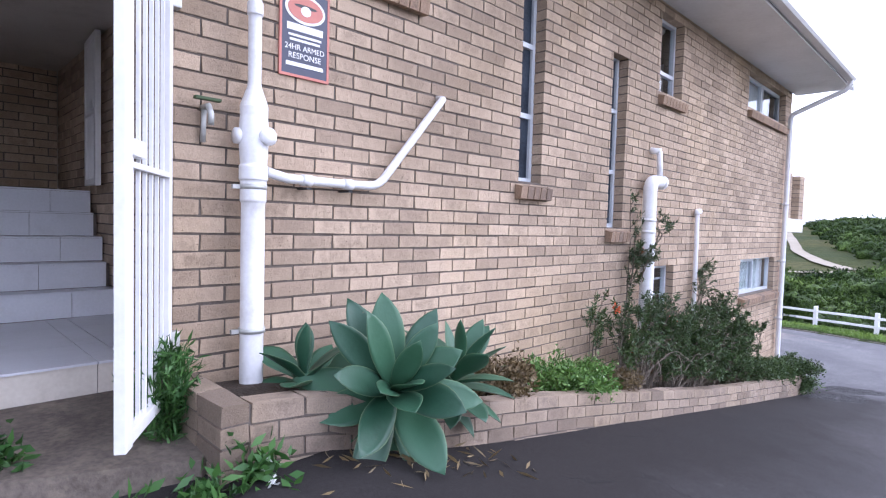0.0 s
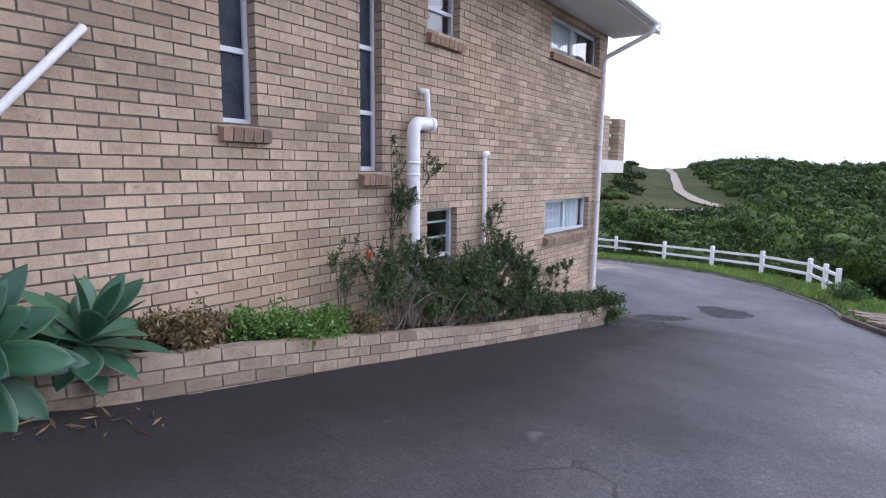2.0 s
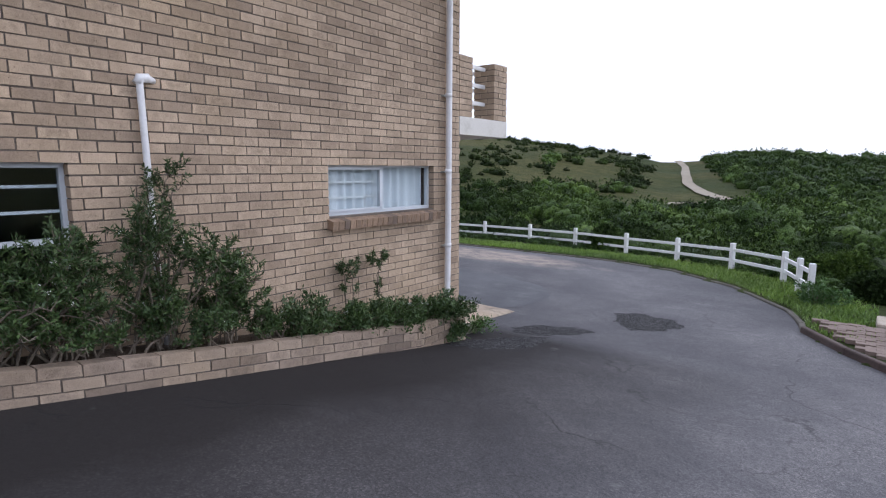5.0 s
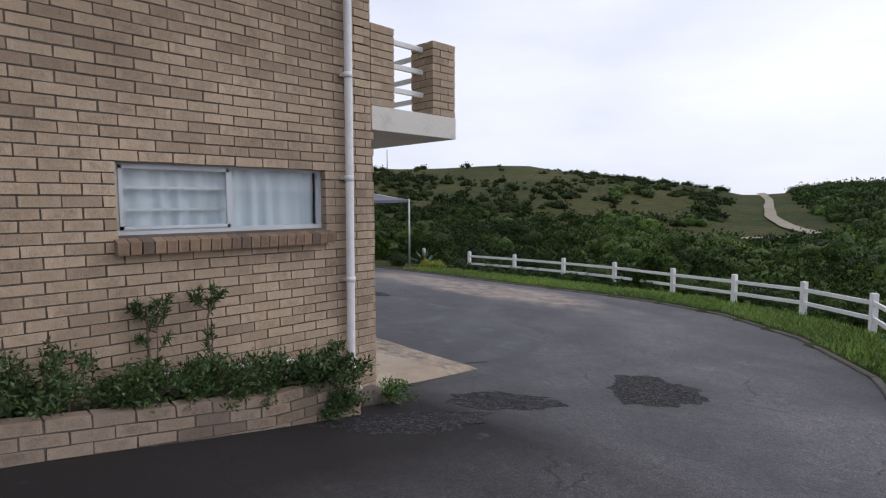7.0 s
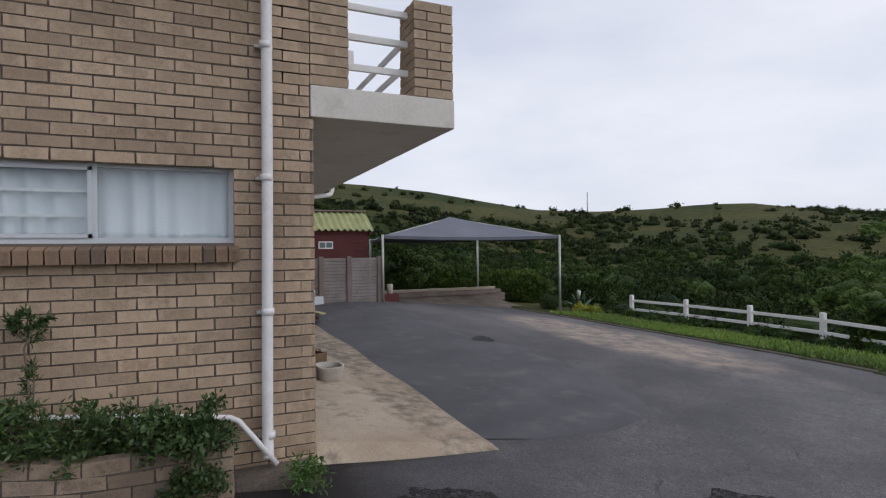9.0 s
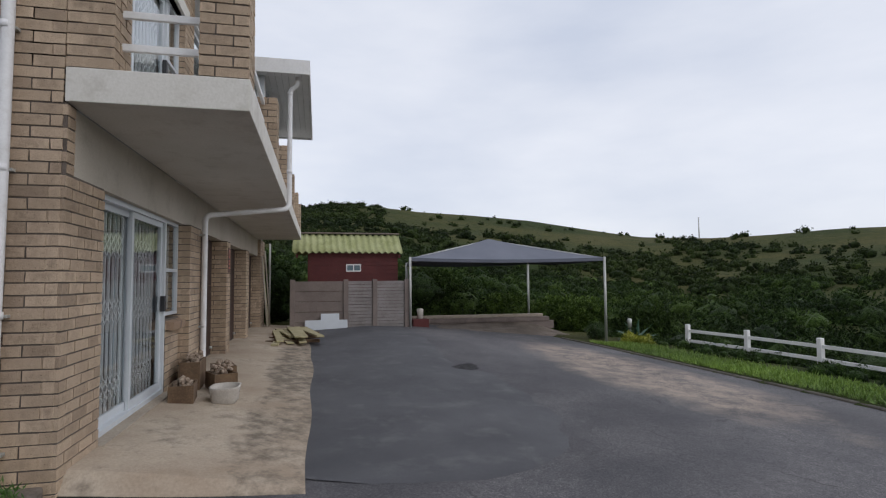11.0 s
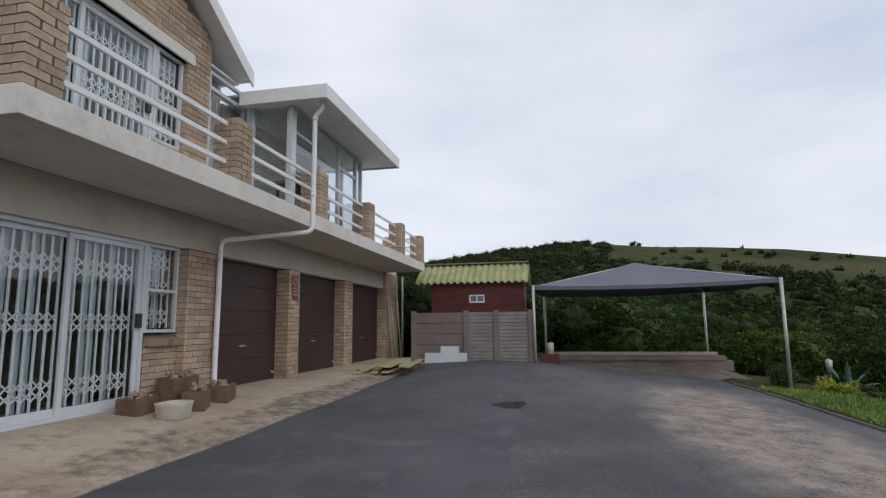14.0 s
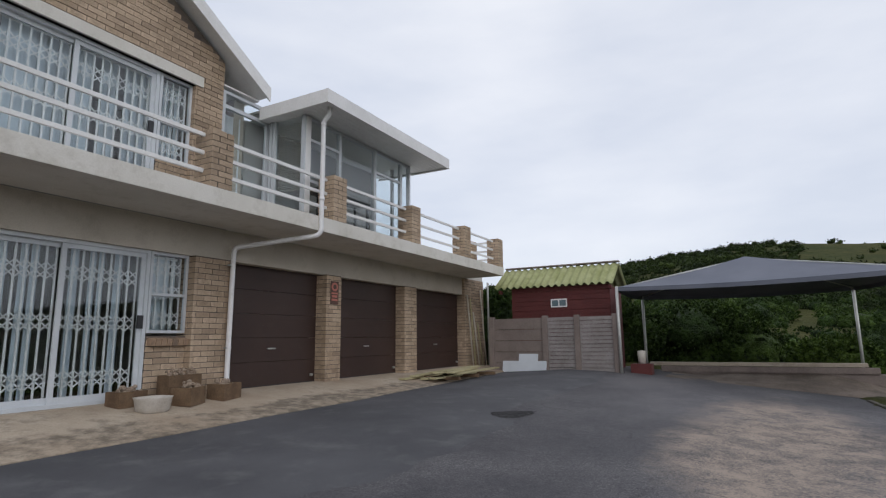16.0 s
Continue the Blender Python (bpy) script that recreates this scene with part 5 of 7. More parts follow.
q = [(0.13, -5.69, 0.55), (0.13, -5.69, 1.55), (0.125, -5.69, 2.70)] + bend((0.125, -5.69, 2.70), (0.125, -5.69, 2.97), (0.09, -5.33, 2.98), 0.11) + [(0.09, -5.38, 2.98), (0.05, -5.31, 2.98)]
under(vp, tube("pipe", q, 0.068, M_PVC, sides=18))
under(vp, tube("collar", [(0.09, -5.41, 2.98), (0.09, -5.34, 2.98)], 0.075, M_PVC))
under(vp, tube("side_vent", [(0.10, -5.42, 3.03), (0.09, -5.43, 3.30)], 0.03, M_PVC))
under(vp, tube("vent_cap", [(0.10, -5.43, 3.30), (-0.02, -5.45, 3.32)], 0.034, M_PVC))
for z in (2.56, 2.44):
    under(vp, tube("collar", [(0.125, -5.69, z), (0.125, -5.69, z + 0.03)], 0.073, M_PVC))
under(vp, tube("lower_pipe", [(0.13, -5.69, 0.5), (0.13, -5.69, 1.1)], 0.074, M_CONC, sides=18, label="grey cement lower pipe"))
vp.location.y -= 0.08
lp = thing("overflow_pipe", (0.05, -4.28, 1.3), "thin white overflow pipe standing on the brick wall", "pipe")
under(lp, tube("pipe", [(0.05, -4.22, 0.55), (0.05, -4.26, 1.3), (0.05, -4.29, 2.67), (0.05, -4.28, 2.70), (0.04, -4.2, 2.71), (-0.02, -4.16, 2.71)], 0.026, M_PVC))
under(lp, tube("elbow", [(0.05, -4.31, 2.67), (0.05, -4.29, 2.715), (0.05, -4.22, 2.72)], 0.033, M_PVC))
cd = thing("downpipe", (0.07, -0.46, -0.1), "white downpipe at the house corner ending in an open shoe", "downpipe")
q = [(0.86, -0.38, 4.97), (0.86, -0.38, 4.90)] + bend((0.86, -0.38, 4.90), (0.82, -0.38, 4.81), (0.1, -0.44, 4.5), 0.06) + bend((0.82, -0.38, 4.81), (0.07, -0.44, 4.48), (0.07, -0.45, 4.0), 0.08) + [(0.07, -0.45, 2.0), (0.07, -0.465, 0.27), (0.075, -0.465, 0.07), (0.12, -0.465, -0.03)]
under(cd, tube("pipe", q, 0.04, M_PVC, sides=16, caps=False))
for z in (2.95, 1.98, 1.0, 0.1):
    under(cd, tube("collar", [(0.07, -0.455, z), (0.07, -0.456, z + 0.05)], 0.0455, M_PVC))
    under(cd, boxes("bracket", [(-0.01, 0.05, -0.53, -0.40, z + 0.01, z + 0.03)], M_STEEL))
dr = thing("drain_pipe", (0.06, -1.2, 0.2), "thin white drain pipe lying along the wall foot", "pipe")
under(dr, tube("pipe", [(0.05, -2.3, 0.47), (0.05, -1.34, 0.37), (0.05, -0.72, 0.28), (0.07, -0.66, 0.25), (0.15, -0.41, -0.07)], 0.021, M_PVC))
tagged(boxes("drain_apron", [(0.01, 0.38, -0.72, -0.16, -0.45, -0.10)], M_LANDING, bevel=0.03), "rough damp concrete pad below the downpipe", "concrete pad")
tp = thing("garden_tap", (0.05, -10.38, 3.0), "weathered green garden tap on the wall", "tap")
under(tp, tube("spout", [(-0.01, -10.38, 3.02), (0.07, -10.38, 3.02), (0.10, -10.38, 2.98), (0.10, -10.38, 2.93)], 0.014, M_STEEL))
under(tp, boxes("handle", [(0.045, 0.075, -10.44, -10.32, 3.045, 3.06)], M_LEAF, bevel=0.004))
under(tp, tube("riser", [(0.02, -10.38, 3.02), (0.02, -10.385, 2.86)], 0.012, M_STEEL))
tp.location += Vector((0.0, 0.18, -0.03))


# ---- signs ----
def bars_and_words(owner, axis_mat, items):
    for kind, text, u, z, size, material in items:
        if kind == "bar":
            o = boxes("lettering", [(u - text / 2, u + text / 2, z - size / 2, z + size / 2, 0.0, 0.0015)], material)
        else:
            c = bpy.data.curves.new("lettering", "FONT")
            c.body, c.size, c.align_x, c.align_y, c.extrude = text, size, "CENTER", "CENTER", 0.0008
            tmp = bpy.data.objects.new("lettering_curve", c)
            me = bpy.data.meshes.new_from_object(tmp)
            bpy.data.objects.remove(tmp)
            me.materials.clear()
            me.materials.append(material)
            o = new("lettering", me)
            o.location = (u, z, 0.0008)
        o.matrix_basis = axis_mat @ o.matrix_basis
        under(owner, o)


def disc(name, cu, cz, ru, rz, h, material, m, owner, n=28):
    v = [(cu + ru * math.cos(2 * math.pi * k / n), cz + rz * math.sin(2 * math.pi * k / n), d) for d in (0, h) for k in range(n)]
    fc = [tuple(range(n))[::-1], tuple(range(n, 2 * n))] + [(k, (k + 1) % n, n + (k + 1) % n, n + k) for k in range(n)]
    o = link_mesh(name, v, fc, material)
    o.matrix_basis = m
    under(owner, o)


sg = thing("security_sign", (0.012, -9.9, 3.4), "navy and red armed response sign screwed to the brick wall", "sign")
under(sg, boxes("board", [(0.004, 0.012, -9.98, -9.675, 3.275, 3.745)], M_SIGNBLUE))
under(sg, boxes("border", [(0.003, 0.0135, -9.995, -9.98, 3.26, 3.76), (0.003, 0.0135, -9.675, -9.66, 3.26, 3.76), (0.003, 0.0135, -9.98, -9.675, 3.26, 3.275), (0.003, 0.0135, -9.98, -9.675, 3.745, 3.76)], M_SIGNRED))
MS = Matrix.Translation((0.0125, -9.8275, 3.51)) @ Matrix.Diagonal((1.0, 0.965, 0.94, 1.0)) @ Matrix(((0, 0, 1, 0), (1, 0, 0, 0), (0, 1, 0, 0), (0, 0, 0, 1)))
disc("emblem", 0, 0.145, 0.14, 0.088, 0.002, M_SIGNWHITE, MS, sg)
disc("emblem_field", 0, 0.145, 0.122, 0.072, 0.004, M_SIGNRED, MS, sg)
disc("emblem_shape", 0, 0.135, 0.035, 0.03, 0.006, M_SIGNWHITE, MS, sg)
disc("emblem_shape", 0, 0.16, 0.08, 0.011, 0.005, M_DARK, MS, sg)
bars_and_words(sg, MS, [("bar", 0.25, 0, 0.030, 0.042, M_SIGNWHITE), ("bar", 0.23, 0, -0.018, 0.014, M_SIGNWHITE), ("bar", 0.21, 0, -0.045, 0.014, M_SIGNWHITE), ("word", "24HR ARMED", 0, -0.090, 0.047, M_SIGNWHITE), ("word", "RESPONSE", 0, -0.14, 0.05, M_SIGNWHITE), ("bar", 0.26, 0, -0.19, 0.024, M_SIGNWHITE)])
sg.location += Vector((0.0, 0.16, -0.045))
sg.scale = (1.0, 0.88, 0.92)
s2 = thing("security_sign", (-6.72, -0.09, 1.5), "small brown and red security sign on the garage pier", "sign")
under(s2, boxes("board", [(-6.87, -6.63, -0.036, -0.028, 1.42, 1.88)], M_SIGNBROWN))
M2 = Matrix.Translation((-6.75, -0.027, 1.65)) @ Matrix(((-1, 0, 0, 0), (0, 0, 1, 0), (0, 1, 0, 0), (0, 0, 0, 1)))
disc("emblem", 0, 0.12, 0.10, 0.085, 0.002, M_SIGNRED, M2, s2)
disc("emblem_shape", 0, 0.12, 0.05, 0.045, 0.004, M_SIGNBROWN, M2, s2)
bars_and_words(s2, M2, [("bar", 0.19, 0, -0.01, 0.03, M_SIGNRED), ("bar", 0.16, 0, -0.07, 0.045, M_SIGNRED), ("bar", 0.18, 0, -0.14, 0.04, M_SIGNRED)])


# ---- entrance: steps, landing, gate ----
LZ = 1.54
def build_landing():
    top = [(-0.65, -14.0), (-0.65, Y0 - 0.02), (0.0, Y0 - 0.02), (0.05, -10.3), (0.38, -10.3), (0.43, -10.36), (0.33, -10.6), (0.20, -11.0), (0.20, -14.0)]
    n = len(top)
    v = [(x, y, LZ - max(0, x) * 0.08) for x, y in top] + [(x + (0.03 if x > 0 else 0), y, 1.1) for x, y in top]
    fc = [tuple(range(n))[::-1], tuple(range(n, 2 * n))] + [(i, (i + 1) % n, n + (i + 1) % n, n + i) for i in range(n)]
    o = link_mesh("landing", v, fc, M_LANDING)
    bm = bmesh.new()
    bm.from_mesh(o.data)
    bmesh.ops.recalc_face_normals(bm, faces=bm.faces[:])
    bm.to_mesh(o.data)
    bm.free()
    tagged(o, "stained concrete landing before the tiled steps", "landing", kind="structure")


build_landing()
st = thing("entrance_steps", (-2.4, -12.3, LZ), "pale grey tiled entrance steps with beige tiled edge", "steps", kind="structure")
RISE = [(-0.65, LZ, 1.71), (-2.15, 1.71, 1.905), (-2.35, 1.905, 2.10), (-2.55, 2.10, 2.295), (-2.75, 2.295, 2.49), (-2.95, 2.49, 2.68)]
YS = YR - 0.016
for i, (x, za, zb) in enumerate(RISE):
    xe = RISE[i + 1][0] if i + 1 < len(RISE) else -4.34
    under(st, boxes("step_core", [(xe - 0.02, x - 0.012, -14.0, YS if i else Y0 - 0.016, LZ - 0.3, zb - 0.012)], M_MORTAR))
    if i == 0:
        under(st, boxes("step_core", [(xe - 0.02, -0.92, Y0 - 0.016, YS, LZ - 0.3, zb - 0.012)], M_MORTAR))
        for a, b in ((-1.33, -0.93), (-1.75, -1.335), (xe, -1.755)):
            under(st, boxes("tile", [(a, b, Y0 - 0.015, YS, zb - 0.012, zb)], M_TILE))
    off = 0.17 * (i % 2)
    y = -14.0 + off
    while y < (YS if i else Y0) - 0.03:
        ye = min(y + 0.44, (YS if i else Y0 - 0.016) - 0.003)
        under(st, boxes("tile", [(x - 0.014, x, y + 0.002, ye - 0.002, za + 0.002, zb - 0.014)], M_TILESIDE if i == 0 else M_TILE))
        nt = max(1, round((x - xe) / 0.45))
        for k in range(nt):
            a, b = x + 0.012 - (x - xe) * k / nt, x + (0.012 if k + 1 == nt else 0.012) - (x - xe) * (k + 1) / nt
            under(st, boxes("tile", [(b + 0.003, a, y + 0.002, ye - 0.002, zb - 0.012, zb)], M_TILE))
        y += 0.44


def gate_leaf(hinge, tip, z0, z1, mid, label, bars=6):
    t = thing("steel_gate", (hinge[0], hinge[1], z0), label, "gate")
    a, b = Vector((*hinge, 0)), Vector((*tip, 0))
    d = (b - a).normalized()
    nrm = Vector((-d.y, d.x, 0))
    L = (b - a).length

    def beam(name, u0, u1, za, zb, w=0.02, bevel=0.004):
        o = boxes(name, [(u0, u1, -w, w, za, zb)], M_WHITE, bevel=bevel)
        o.matrix_basis = Matrix(((d.x, nrm.x, 0, a.x), (d.y, nrm.y, 0, a.y), (0, 0, 1, 0), (0, 0, 0, 1)))
        under(t, o)

    beam("stile", 0.0, 0.05, z0, z1)
    beam("stile", L - 0.075, L, z0 - 0.01, z1)
    beam("bottom_rail", 0.05, L - 0.075, z0, z0 + 0.05)
    beam("top_rail", 0.05, L - 0.075, z1 - 0.05, z1)
    beam("middle_rail", 0.05, L - 0.075, mid - 0.012, mid + 0.012)
    for i in range(bars):
        u = 0.05 + (L - 0.125) * (i + 0.5) / bars
        beam("bar", u - 0.007, u + 0.007, z0 + 0.05, z1 - 0.05, 0.007, 0.0)
    beam("lock_plate", L - 0.2, L - 0.06, mid + 0.03, mid + 0.09, 0.03)
    return t


steel_gate = gate_leaf((0.03, -10.36), (0.54, -10.68), 1.66, 3.65, 2.66, "open white painted steel security gate at the steps")
gate_leaf((-2.92, -10.05), (-2.42, -10.08), 2.72, 3.93, 3.3, "white steel inner gate folded back against the wall", 8)
for z in (1.8, 3.4):
    under(steel_gate, boxes("hinge", [(-0.005, 0.05, -10.36, -10.31, z, z + 0.16)], M_STEEL, bevel=0.006, label="rusty steel hinge plate"))


# ---- the long planter ----
def planter_top(y):
    if y < -9.5:
        return float(np.interp(y, [-10.34, -10.0, -9.75, -9.5], [1.745, 1.722, 1.68, 1.545]))
    return max(1.37 - 0.150 * (y + 8.94), 0.26) + 0.09 * min(max((-5.0 - y) / 3.0, 0), 1)


PX0, PX1 = 0.44, 0.56
pl = thing("planter", (0.5, -5.6, 0.5), "low buff brick planter wall stepping down the slope", "planter", kind="structure")


def build_planter():
    bl, bh, g = 0.248, 0.085, 0.006
    start = -10.335
    prng = random.Random(77)
    singles, uv = [], []
    for _ in BOX_F:
        uv += [(0, 0), (1, 0), (1, 1), (0, 1)]

    def worn(v):
        return [(x + prng.uniform(-0.004, 0.004), y + prng.uniform(-0.003, 0.003), z + prng.uniform(-0.004, 0.004)) for x, y, z in v]

    core_v, core_f = [], []
    ys = [start + 0.02] + [-10.2 + 0.1 * i for i in range(10)] + [-9.2 + 0.2 * i for i in range(43)]
    ys = [q for q in ys if q < -0.73] + [-0.73]
    for q in ys:
        t = planter_top(q) - 0.008
        core_v += [(PX0 + 0.006, q, t), (PX1 - 0.007, q, t), (PX1 - 0.007, q, t - 0.75), (PX0 + 0.006, q, t - 0.75)]
    for i in range(len(ys) - 1):
        for k in range(4):
            core_f.append((i * 4 + k, i * 4 + (k + 1) % 4, i * 4 + 4 + (k + 1) % 4, i * 4 + 4 + k))
    core_f += [(0, 1, 2, 3), tuple(4 * (len(ys) - 1) + k for k in (3, 2, 1, 0))]
    under(pl, link_mesh("mortar_core", core_v, core_f, M_MORTAR))
    for c in range(6):
        y = start + 0.12 - (bl / 2 if c % 2 else 0)
        while y < -0.74:
            a, b = max(y + g, start + 0.12), min(y + bl - g, -0.72)
            y += bl
            if b - a < 0.04:
                continue
            za, zb = planter_top(a), planter_top(b)
            if max(za, zb) - c * bh < float(yard_z(0.56, (a + b) / 2)) - 0.05:
                continue
            v = []
            for h in (-(c + 1) * bh + g, -c * bh - (0 if c == 0 else g)):
                v += [(PX0, a, za + h), (PX1, a, za + h), (PX1, b, zb + h), (PX0, b, zb + h)]
            singles.append(link_mesh("brick", worn(v), BOX_F, M_PLANTER, uvs=uv))
    # end wall by the gate
    for c in range(5):
        z = 1.745 - (c + 1) * bh
        joints = [0.005, 0.20, 0.32, PX1] if c % 2 else [0.005, 0.08, 0.31, PX1]
        for x0, x1 in zip(joints, joints[1:]):
            singles.append(link_mesh("brick", worn(box_verts(x0 + g, x1 - (g if x1 < PX1 else 0), start, start + 0.112, z + g, z + bh - (g if c else 0))), BOX_F, M_PLANTER, uvs=uv))
    under(pl, *singles)
    under(pl, boxes("mortar_core", [(0.0, PX1 - 0.01, start + 0.007, start + 0.105, 0.9, 1.735)], M_MORTAR))
    v, n = [], len(ys)
    for q in ys:
        z = planter_top(q) - 0.07
        v += [(-0.001, q, z + 0.02), (0.22, q, z + 0.035 + 0.02 * math.sin(q * 5)), (PX0 + 0.01, q, z)]
    tagged(link_mesh("soil", v, grid_faces(n, 3), M_SOIL, smooth=True), "dark garden soil filling the planter", "soil", kind="structure")


build_planter()


# ---- plants ----
RNG = np.random.default_rng(7)


def unit(v):
    return v / np.maximum(np.linalg.norm(v, axis=-1, keepdims=True), 1e-9)


def leaf_quads(base, direction, length, width, fold=0.25):
    """Pointed four-cornered leaves: base points, unit directions, lengths and widths per leaf."""
    n = len(base)
    side = unit(np.cross(direction, RNG.normal(size=(n, 3))))
    nrm = np.cross(side, direction)
    L, W = np.reshape(length, (-1, 1)), np.reshape(width, (-1, 1))
    mid = base + direction * L * 0.45 - nrm * W * fold
    tip = base + direction * L
    v = np.stack([base, mid + side * W * 0.5, tip, mid - side * W * 0.5], 1).reshape(-1, 3)
    return v


def quads_object(name, verts, material, parent=None, label="", kind=""):
    n = len(verts) // 4
    me = bpy.data.meshes.new(name)
    me.vertices.add(len(verts))
    me.vertices.foreach_set("co", np.asarray(verts, dtype=np.float32).ravel())
    me.loops.add(n * 4)
    me.loops.foreach_set("vertex_index", np.arange(n * 4, dtype=np.int32))
    me.polygons.add(n)
    me.polygons.foreach_set("loop_start", np.arange(n, dtype=np.int32) * 4)
    me.materials.append(material)
    me.update(calc_edges=True)
    me.validate()
    ob = new(name, me)
    if parent:
        under(parent, ob)
    if label:
        ob["label"] = label
    if kind:
        ob["kind"] = kind
    return ob


def shrub(name, at, spread, height, stems, label, leaf=0.088, width=0.016, per=26, lean=(0.3, 0, 0), material=None, flowers=None, bare=0.0, category="shrub", group="", seed=0, bark=True):
    """Branching twigs that end in tufts of leaves."""
    rng = random.Random(seed)
    t = thing(name, at, label, category, group)
    base_pts, dirs = [], []
    tubes_v, tubes_f = [], []
    tips = []
    for i in range(stems):
        p = Vector((at[0] + rng.uniform(-1, 1) * spread[0] * 0.4, at[1] + rng.uniform(-1, 1) * spread[1] * 0.6, at[2]))
        goal = Vector((at[0] + lean[0] * rng.random() + rng.uniform(-1, 1) * spread[0], p.y + lean[1] + rng.uniform(-1, 1) * spread[1] * 0.6, at[2] + height * rng.uniform(0.35, 1.0)))
        goal.x = max(goal.x, 0.05) if at[0] < 1.5 and at[0] > -1 else goal.x
        pts = [p]
        for k in range(1, 6):
            q = p.lerp(goal, k / 5) + Vector((rng.uniform(-1, 1), rng.uniform(-1, 1), rng.uniform(-0.5, 1))) * 0.05 * height
            if -1 < at[0] < 1.5:
                q.x = max(q.x, 0.04)
            pts.append(q)
        r0 = 0.009 if rng.random() < 0.7 else 0.014
        for k in range(5):
            a, b = pts[k], pts[k + 1]
            d = (b - a).normalized()
            s = d.cross(Vector((0.3, 0.8, 0.5))).normalized()
            u = d.cross(s)
            o = len(tubes_v)
            for c, r in ((a, r0 * (1 - k / 6)), (b, r0 * (1 - (k + 1) / 6))):
                for m in range(4):
                    an = m * math.pi / 2
                    tubes_v.append(c + s * math.cos(an) * r + u * math.sin(an) * r)
            tubes_f += [(o + m, o + (m + 1) % 4, o + 4 + (m + 1) % 4, o + 4 + m) for m in range(4)]
        if rng.random() < bare:
            continue
        for k in range(3 if height > 0.6 else 2 if height > 0.5 else 1, 6):
            for _ in range(1 if k < 4 else 2):
                c = pts[k] + Vector((rng.gauss(0, 1), rng.gauss(0, 1), rng.gauss(0, 1))) * 0.035
                tips.append((c, (pts[k] - pts[k - 1]).normalized()))
    if bark:
        bw = under(t, link_mesh("branchwork", tubes_v, tubes_f, M_BARK))
        bw["kind"] = "stuff"
    for c, d in tips:
        m = int(per * rng.uniform(0.6, 1.2))
        dd = unit(RNG.normal(size=(m, 3)) + np.array(d) * 0.8 + np.array([0, 0, 0.25]))
        base_pts.append(np.array(c) + RNG.normal(size=(m, 3)) * 0.028)
        dirs.append(dd)
    bp, dd = np.concatenate(base_pts), np.concatenate(dirs)
    if -1 < at[0] < 1.5:
        bp[:, 0] = np.maximum(bp[:, 0], 0.03)
        dd[:, 0] = np.where(bp[:, 0] < 0.1, np.abs(dd[:, 0]), dd[:, 0])
    n = len(bp)
    quads_object("foliage", leaf_quads(bp, dd, leaf * RNG.uniform(0.6, 1.25, n), width * RNG.uniform(0.7, 1.3, n)), material or M_LEAF, t)
    if flowers:
        mat_f, count, size = flowers
        idx = RNG.integers(0, len(tips), count)
        fp = np.concatenate([np.array(tips[i][0]) + np.array([0.03, 0, 0.03]) + RNG.normal(size=(6, 3)) * 0.02 for i in idx])
        quads_object("blossom", leaf_quads(fp, unit(RNG.normal(size=(len(fp), 3)) + np.array([0.5, 0, 0.6])), size, size * 0.8), mat_f, t)
    return t


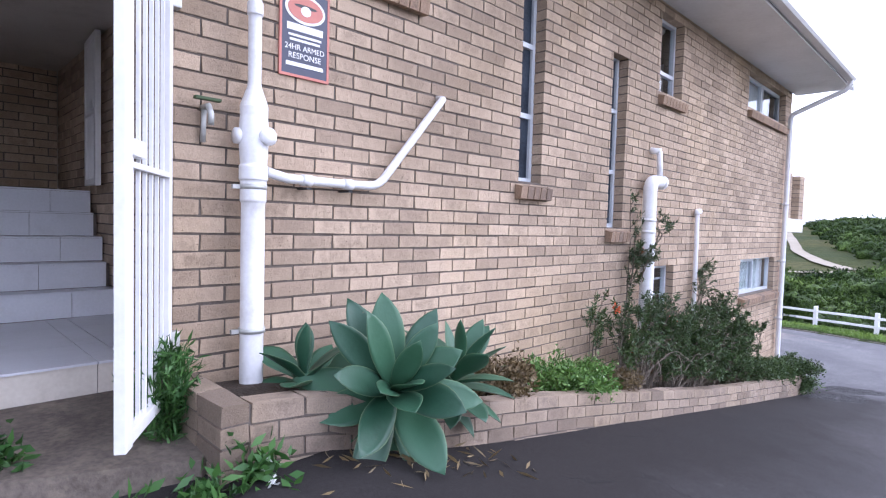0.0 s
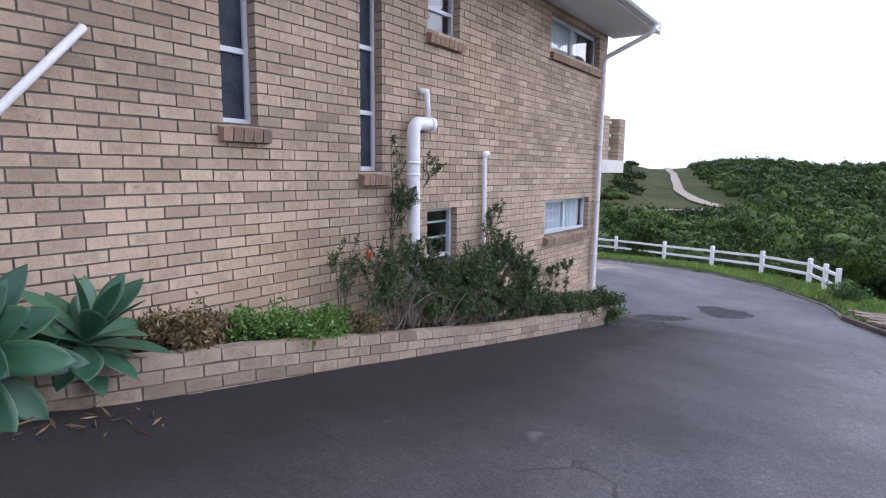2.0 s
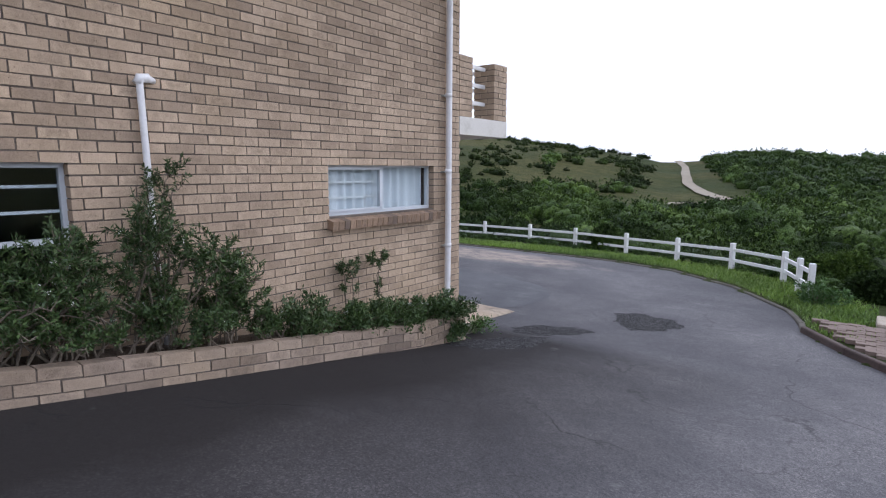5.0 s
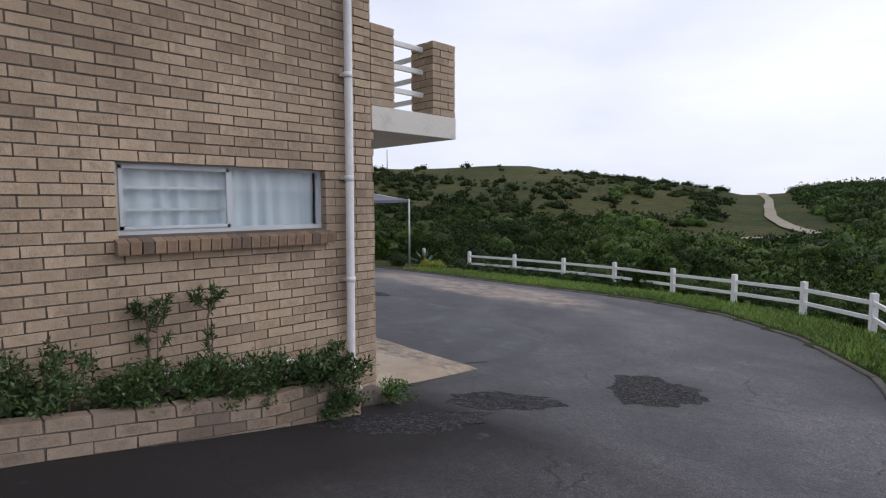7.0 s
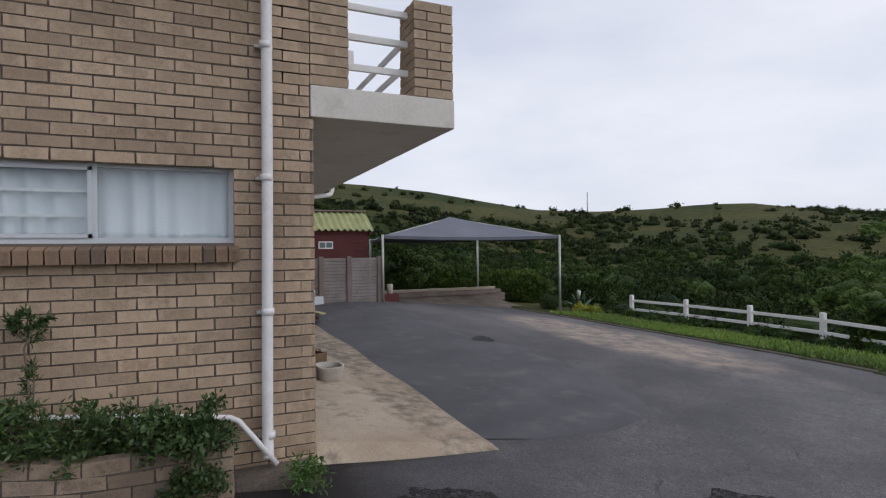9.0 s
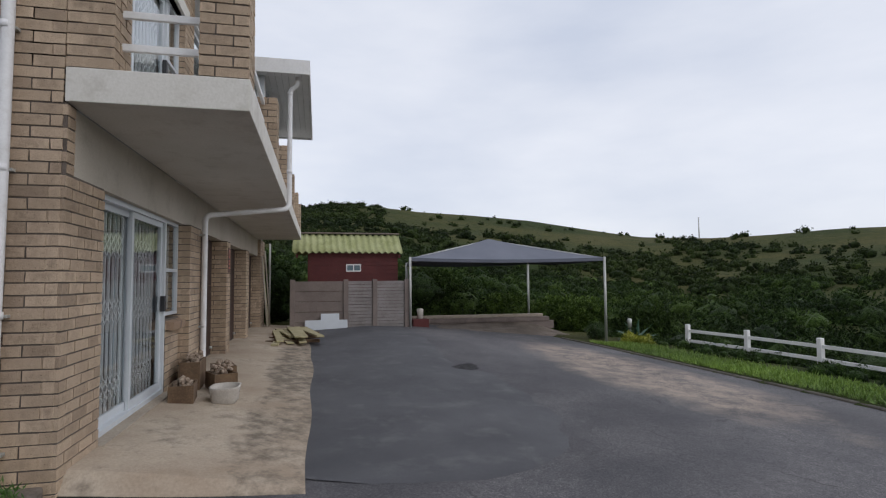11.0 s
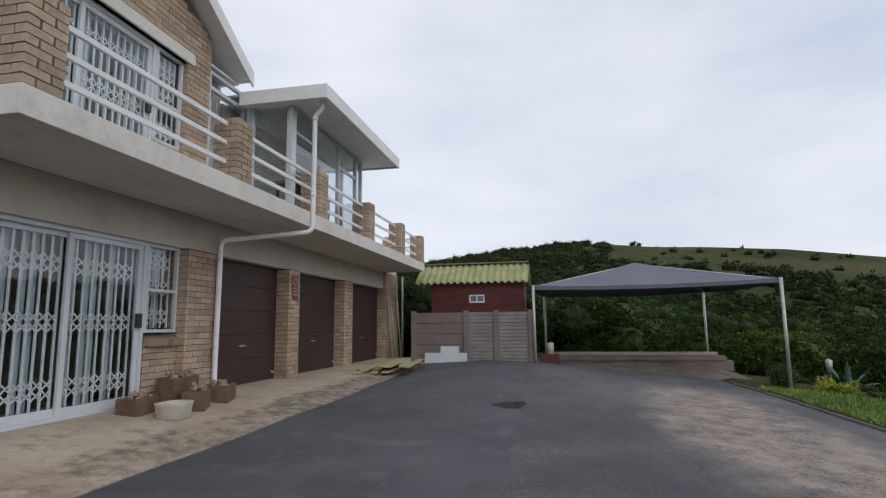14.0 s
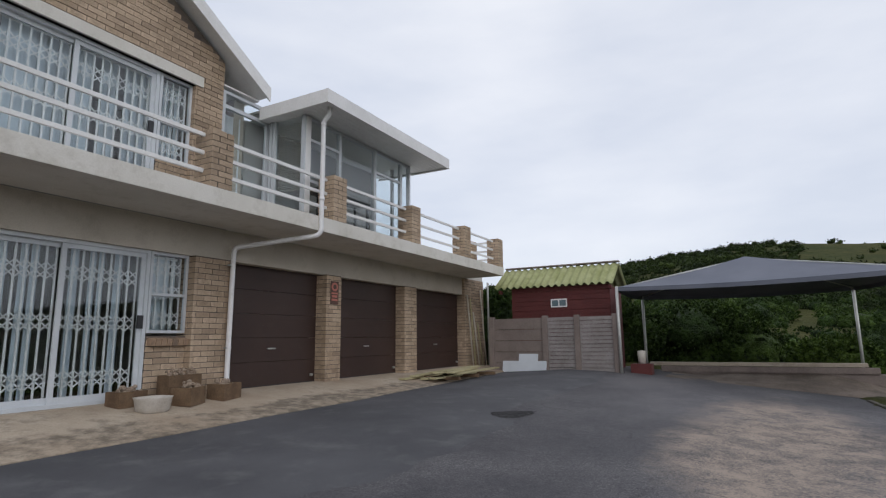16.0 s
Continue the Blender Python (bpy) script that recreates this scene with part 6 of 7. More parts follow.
def straggler(at, spread, height, stems, shoots, label, seed, leaf=0.05, width=0.012, per=58, first=0.35, material=None, flowers=None, group="planter shrubs", lean=0.3, reach=0.26):
    """A loose shrub: arching woody stems with upright side shoots, each shoot set with narrow leaves along its length."""
    rng = random.Random(seed)
    t = thing("shrub", at, label, "shrub", group)
    tv, tf, bp, dd, ends = [], [], [], [], []

    def twig(pts, r0):
        for k in range(len(pts) - 1):
            a, b = pts[k], pts[k + 1]
            d = (b - a).normalized()
            s = d.cross(Vector((0.3, 0.8, 0.5))).normalized()
            u = d.cross(s)
            o = len(tv)
            for c, r in ((a, r0 * (1 - 0.8 * k / len(pts))), (b, r0 * (1 - 0.8 * (k + 1) / len(pts)))):
                for m in range(4):
                    tv.append(c + s * math.cos(m * math.pi / 2) * r + u * math.sin(m * math.pi / 2) * r)
            tf.extend((o + m, o + (m + 1) % 4, o + 4 + (m + 1) % 4, o + 4 + m) for m in range(4))

    for i in range(stems):
        p = Vector((at[0] + rng.uniform(-0.08, 0.08), at[1] + rng.uniform(-0.5, 0.5) * spread, at[2]))
        way = Vector((rng.uniform(-0.1, 1.0) * lean, rng.uniform(-1, 1) * spread, height * rng.uniform(0.35, 0.95)))
        pts = []
        for k in range(7):
            f = k / 6
            q = p + Vector((way.x * f, way.y * f, way.z * math.sin(f * 1.75))) + Vector((rng.gauss(0, 1), rng.gauss(0, 1), rng.gauss(0, 1))) * 0.014
            q.x = max(q.x, 0.05)
            pts.append(q)
        twig(pts, rng.uniform(0.006, 0.012))
        for _ in range(shoots):
            f = rng.uniform(first, 1.0) * 6
            k = min(int(f), 5)
            c = pts[k].lerp(pts[k + 1], f - k)
            d = Vector((rng.gauss(0.2, 0.5), rng.gauss(0, 0.6), rng.uniform(0.15, 1.2))).normalized()
            L = reach * rng.uniform(0.5, 1.15) * min(1.0, 0.5 + height)
            line = []
            for m in range(4):
                q = c + d * L * m / 3 + Vector((0, 0, 0.03 * (m / 3) ** 2))
                q.x = max(q.x, 0.045)
                line.append(q)
            twig(line, 0.004)
            ends.append(line[-1])
            n = int(per * rng.uniform(0.6, 1.2))
            w = RNG.uniform(0.1, 1.0, n) ** 0.75
            bp.append(np.array(line[0]) + (np.array(line[-1]) - np.array(line[0])) * w[:, None] + RNG.normal(size=(n, 3)) * 0.006)
            dd.append(unit(RNG.normal(size=(n, 3)) * 0.8 + np.array(d) * 0.75))
    bw = under(t, link_mesh("branchwork", tv, tf, M_BARK))
    bw["kind"] = "stuff"
    bp, dd = np.concatenate(bp), np.concatenate(dd)
    bp[:, 0] = np.maximum(bp[:, 0], 0.03)
    dd[:, 0] = np.where(bp[:, 0] < 0.1, np.abs(dd[:, 0]), dd[:, 0])
    n = len(bp)
    quads_object("foliage", leaf_quads(bp, dd, leaf * RNG.uniform(0.6, 1.3, n), width * RNG.uniform(0.7, 1.3, n)), material or M_LEAF, t)
    if flowers:
        mat_f, count, size, puff = flowers
        fp = np.concatenate([np.array(rng.choice(ends)) + RNG.normal(size=(puff, 3)) * size * 0.5 for _ in range(count)])
        fp[:, 0] = np.maximum(fp[:, 0], 0.03)
        quads_object("blossom", leaf_quads(fp, unit(RNG.normal(size=(len(fp), 3)) + np.array([0.5, 0, 0.6])), size, size * 0.6), mat_f, t)
    return t


SH = "straggly dark green shrub with bare twigs in the planter"
for i, (y, h, n, m, sp_y) in enumerate([(-6.35, 0.72, 7, 7, 0.34), (-5.95, 0.86, 8, 8, 0.36), (-5.3, 0.78, 9, 9, 0.42), (-4.85, 0.82, 10, 10, 0.42), (-4.4, 0.95, 11, 10, 0.40), (-3.9, 0.74, 10, 9, 0.36)]):
    straggler((0.24, y, planter_top(y) - 0.06), sp_y, h, n, m, SH, i + 1, flowers=(M_PETAL, 9, 0.014, 5) if i > 2 else (M_ORANGE, 1, 0.035, 26))
for i, (y, h) in enumerate([(-5.55, 0.42), (-5.0, 0.42), (-4.5, 0.4), (-4.0, 0.36), (-3.5, 0.3)]):
    straggler((0.34, y, planter_top(y) - 0.06), 0.3, h, 9, 9, "dark leafy undergrowth with tiny white flowers in the planter", 20 + i, leaf=0.042, width=0.014, per=34, flowers=(M_PETAL, 8, 0.012, 4), lean=0.28, reach=0.16, group="planter undergrowth")


def sprawl(at, seed, label):
    """Bare grey twigs arching out over the planter."""
    rng = random.Random(seed)
    t = thing("dry_twigs", at, label, "twigs", "dry twigs")
    for _ in range(9):
        a = Vector((at[0] + rng.uniform(-0.1, 0.1), at[1] + rng.uniform(-0.3, 0.3), at[2]))
        d = Vector((rng.uniform(0.1, 0.3), rng.choice((-1, 1)) * rng.uniform(0.3, 0.8), 0))
        top = rng.uniform(0.25, 0.55)
        pts = []
        for k in range(8):
            f = k / 7
            q = a + d * f + Vector((0, 0, top * math.sin(f * 2.4) + rng.uniform(-0.015, 0.015)))
            q.x = max(q.x, 0.05)
            pts.append(q)
        under(t, tube("twig", pts, 0.006, M_BARK, sides=5, radii=[0.009 - 0.0009 * k for k in range(8)]))


sprawl((0.25, -6.1, planter_top(-6.1) - 0.06), 5, "bare grey arching twigs at the vent pipe foot")
sprawl((0.3, -5.3, planter_top(-5.3) - 0.06), 6, "bare grey arching twigs among the shrubs")
straggler((0.08, -6.02, 1.1), 0.12, 1.9, 3, 5, "thin climbing shoots beside the vent pipe", 31, per=22, lean=0.04, reach=0.16)
straggler((0.12, -5.98, 1.95), 0.10, 0.3, 5, 6, "leafy climbing tuft hanging by the vent pipe", 32, per=34, lean=0.1, reach=0.2, flowers=(M_ORANGE, 1, 0.03, 16))
straggler((0.10, -5.55, 2.35), 0.10, 0.25, 3, 3, "small leafy climbing tuft on the wall beside the vent pipe", 35, per=26, lean=0.06, reach=0.14)
straggler((0.10, -6.75, 1.0), 0.14, 0.85, 3, 6, "thin leafy shoots against the brick wall", 33, per=30, lean=0.05, reach=0.16)
straggler((0.10, -4.25, 1.1), 0.12, 0.95, 4, 6, "leafy shoots climbing around the overflow pipe", 36, per=34, lean=0.08, reach=0.2)
straggler((0.12, -2.3, 0.36), 0.12, 0.72, 2, 7, "dark leafy shoot against the brick wall", 34, per=60, first=0.05, lean=0.03, reach=0.12)
straggler((0.12, -1.85, 0.34), 0.12, 0.82, 2, 7, "dark leafy shoot against the brick wall", 37, per=60, first=0.05, lean=0.03, reach=0.12)
for i, (y, h) in enumerate([(-3.0, 0.34), (-2.5, 0.26), (-2.0, 0.3), (-1.5, 0.28)]):
    shrub("shrub", (0.3, y, planter_top(y) - 0.05), (0.2, 0.3), h, 20, "low spreading green plant in the planter", leaf=0.05, width=0.017, per=24, lean=(0.2, 0, 0), group="low planter plants", seed=40 + i)
shrub("shrub", (0.42, -1.0, 0.24), (0.16, 0.26), 0.2, 22, "green bush spilling over the planter end", leaf=0.045, width=0.02, per=30, lean=(0.3, 0, 0), group="low planter plants", seed=50)
shrub("shrub", (0.55, -0.95, -0.02), (0.08, 0.20), 0.20, 7, "green bush hanging down the planter end", leaf=0.045, width=0.02, per=30, lean=(0.12, 0, 0), group="low planter plants", seed=51, bark=False)
for i, (y, h, m) in enumerate([(-8.55, 0.22, M_DRY), (-8.2, 0.2, M_DRY), (-7.85, 0.2, M_HERB), (-7.5, 0.22, M_HERB), (-7.15, 0.2, M_HERB), (-6.85, 0.16, M_DRY)]):
    shrub("herb", (0.28, y, planter_top(y) - 0.05), (0.16, 0.24), h, 18, "low bright green herb with small flowers" if m is M_HERB else "low brownish dry herb in the planter", leaf=0.04, width=0.016, per=24, lean=(0.15, 0, 0), material=m, category="herb", group="planter herbs", seed=60 + i, flowers=(M_PETAL, 7, 0.016) if y in (-7.15, -7.5) else None)
shrub("fern", (0.10, -10.40, 1.52), (0.08, 0.05), 0.36, 14, "drooping green fern at the wall foot beside the gate", leaf=0.075, width=0.011, per=30, material=M_LUSH, category="fern", lean=(0.1, 0, 0), seed=70)
for i, (x, y, h) in enumerate([(0.60, -10.40, 0.03), (0.60, -10.22, 0.04), (0.62, -10.66, 0.01), (-0.45, -11.0, 0.01)]):
    shrub("weed", (x, y, float(yard_z(x, y)) + (0.15 if x < 0 else 0)), (0.04, 0.05), h, 5, "lush green broad-leaved weed growing at the landing edge", leaf=0.075, width=0.026, per=6, material=M_LUSH, category="weed", group="landing weeds", lean=(0.05, 0, 0), seed=80 + i, flowers=(M_PETAL, 3, 0.03) if i == 1 else None)
shrub("weed", (0.3, -0.25, -0.14), (0.08, 0.14), 0.16, 10, "small green weed at the downpipe foot", leaf=0.06, width=0.012, per=10, material=M_HERB, category="weed", group="landing weeds", seed=90)


def agave(name, at, radius, leaves, label, seed, wide=1.0, tip_to=(0.0, 0.0, 1.0), flat=8):
    """A rosette of thick, pointed, channelled leaves about an axis that may lean."""
    rng = random.Random(seed)
    t = thing(name, at, label, "agave", "agaves")
    golden = math.pi * (3 - math.sqrt(5))
    turn = Vector((0, 0, 1)).rotation_difference(Vector(tip_to).normalized()).to_matrix()
    nu, nv = 11, 7
    g = grid_faces(nu, nv)
    for i in range(leaves):
        f = i / (leaves - 1)
        az = i * golden + rng.uniform(-0.22, 0.22)
        rise = radians(78 - (78 + flat) * f ** 0.8 + rng.uniform(-9, 9))
        L = radius * (0.58 + 0.45 * math.sin(math.pi * min(1, 0.22 + f * 0.62))) * rng.uniform(0.88, 1.1)
        W = radius * 0.235 * wide * rng.uniform(0.82, 1.12) * (0.72 + 0.28 * min(1, f * 3))
        droop = rng.uniform(0.1, 0.75) * (0.3 + f)
        twist = rng.uniform(-0.35, 0.35)
        top, bot = [], []
        c = Vector((0, 0, 0.13 * (1 - f)))
        ang = rise
        for a in range(nu):
            q = a / (nu - 1)
            w = W * ((0.40 + 0.60 * math.sin(0.5 * math.pi * q / 0.58) ** 1.4) if q < 0.58 else max(0.0, 1 - ((q - 0.58) / 0.42) ** 2.3))
            w = max(w, 0.0015)
            d = Vector((math.cos(az) * math.cos(ang), math.sin(az) * math.cos(ang), math.sin(ang)))
            s0 = Vector((-math.sin(az), math.cos(az), 0))
            n0 = d.cross(s0)
            sd = s0 * math.cos(twist * q) + n0 * math.sin(twist * q)
            nm = d.cross(sd)
            for b in range(nv):
                s = b / (nv - 1) * 2 - 1
                lift = 0.20 * w * s * s * (1 - 0.5 * q) + 0.045 * w * math.sin(q * 8 + s * 2.5 + i)
                p = c + sd * s * w + nm * lift
                top.append(p)
                bot.append(p - nm * (0.022 * (1 - q) + 0.004) * (1 - s * s * 0.9))
            c = c + d * (L / (nu - 1))
            ang -= droop / (nu - 1)
        n = len(top)
        v = [turn @ x + Vector(at) for x in top + bot]
        rim = [j * nv for j in range(nu)] + [(nu - 1) * nv + k for k in range(1, nv)] + [j * nv + nv - 1 for j in range(nu - 2, -1, -1)]
        fc = g + [tuple(n + k for k in q[::-1]) for q in g] + [(p, q, n + q, n + p) for p, q in zip(rim, rim[1:])]
        uv = [((k % n) % nv / (nv - 1), (k % n) // nv / (nu - 1)) for q in fc for k in q]
        under(t, link_mesh("leaf", v, fc, M_AGAVE, smooth=True, uvs=uv))
    return t


agave("agave", (0.50, -9.46, 1.60), 0.46, 38, "large blue-green agave leaning out of the planter", 3, 0.80, (0.85, -0.40, 0.62), 26)
agave("agave", (0.44, -8.98, 1.50), 0.40, 22, "smaller blue-green agave behind the large one", 11, 0.75, (0.35, 0.25, 0.9), 10)
agave("agave", (0.28, -9.80, 1.63), 0.30, 10, "young green agave shoot beside the soil pipe", 17, 0.9, (0.2, -0.2, 0.9), 4)
litter = RNG.uniform([0.58, -10.05, 0], [0.95, -8.8, 0], (70, 3))
litter[:, 2] = yard_z(litter[:, 0], litter[:, 1]) + 0.012
dl = RNG.normal(size=(70, 3)) * np.array([1, 1, 0.15])
tagged(quads_object("leaf_litter", leaf_quads(litter, unit(dl), RNG.uniform(0.05, 0.14, 70), RNG.uniform(0.008, 0.02, 70)), M_DRY, kind="stuff"), "dry fallen leaves on the tarmac below the agave", "leaf litter")

# ---- fence ----
FENCE = [(-9.6, 11.9, -0.8), (-7.6, 12.1, -0.8), (-5.6, 12.17, -0.8), (-3.73, 12.11, -0.8), (-1.69, 11.54, -0.78), (0.1, 10.82, -0.72), (1.72, 9.98, -0.65), (3.05, 8.72, -0.6), (3.45, 7.5, -0.56), (3.73, 6.55, -0.52)]
fe = thing("fence", (-2, 10.6, -0.8), "white painted two-rail post fence on the grass edge", "fence", kind="structure")
for i, (x, y, z) in enumerate(FENCE):
    h = 0.74
    nx = FENCE[min(i + 1, len(FENCE) - 1)]
    pv = FENCE[max(i - 1, 0)]
    an = math.atan2(nx[1] - pv[1], nx[0] - pv[0])
    o = boxes("post", [(-0.054, 0.054, -0.054, 0.054, -0.3, h)], M_WHITE, bevel=0.014)
    o.matrix_basis = Matrix.Translation((x, y, z)) @ Matrix.Rotation(an, 4, "Z")
    under(fe, o)
for (x0, y0, z0), (x1, y1, z1) in zip(FENCE, FENCE[1:]):
    for k in (0.28, 0.56):
        a, b = Vector((x0, y0, z0 + k)), Vector((x1, y1, z1 + k))
        d = (b - a).normalized()
        s = Vector((-d.y, d.x, 0)).normalized()
        v = []
        for c in (a, b):
            for w, h in ((-0.02, -0.038), (0.02, -0.038), (0.02, 0.038), (-0.02, 0.038)):
                v.append(c + s * w + Vector((0, 0, h)))
        under(fe, link_mesh("rail", v, [(0, 1, 2, 3), (7, 6, 5, 4), (0, 4, 5, 1), (1, 5, 6, 2), (2, 6, 7, 3), (3, 7, 4, 0)], M_WHITE))

# ---- brick-paved edge beyond the grass ----
pv = thing("pavement_edge", (5.6, 3.3, -0.4), "brown brick paving beside the driveway with dark kerb", "paving", kind="structure")
pvobs = []
proto = None
for i in range(22):
    for j in range(14):
        x, y = 3.95 + i * 0.225 + (0.11 if j % 2 else 0), 2.40 + j * 0.115
        d = float(yard_dist(np.array([x]), np.array([y]))[0])
        if d < 0.24 or x > 8.8 or y > 4.0:
            continue
        o = new("paver", proto.data) if proto else boxes("paver", [(-0.109, 0.109, -0.054, 0.054, -0.06, 0.0)], M_PAVER)
        proto = proto or o
        o.location = (x, y, -0.285 + 0.004 * ((i * 7 + j * 3) % 5))
        pvobs.append(o)
under(pv, *pvobs)
under(pv, boxes("bedding", [(4.25, 9.0, 3.1, 4.02, -0.7, -0.305), (5.0, 9.0, 2.4, 3.1, -0.7, -0.300)], M_PAVER))
tagged(boxes("stone_slab", [(4.75, 5.7, 4.05, 4.7, -0.5, -0.25), (5.9, 6.8, 4.15, 4.75, -0.5, -0.25)], M_CONC, bevel=0.03), "pale flat stone slabs beyond the paving", "stone slab")

# ---- shed behind the precast wall ----
pw = thing("precast_wall", (-12.8, 2.8, -0.35), "grey-brown precast concrete panel wall", "wall", kind="structure")
for y in (0.88, 2.42, 3.28, 4.25):
    under(pw, boxes("concrete_post", [(-12.53, -12.37, y - 0.07, y + 0.07, -0.4, 1.30)], M_PRECAST, bevel=0.01))
for a, b, m, n in ((0.95, 2.35, M_PRECAST, 5), (2.49, 3.21, M_PLANKPANEL, 15), (3.35, 4.18, M_PLANKPANEL, 15)):
    h = 1.5 / n
    for i in range(n):
        z = -0.25 + i * h
        under(pw, boxes("panel", [(-12.48, -12.415 - (0.012 if i % 2 else 0), a, b, z + 0.004, z + h - 0.004)], m, bevel=0.006))
sh = thing("shed", (-14.0, 2.9, -0.3), "dark red boarded shed with mossy corrugated roof", "shed")
for i in range(14):
    z = 0.3 + i * 0.13
    under(sh, boxes("board", [(-12.98, -12.95 + (0.012 if i % 2 else 0), 1.3, 4.05, z, z + 0.125)], M_RED))
under(sh, boxes("side_wall", [(-14.4, -12.99, 1.3, 1.36, -0.4, 2.05), (-14.4, -12.99, 3.99, 4.05, -0.4, 2.05), (-14.44, -14.38, 1.3, 4.05, -0.4, 2.05)], M_RED))
wi = under(sh, boxes("window", [(-12.945, -12.92, 2.45, 2.9, 1.54, 1.575), (-12.945, -12.92, 2.45, 2.9, 1.735, 1.77), (-12.945, -12.92, 2.45, 2.48, 1.575, 1.735), (-12.945, -12.92, 2.87, 2.9, 1.575, 1.735), (-12.945, -12.92, 2.66, 2.69, 1.575, 1.735)], M_WHITE, label="small white-framed shed window"))
boxes("pane", [(-12.936, -12.93, 2.48, 2.87, 1.575, 1.735)], M_SHEDPANE, wi)


def corrugated(name, x0, z0, x1, z1, y0, y1, pitch, amp, parent, material):
    ny = int((y1 - y0) / pitch * 8)
    v = []
    for layer in (0.0, -0.012):
        for i in range(2):
            x, z = (x0, z0) if i == 0 else (x1, z1)
            for j in range(ny + 1):
                y = y0 + (y1 - y0) * j / ny
                v.append((x, y, z + amp * math.cos(2 * math.pi * (y - y0) / pitch) + layer))
    n = ny + 1
    fc = []
    for j in range(ny):
        fc += [(j, j + 1, n + j + 1, n + j), (2 * n + j, 3 * n + j, 3 * n + j + 1, 2 * n + j + 1), (j, 2 * n + j, 2 * n + j + 1, j + 1)]
    under(parent, link_mesh(name, v, fc, material, smooth=True))


corrugated("roof_sheet", -12.78, 2.13, -13.75, 2.75, 0.84, 4.19, 0.20, 0.035, sh, M_ROOFGREEN)
corrugated("roof_sheet", -13.75, 2.75, -14.7, 2.13, 0.84, 4.19, 0.20, 0.035, sh, M_ROOFGREEN)
under(sh, boxes("ridge_cap", [(-13.85, -13.65, 0.84, 4.19, 2.77, 2.81)], M_PRECAST, bevel=0.01))
for y in (0.95, 4.06):
    under(sh, boxes("rafter_end", [(-12.99, -12.82, y, y + 0.06, 1.97, 2.07)], M_RED))
o = tagged(boxes("metal_sheet", [(0, 0.02, 0.0, 1.22, 0.0, 0.36), (0, 0.02, 0.45, 0.98, 0.36, 0.55)], M_ALU), "pale sheet of board leaning on the precast wall", "board")
o.matrix_basis = Matrix.Translation((-12.24, 1.24, -0.24)) @ Matrix.Rotation(radians(-14), 4, "Y")

# poles leaning by the last pier
for i, (x, h, tl) in enumerate([(-12.7, 2.0, 0.02), (-12.85, 1.9, -0.03), (-13.1, 1.5, 0.03), (-13.35, 1.2, 0.0), (-13.6, 2.2, 0.01)]):
    o = tagged(tube("pole", [(x, 0.16, -0.10), (x + tl, 0.0, h)], 0.022, M_TIMBER if i % 2 else M_PLASTER, sides=8), "thin pale pole leaning on the brick pier", "pole", "leaning poles")
tagged(tube("gate_post", [(-13.9, 0.12, -0.2), (-13.9, 0.12, 2.45)], 0.03, M_STEEL), "slim steel post at the end of the house", "post")

# ---- shade-net carport ----
cp = thing("carport", (-13, 7.7, -0.5), "grey shade-net carport on steel poles", "carport")
CORN = [(-12.35, 4.35, 1.95), (-11.14, 10.2, 1.92), (-16.2, 9.7, 1.96), (-14.6, 4.6, 1.85)]
PEAK = (-13.6, 7.25, 2.65)


def build_net():
    n = 14
    for k in range(4):
        a, b, p = Vector(CORN[k]), Vector(CORN[(k + 1) % 4]), Vector(PEAK)
        v, fc = [], []
        for i in range(n + 1):
            for j in range(n + 1):
                e = a.lerp(b, j / n)
                e.z -= 0.06 * math.sin(math.pi * j / n)
                q = e.lerp(p, i / n)
                q.z -= 0.05 * math.sin(math.pi * i / n)
                v.append(q)
        fc = [f4 for f4 in grid_faces(n + 1, n + 1)]
        under(cp, link_mesh("net_panel", v, fc, M_NET, smooth=True))
        v = []
        for j in range(n + 1):
            e = a.lerp(b, j / n)
            e.z -= 0.06 * math.sin(math.pi * j / n)
            v += [e, e - Vector((0, 0, 0.10))]
        under(cp, link_mesh("valance", v, [(2 * j, 2 * j + 2, 2 * j + 3, 2 * j + 1) for j in range(n)], M_NET))
    for (x, y, z), base in zip(CORN, (-0.35, -0.8, -0.9, -0.4)):
        under(cp, tube("pole", [(x, y, base), (x, y, z + 0.02)], 0.04, M_STEEL))
        under(cp, tube("rafter", [(x, y, z - 0.03), (PEAK[0], PEAK[1], PEAK[2] - 0.05)], 0.02, M_STEEL, sides=8))


build_net()
lw = thing("retaining_wall", (-14.3, 7.7, -0.5), "low pale stacked-plank retaining wall behind the carport", "low wall", kind="structure")
for i, (dx, z0, z1) in enumerate([(0.0, -0.5, -0.22), (0.05, -0.215, -0.07), (-0.05, -0.062, 0.03)]):
    v0, v1 = -14.6 + dx, -14.4 + dx
    under(lw, boxes("plank", [(v0, v1, 4.7 + 0.3 * (i == 1), 9.95 - 0.2 * i, z0, z1)], M_CONC if i == 2 else M_PRECAST, bevel=0.01))
bank = []
for i in range(23):
    y = 5.3 + 0.23 * i
    for k in range(7):
        x = -14.42 + 0.3 * k
        base = float(yard_z(x, y)) + 0.004
        lift = max(0.0, -0.24 - base) * (1 - k / 6) ** 1.3 * min(1.0, (y - 5.3) / 1.2, (10.4 - y) / 1.6)
        bank.append((x, y, base + lift + 0.02 * math.sin(3.1 * y + x * 5) * (0 < k < 6)))
tagged(link_mesh("soil_bank", bank, grid_faces(23, 7), M_BANK, smooth=True), "bare trodden brown earth before the low wall", "soil", kind="structure")
tagged(boxes("red_block", [(-13.1, -12.7, 4.5, 5.0, -0.4, 0.05)], M_RED, bevel=0.02), "low dark red painted block beside the carport pole", "block")
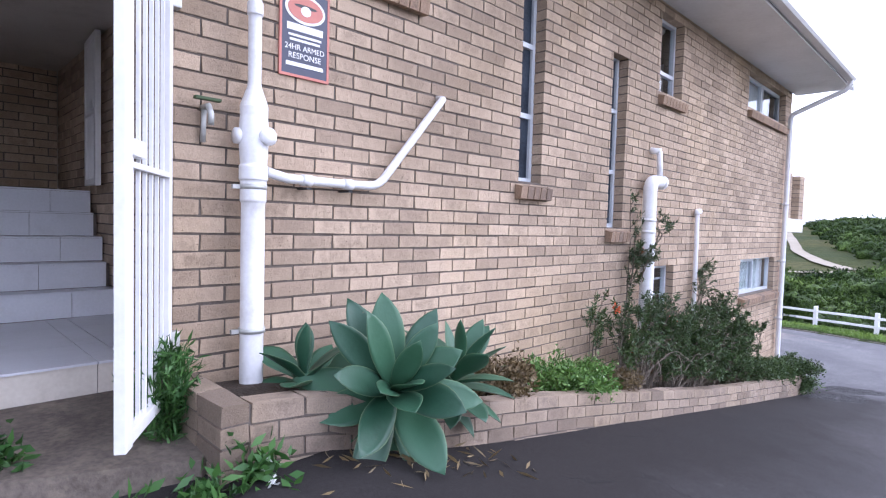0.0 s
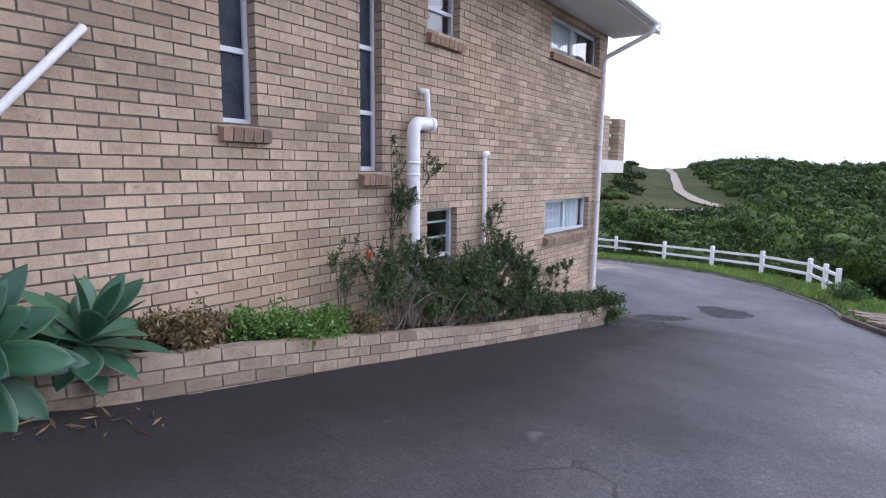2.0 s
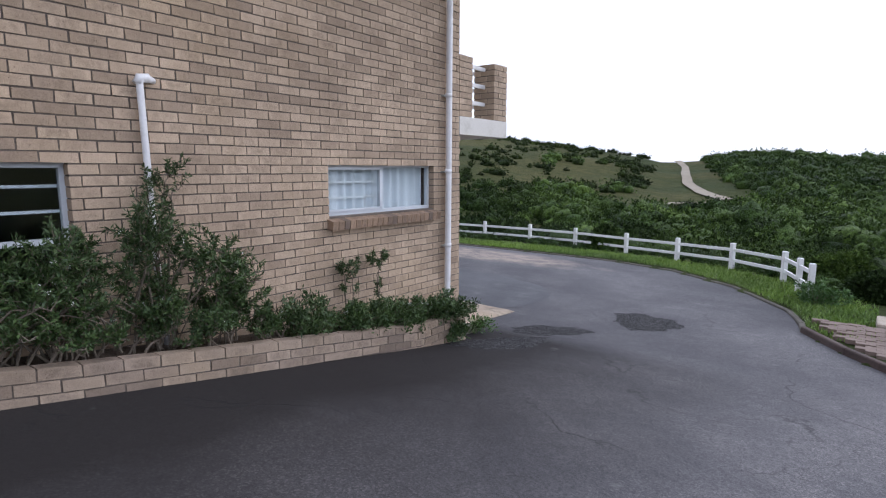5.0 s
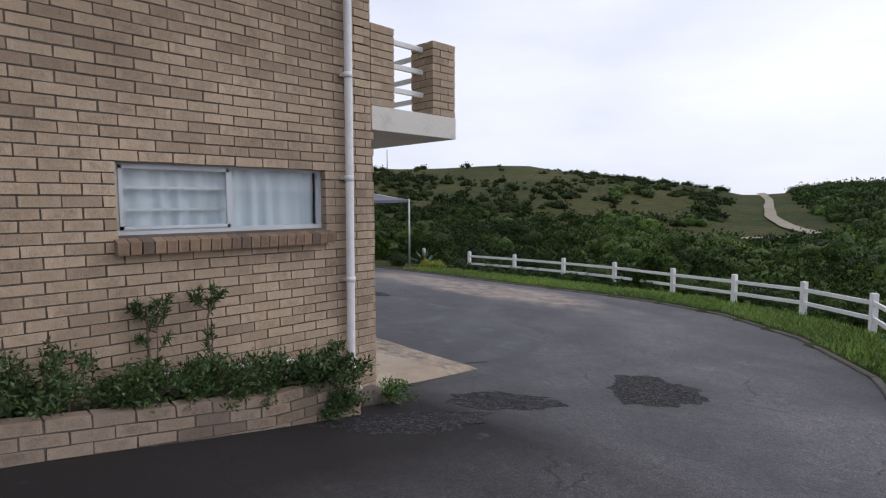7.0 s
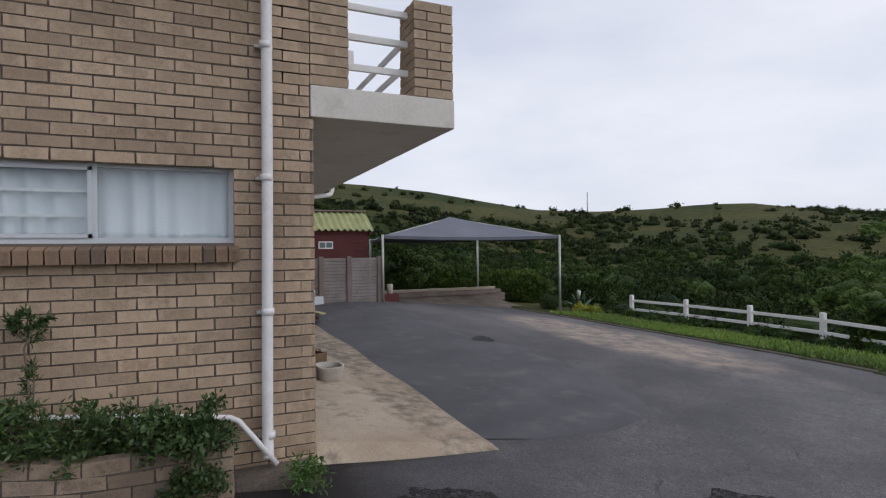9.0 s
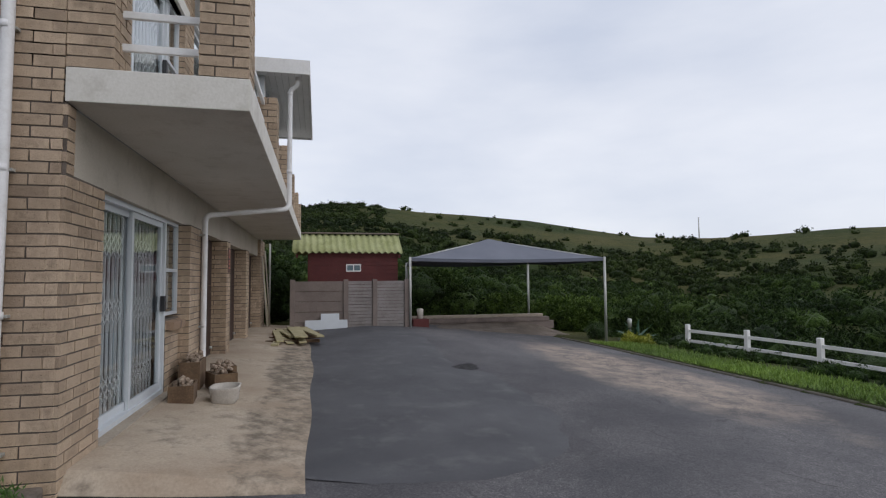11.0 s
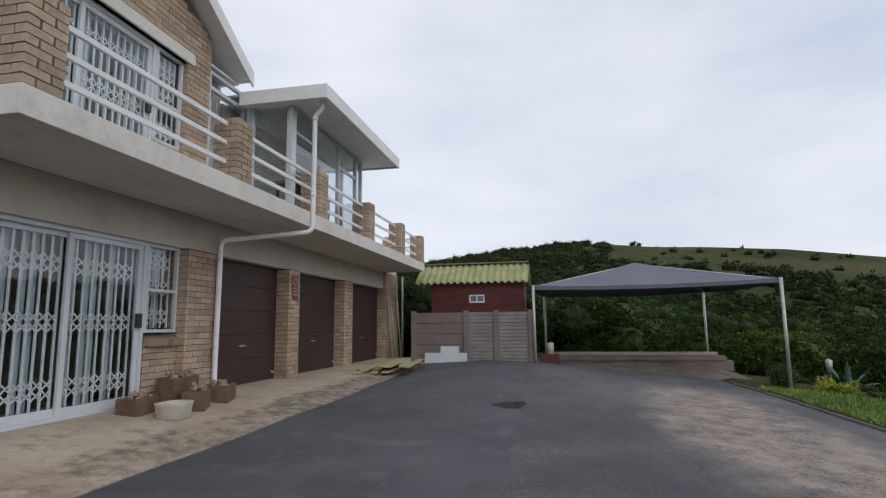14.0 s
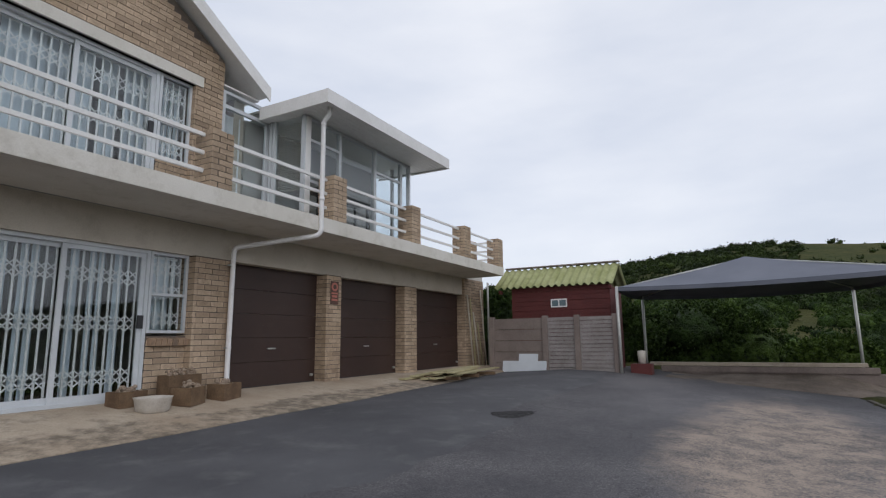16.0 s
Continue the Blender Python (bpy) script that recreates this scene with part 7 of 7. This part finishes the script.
pt = thing("pot", (-12.9, 4.75, 0.05), "small white cylindrical pot standing on the red block", "pot")
under(pt, tube("body", [(-12.9, 4.75, 0.05), (-12.9, 4.75, 0.36), (-12.9, 4.75, 0.38), (-12.9, 4.75, 0.32)], 0.1, M_POT, radii=[0.09, 0.105, 0.095, 0.08], sides=18))
gl = thing("garden_lamp", (-11.3, 11.1, -0.85), "small white garden lantern on a dark post", "garden lamp")
under(gl, tube("post", [(-11.3, 11.1, -0.9), (-11.3, 11.1, -0.28)], 0.03, M_DARK))
under(gl, tube("lantern", [(-11.3, 11.1, -0.28), (-11.3, 11.1, -0.02), (-11.3, 11.1, 0.02)], 0.09, M_STEEL, radii=[0.05, 0.075, 0.03], sides=14))
agave("agave", (-11.7, 11.6, -0.85), 0.75, 26, "pale spiky agave beside the garden lamp", 23, 0.4)

# ---- pots, planks ----
def trough(x, y, z, lx, ly, h, turn, label):
    t = thing("plant_trough", (x, y, z), label, "plant trough", "plant troughs")
    m = Matrix.Translation((x, y, z)) @ Matrix.Rotation(turn, 4, "Z")
    obs = [boxes("side_board", [(-lx, lx, ly - 0.02, ly, 0, h)], M_POTWOOD, bevel=0.005), boxes("side_board", [(-lx, lx, -ly, -ly + 0.02, 0, h)], M_POTWOOD, bevel=0.005),
           boxes("end_board", [(-lx, -lx + 0.02, -ly + 0.02, ly - 0.02, 0, h)], M_POTWOOD, bevel=0.005), boxes("end_board", [(lx - 0.02, lx, -ly + 0.02, ly - 0.02, 0, h)], M_POTWOOD, bevel=0.005),
           boxes("bottom_board", [(-lx + 0.02, lx - 0.02, -ly + 0.02, ly - 0.02, 0.0, h * 0.5)], M_SOIL)]
    for o in obs:
        o.matrix_basis = m
    under(t, *obs)
    rng = random.Random(int(x * 100))
    v, fc = [], []
    for i in range(46):
        bm = bmesh.new()
        bmesh.ops.create_icosphere(bm, subdivisions=1, radius=rng.uniform(0.018, 0.042))
        c = m @ Vector((rng.uniform(-lx + 0.04, lx - 0.04), rng.uniform(-ly + 0.04, ly - 0.04), h * 0.5 + rng.uniform(0.0, 0.75) * h))
        k = len(v)
        v += [w.co * rng.uniform(0.85, 1.15) + c for w in bm.verts]
        fc += [tuple(k + w.index for w in f4.verts) for f4 in bm.faces]
        bm.free()
    under(t, link_mesh("pebble_bed", v, fc, M_PEBBLE, label="loose pebbles"))
    return t


AZ = -0.17
trough(-2.55, 0.12, -0.10, 0.2, 0.13, 0.20, 0.1, "old brown wooden plant trough with pebbles on the apron")
trough(-3.22, 0.42, -0.13, 0.2, 0.14, 0.24, 0.45, "old brown wooden plant trough with stones on the apron")
trough(-3.88, 0.34, -0.13, 0.22, 0.14, 0.24, 0.3, "old brown wooden plant trough beside the downpipe")
trough(-3.34, 0.06, -0.08, 0.27, 0.12, 0.34, 0.05, "taller brown wooden trough against the wall")
po = thing("stone_pot", (-2.62, 0.56, -0.17), "pale square tapered plaster pot on the apron", "pot")
for_prof = [(0.11, 0.0), (0.17, 0.06), (0.19, 0.20), (0.20, 0.22), (0.17, 0.22), (0.16, 0.14)]
v = []
for r, z in for_prof:
    for k in range(20):
        a = 2 * math.pi * k / 20
        q = 1.0 / max(abs(math.cos(a)), abs(math.sin(a))) ** 0.6
        v.append((-2.62 + 1.15 * r * q * math.cos(a) * 0.95, 0.56 + 0.9 * r * q * math.sin(a) * 0.95, -0.18 + z))
fc = [(i * 20 + k, i * 20 + (k + 1) % 20, (i + 1) * 20 + (k + 1) % 20, (i + 1) * 20 + k) for i in range(5) for k in range(20)] + [tuple(range(20))[::-1]]
under(po, link_mesh("body", v, fc, M_POT, smooth=True))
under(po, link_mesh("soil_top", [(-2.62 + 0.2 * math.cos(a), 0.56 + 0.16 * math.sin(a), -0.03) for a in [2 * math.pi * k / 16 for k in range(16)]], [tuple(range(16))], M_SOIL))

rng = random.Random(12)
for i in range(11):
    L = rng.uniform(2.2, 3.3)
    an = radians(188 + rng.uniform(-9, 9))
    x, y = -9.9 + rng.uniform(-0.5, 0.4), 1.0 + rng.uniform(-0.35, 0.45)
    lay = i // 4
    z = float(min(yard_z(x, y), -0.12)) + 0.07 + 0.06 * lay
    o = boxes("plank", [(-L / 2, L / 2, -0.08, 0.08, 0, 0.034)], M_TIMBER, bevel=0.004)
    o.matrix_basis = Matrix.Translation((x, y, z + 0.02)) @ Matrix.Rotation(an, 4, "Z") @ Matrix.Rotation(rng.uniform(-0.01, 0.01), 4, "Y")
    tagged(o, "weathered yellowish timber plank in a loose pile", "plank", "plank pile")
for i in range(3):
    o = boxes("bearer", [(-0.05, 0.05, -0.6, 0.6, 0, 0.07)], M_POTWOOD, bevel=0.004)
    o.matrix_basis = Matrix.Translation((-8.9 - i * 0.9, 1.05, float(yard_z(-9, 1.3)) + 0.03 + 0.03)) @ Matrix.Rotation(0.1 * i, 4, "Z")
    tagged(o, "dark timber bearer below the plank pile", "plank", "plank pile")

# ---- grass strip ----
def scatter_grass():
    n = 120000
    x = RNG.uniform(-10.5, 4.8, n)
    y = RNG.uniform(3.0, 13.0, n)
    s = yard_dist(x, y)
    keep = (s > 0.07) & (s < 1.55 + RNG.normal(0, 0.2, n))
    x, y = x[keep], y[keep]
    b = np.stack([x, y, land_z(x, y)], 1)
    d = unit(RNG.normal(size=b.shape) * np.array([0.5, 0.5, 0.1]) + np.array([0, 0, 1]))
    m = len(b)
    tagged(quads_object("grass", leaf_quads(b, d, RNG.uniform(0.05, 0.13, m), RNG.uniform(0.012, 0.025, m)), M_GRASS, kind="stuff"), "short bright green grass strip along the kerb", "grass")


scatter_grass()


# ---- bush on the slopes ----
ICO = {}
for level in (1, 2):
    bm = bmesh.new()
    bmesh.ops.create_icosphere(bm, subdivisions=level, radius=1.0)
    bm.verts.ensure_lookup_table()
    ICO[level] = (np.array([tuple(w.co) for w in bm.verts]), np.array([[w.index for w in f4.verts] for f4 in bm.faces]))
    bm.free()


def bush_parts(cx, cy, cz, rx, rz, n, size, lumps=6, level=1):
    """Each bush is several uneven lumps, each a rough heart covered in leaves. Returns heart vertices, heart faces and leaf corners."""
    out, hv, hf = [], [], []
    m = len(cx)
    iv, jf = ICO[level]
    count = 0
    for k in range(lumps):
        an = RNG.uniform(0, 2 * math.pi, m)
        rr = RNG.uniform(0.1, 0.62, m) * rx * (0 if k == 0 else 1)
        lx, ly = cx + np.cos(an) * rr, cy + np.sin(an) * rr
        lr = rx * RNG.uniform(0.34, 0.58, m)
        lzc = cz + rz * RNG.uniform(0.1, 0.55, m) * (1 - 0.5 * rr / rx)
        c = max(1, n // lumps)
        d = unit(RNG.normal(size=(m, c, 3)) + np.array([0, 0, 0.5]))
        q = lr[:, None, None] * RNG.uniform(0.86, 1.08, (m, c, 1))
        p = np.stack([lx, ly, lzc], 1)[:, None, :] + d * q * np.array([1, 1, 0.85])
        dd = unit(d + RNG.normal(size=d.shape) * 0.7)
        sz = np.repeat((size * rx ** 0.3)[:, None], c, 1).ravel() * RNG.uniform(0.6, 1.3, m * c)
        out.append(leaf_quads(p.reshape(-1, 3), dd.reshape(-1, 3), sz, sz * 0.6))
        rough = RNG.uniform(0.58, 1.0, (m, len(iv), 1))
        v = np.stack([lx, ly, lzc], 1)[:, None, :] + iv[None] * rough * lr[:, None, None] * 0.93 * np.array([1, 1, 0.85])
        f = jf[None] + (np.arange(m) * len(iv))[:, None, None] + count
        count += m * len(iv)
        hv.append(v.reshape(-1, 3))
        hf.append(f.reshape(-1, 3))
    return np.concatenate(hv), np.concatenate(hf), np.concatenate(out)


def bush_object(name, hv, hf, quads, material, parent=None):
    """Hearts (triangles) and leaves (quads) in one mesh."""
    me = bpy.data.meshes.new(name)
    nv, nt, nq = len(hv), len(hf), len(quads) // 4
    me.vertices.add(nv + nq * 4)
    me.vertices.foreach_set("co", np.concatenate([hv, quads]).astype(np.float32).ravel())
    me.loops.add(nt * 3 + nq * 4)
    me.loops.foreach_set("vertex_index", np.concatenate([hf.ravel(), np.arange(nq * 4) + nv]).astype(np.int32))
    me.polygons.add(nt + nq)
    me.polygons.foreach_set("loop_start", np.concatenate([np.arange(nt) * 3, nt * 3 + np.arange(nq) * 4]).astype(np.int32))
    me.polygons.foreach_set("use_smooth", np.concatenate([np.ones(nt, bool), np.zeros(nq, bool)]))
    me.materials.append(material)
    me.update(calc_edges=True)
    ob = new(name, me)
    if parent:
        under(parent, ob)
    return ob


def ring_bushes(count, r0, r1, size_lo, size_hi, n, leaf, material, name, label, az0=-118, az1=30, keep=None, power=1.0, lumps=6, level=1, verge=2.3):
    az = np.radians(RNG.uniform(az0, az1, count))
    r = r0 + (r1 - r0) * RNG.random(count) ** power
    x, y = 3.5 + r * np.sin(az), 1.0 + r * np.cos(az)
    s = yard_dist(x, y)
    ok = s > verge * 1.48
    if keep is not None:
        ok &= keep(x, y, r, np.degrees(az))
    x, y, r = x[ok], y[ok], r[ok]
    rad = RNG.uniform(size_lo, size_hi, len(x))
    ok = yard_dist(x, y) > rad * 0.9 + verge
    x, y, rad = x[ok], y[ok], rad[ok]
    z = land_z(x, y) - 0.12 * rad
    hv, hf, q = bush_parts(x, y, z, rad, rad * RNG.uniform(0.75, 1.1, len(x)), n, np.full(len(x), leaf), lumps, level)
    return tagged(bush_object(name, hv, hf, q, material), label, "bushes", kind="stuff")


TRACK_A = [(-42.0, 168.0), (-33.9, 145.5), (-25.4, 112.7), (-21.7, 99.4), (-15.4, 82.0), (-12.3, 76.2), (-10.0, 72.7)]
TRACK_B = [(-9.6, 70.3), (-12.4, 68.8), (-15.7, 68.5), (-17.7, 65.2)]


def off_track(x, y, r, az):
    """Keeps the tracks, and the slope just below them, clear."""
    ok = np.ones(len(x), bool)
    for line, w in ((TRACK_A, 6.0), (TRACK_B, 5.5)):
        for (ax, ay), (bx, by) in zip(line, line[1:]):
            for k in range(6):
                cx, cy = ax + (bx - ax) * k / 5, ay + (by - ay) * k / 5
                ok &= np.hypot(x - cx, (y - cy) * 0.5) > w
    return ok


def clumps(x, y, f):
    return np.array([noise.noise((a * f, b * f, 4.2)) for a, b in zip(x, y)])


def grassy(x, y, r, az):
    """Bush in drifts, with open grass between them on the western and upper slopes."""
    n = clumps(x, y, 0.03) + 0.6 * clumps(x, y, 0.09)
    dens = np.ones(len(x))
    dens = np.where((az < -13) & (r <= 58), np.clip(0.85 + 0.9 * n, 0.3, 1), dens)
    dens = np.where((az < -13) & (r > 58), np.clip(0.16 + 0.95 * n, 0.04, 1), dens)
    dens = np.where((az < -54) & (r <= 116), np.clip(0.9 + n, 0.4, 1), dens)
    dens = np.where((az < -54) & (r > 116), 0.04, dens)
    dens = np.where(az < -83, 1.0, dens)
    return (RNG.random(len(x)) < dens) & off_track(x, y, r, az)


ring_bushes(480, 9, 30, 0.6, 1.5, 520, 0.10, M_BUSH, "dense_bush", "dense dark green coastal bush below the yard", level=2)
ring_bushes(1500, 5, 20, 0.16, 0.40, 110, 0.07, M_VERGE, "verge_bush", "low dark green growth along the fence", az0=-70, az1=5, keep=lambda x, y, r, az: yard_dist(x, y) < 4.2, lumps=4, verge=1.25)
ring_bushes(190, 9, 26, 0.5, 1.1, 460, 0.10, M_BUSHLIGHT, "light_bush", "fresh light green bush below the yard", level=2)
ring_bushes(1400, 26, 78, 0.7, 2.3, 230, 0.24, M_BUSH, "slope_bush", "dark green bush covering the valley slope", keep=grassy, lumps=6)
ring_bushes(420, 26, 82, 0.8, 1.8, 160, 0.18, M_BUSHLIGHT, "slope_light_bush", "lighter green bush on the valley slope", keep=grassy, lumps=5)
ring_bushes(700, 32, 115, 1.3, 3.2, 150, 0.28, M_BUSHLIGHT, "valley_light_bush", "large light green bushes in the valley", az0=-30, az1=30, keep=grassy, lumps=7)
ring_bushes(1900, 60, 176, 1.2, 3.8, 56, 0.40, M_BUSH, "valley_bush", "mixed lighter green bush over the valley hills", az0=-13, az1=30, keep=grassy, power=0.8, lumps=5)
ring_bushes(7000, 66, 176, 0.45, 2.1, 36, 0.40, M_FAR, "hill_bush", "distant dark bush dotted over the hills", keep=grassy, power=0.8, lumps=5)


def big_bush(at, rx, rz, n, leaf, material, label, seed):
    t = thing("bush", at, label, "bush", "large bushes")
    a = [np.array([c]) for c in at]
    hv, hf, q = bush_parts(a[0], a[1], a[2], np.array([rx]), np.array([rz * 1.4]), n, np.array([leaf]), 20, 2)
    bush_object("foliage", hv, hf, q, material, t)
    under(t, tube("trunk", [(at[0], at[1], at[2] - 0.6), (at[0] + 0.1, at[1], at[2] + rz * 0.5)], 0.07, M_BARK, sides=7))


def lz(x, y):
    return float(land_z(np.array([x]), np.array([y]))[0])


for i, (x, y, rx, rz, mt, lb) in enumerate([
        (-18.2, 6.2, 2.1, 2.3, M_BUSH, "large dark rounded bush behind the carport"), (-18.0, 9.4, 1.5, 1.3, M_BUSHLIGHT, "bright green bush behind the low wall"),
        (-18.0, 12.0, 1.7, 1.4, M_BUSHLIGHT, "bright green bush behind the low wall"), (-17.0, 3.0, 1.6, 2.2, M_BUSH, "dark bush behind the shed"),
        (-16.2, -0.6, 1.7, 2.5, M_BUSH, "dark bush between house and shed"), (-13.9, 13.4, 1.6, 1.3, M_BUSH, "dark bush beside the fence end"),
        (-2.7, 12.5, 0.8, 1.0, M_BUSHLIGHT, "bright green bush growing through the fence"), (4.0, 10.0, 0.9, 1.0, M_BUSHLIGHT, "bright green bush behind the fence corner"),
        (5.0, 7.6, 0.8, 0.6, M_BUSH, "dark bush below the fence end"), (-15.4, 11.6, 1.2, 0.9, M_BUSHLIGHT, "green bush by the carport pole")]):
    big_bush((x, y, lz(x, y) - 0.1), rx, rz, 11000, 0.13, mt, lb, i)
shrub("shrub", (-10.8, 10.9, -0.8), (0.35, 0.3), 0.35, 26, "low yellow-green bush beside the garden lamp", leaf=0.08, width=0.03, per=26, material=M_YELLOW, seed=101)
shrub("shrub", (-12.0, 10.3, -0.7), (0.5, 0.3), 0.5, 30, "twiggy grey-green bush beside the carport pole", leaf=0.07, width=0.02, per=22, seed=102)
shrub("shrub", (3.85, 6.0, -0.5), (0.3, 0.3), 0.4, 20, "weedy green tuft at the fence end", leaf=0.08, width=0.02, per=20, material=M_HERB, seed=103)


# ---- dirt track on the hill ----
def track(pts, width, name, label):
    v = []
    p = [Vector((x, y, 0)) for x, y in pts]
    fine = []
    for a, b in zip(p, p[1:]):
        fine += [a.lerp(b, k / 8) for k in range(8)]
    fine.append(p[-1])
    for i, c in enumerate(fine):
        d = (fine[min(i + 1, len(fine) - 1)] - fine[max(i - 1, 0)]).normalized()
        s = Vector((-d.y, d.x, 0))
        for w in (-1, 0, 1):
            q = c + s * w * width * (0.5 + 0.04 * math.sin(i * 0.6 + w))
            v.append((q.x, q.y, lz(q.x, q.y) + 0.22))
    tagged(link_mesh(name, v, grid_faces(len(fine), 3), M_TRACK, smooth=True), label, "track", kind="structure")


track(TRACK_A, 1.7, "dirt_track", "pale sandy track climbing the far hillside")
track(TRACK_B, 1.3, "dirt_track", "pale sandy path across the valley slope")
tagged(tube("radio_mast", [(-131.0, 107.0, lz(-131.0, 107.0) - 1), (-131.0, 107.0, lz(-131.0, 107.0) + 6.0)], 0.16, M_STEEL, sides=6), "thin radio mast on the far hilltop", "mast")
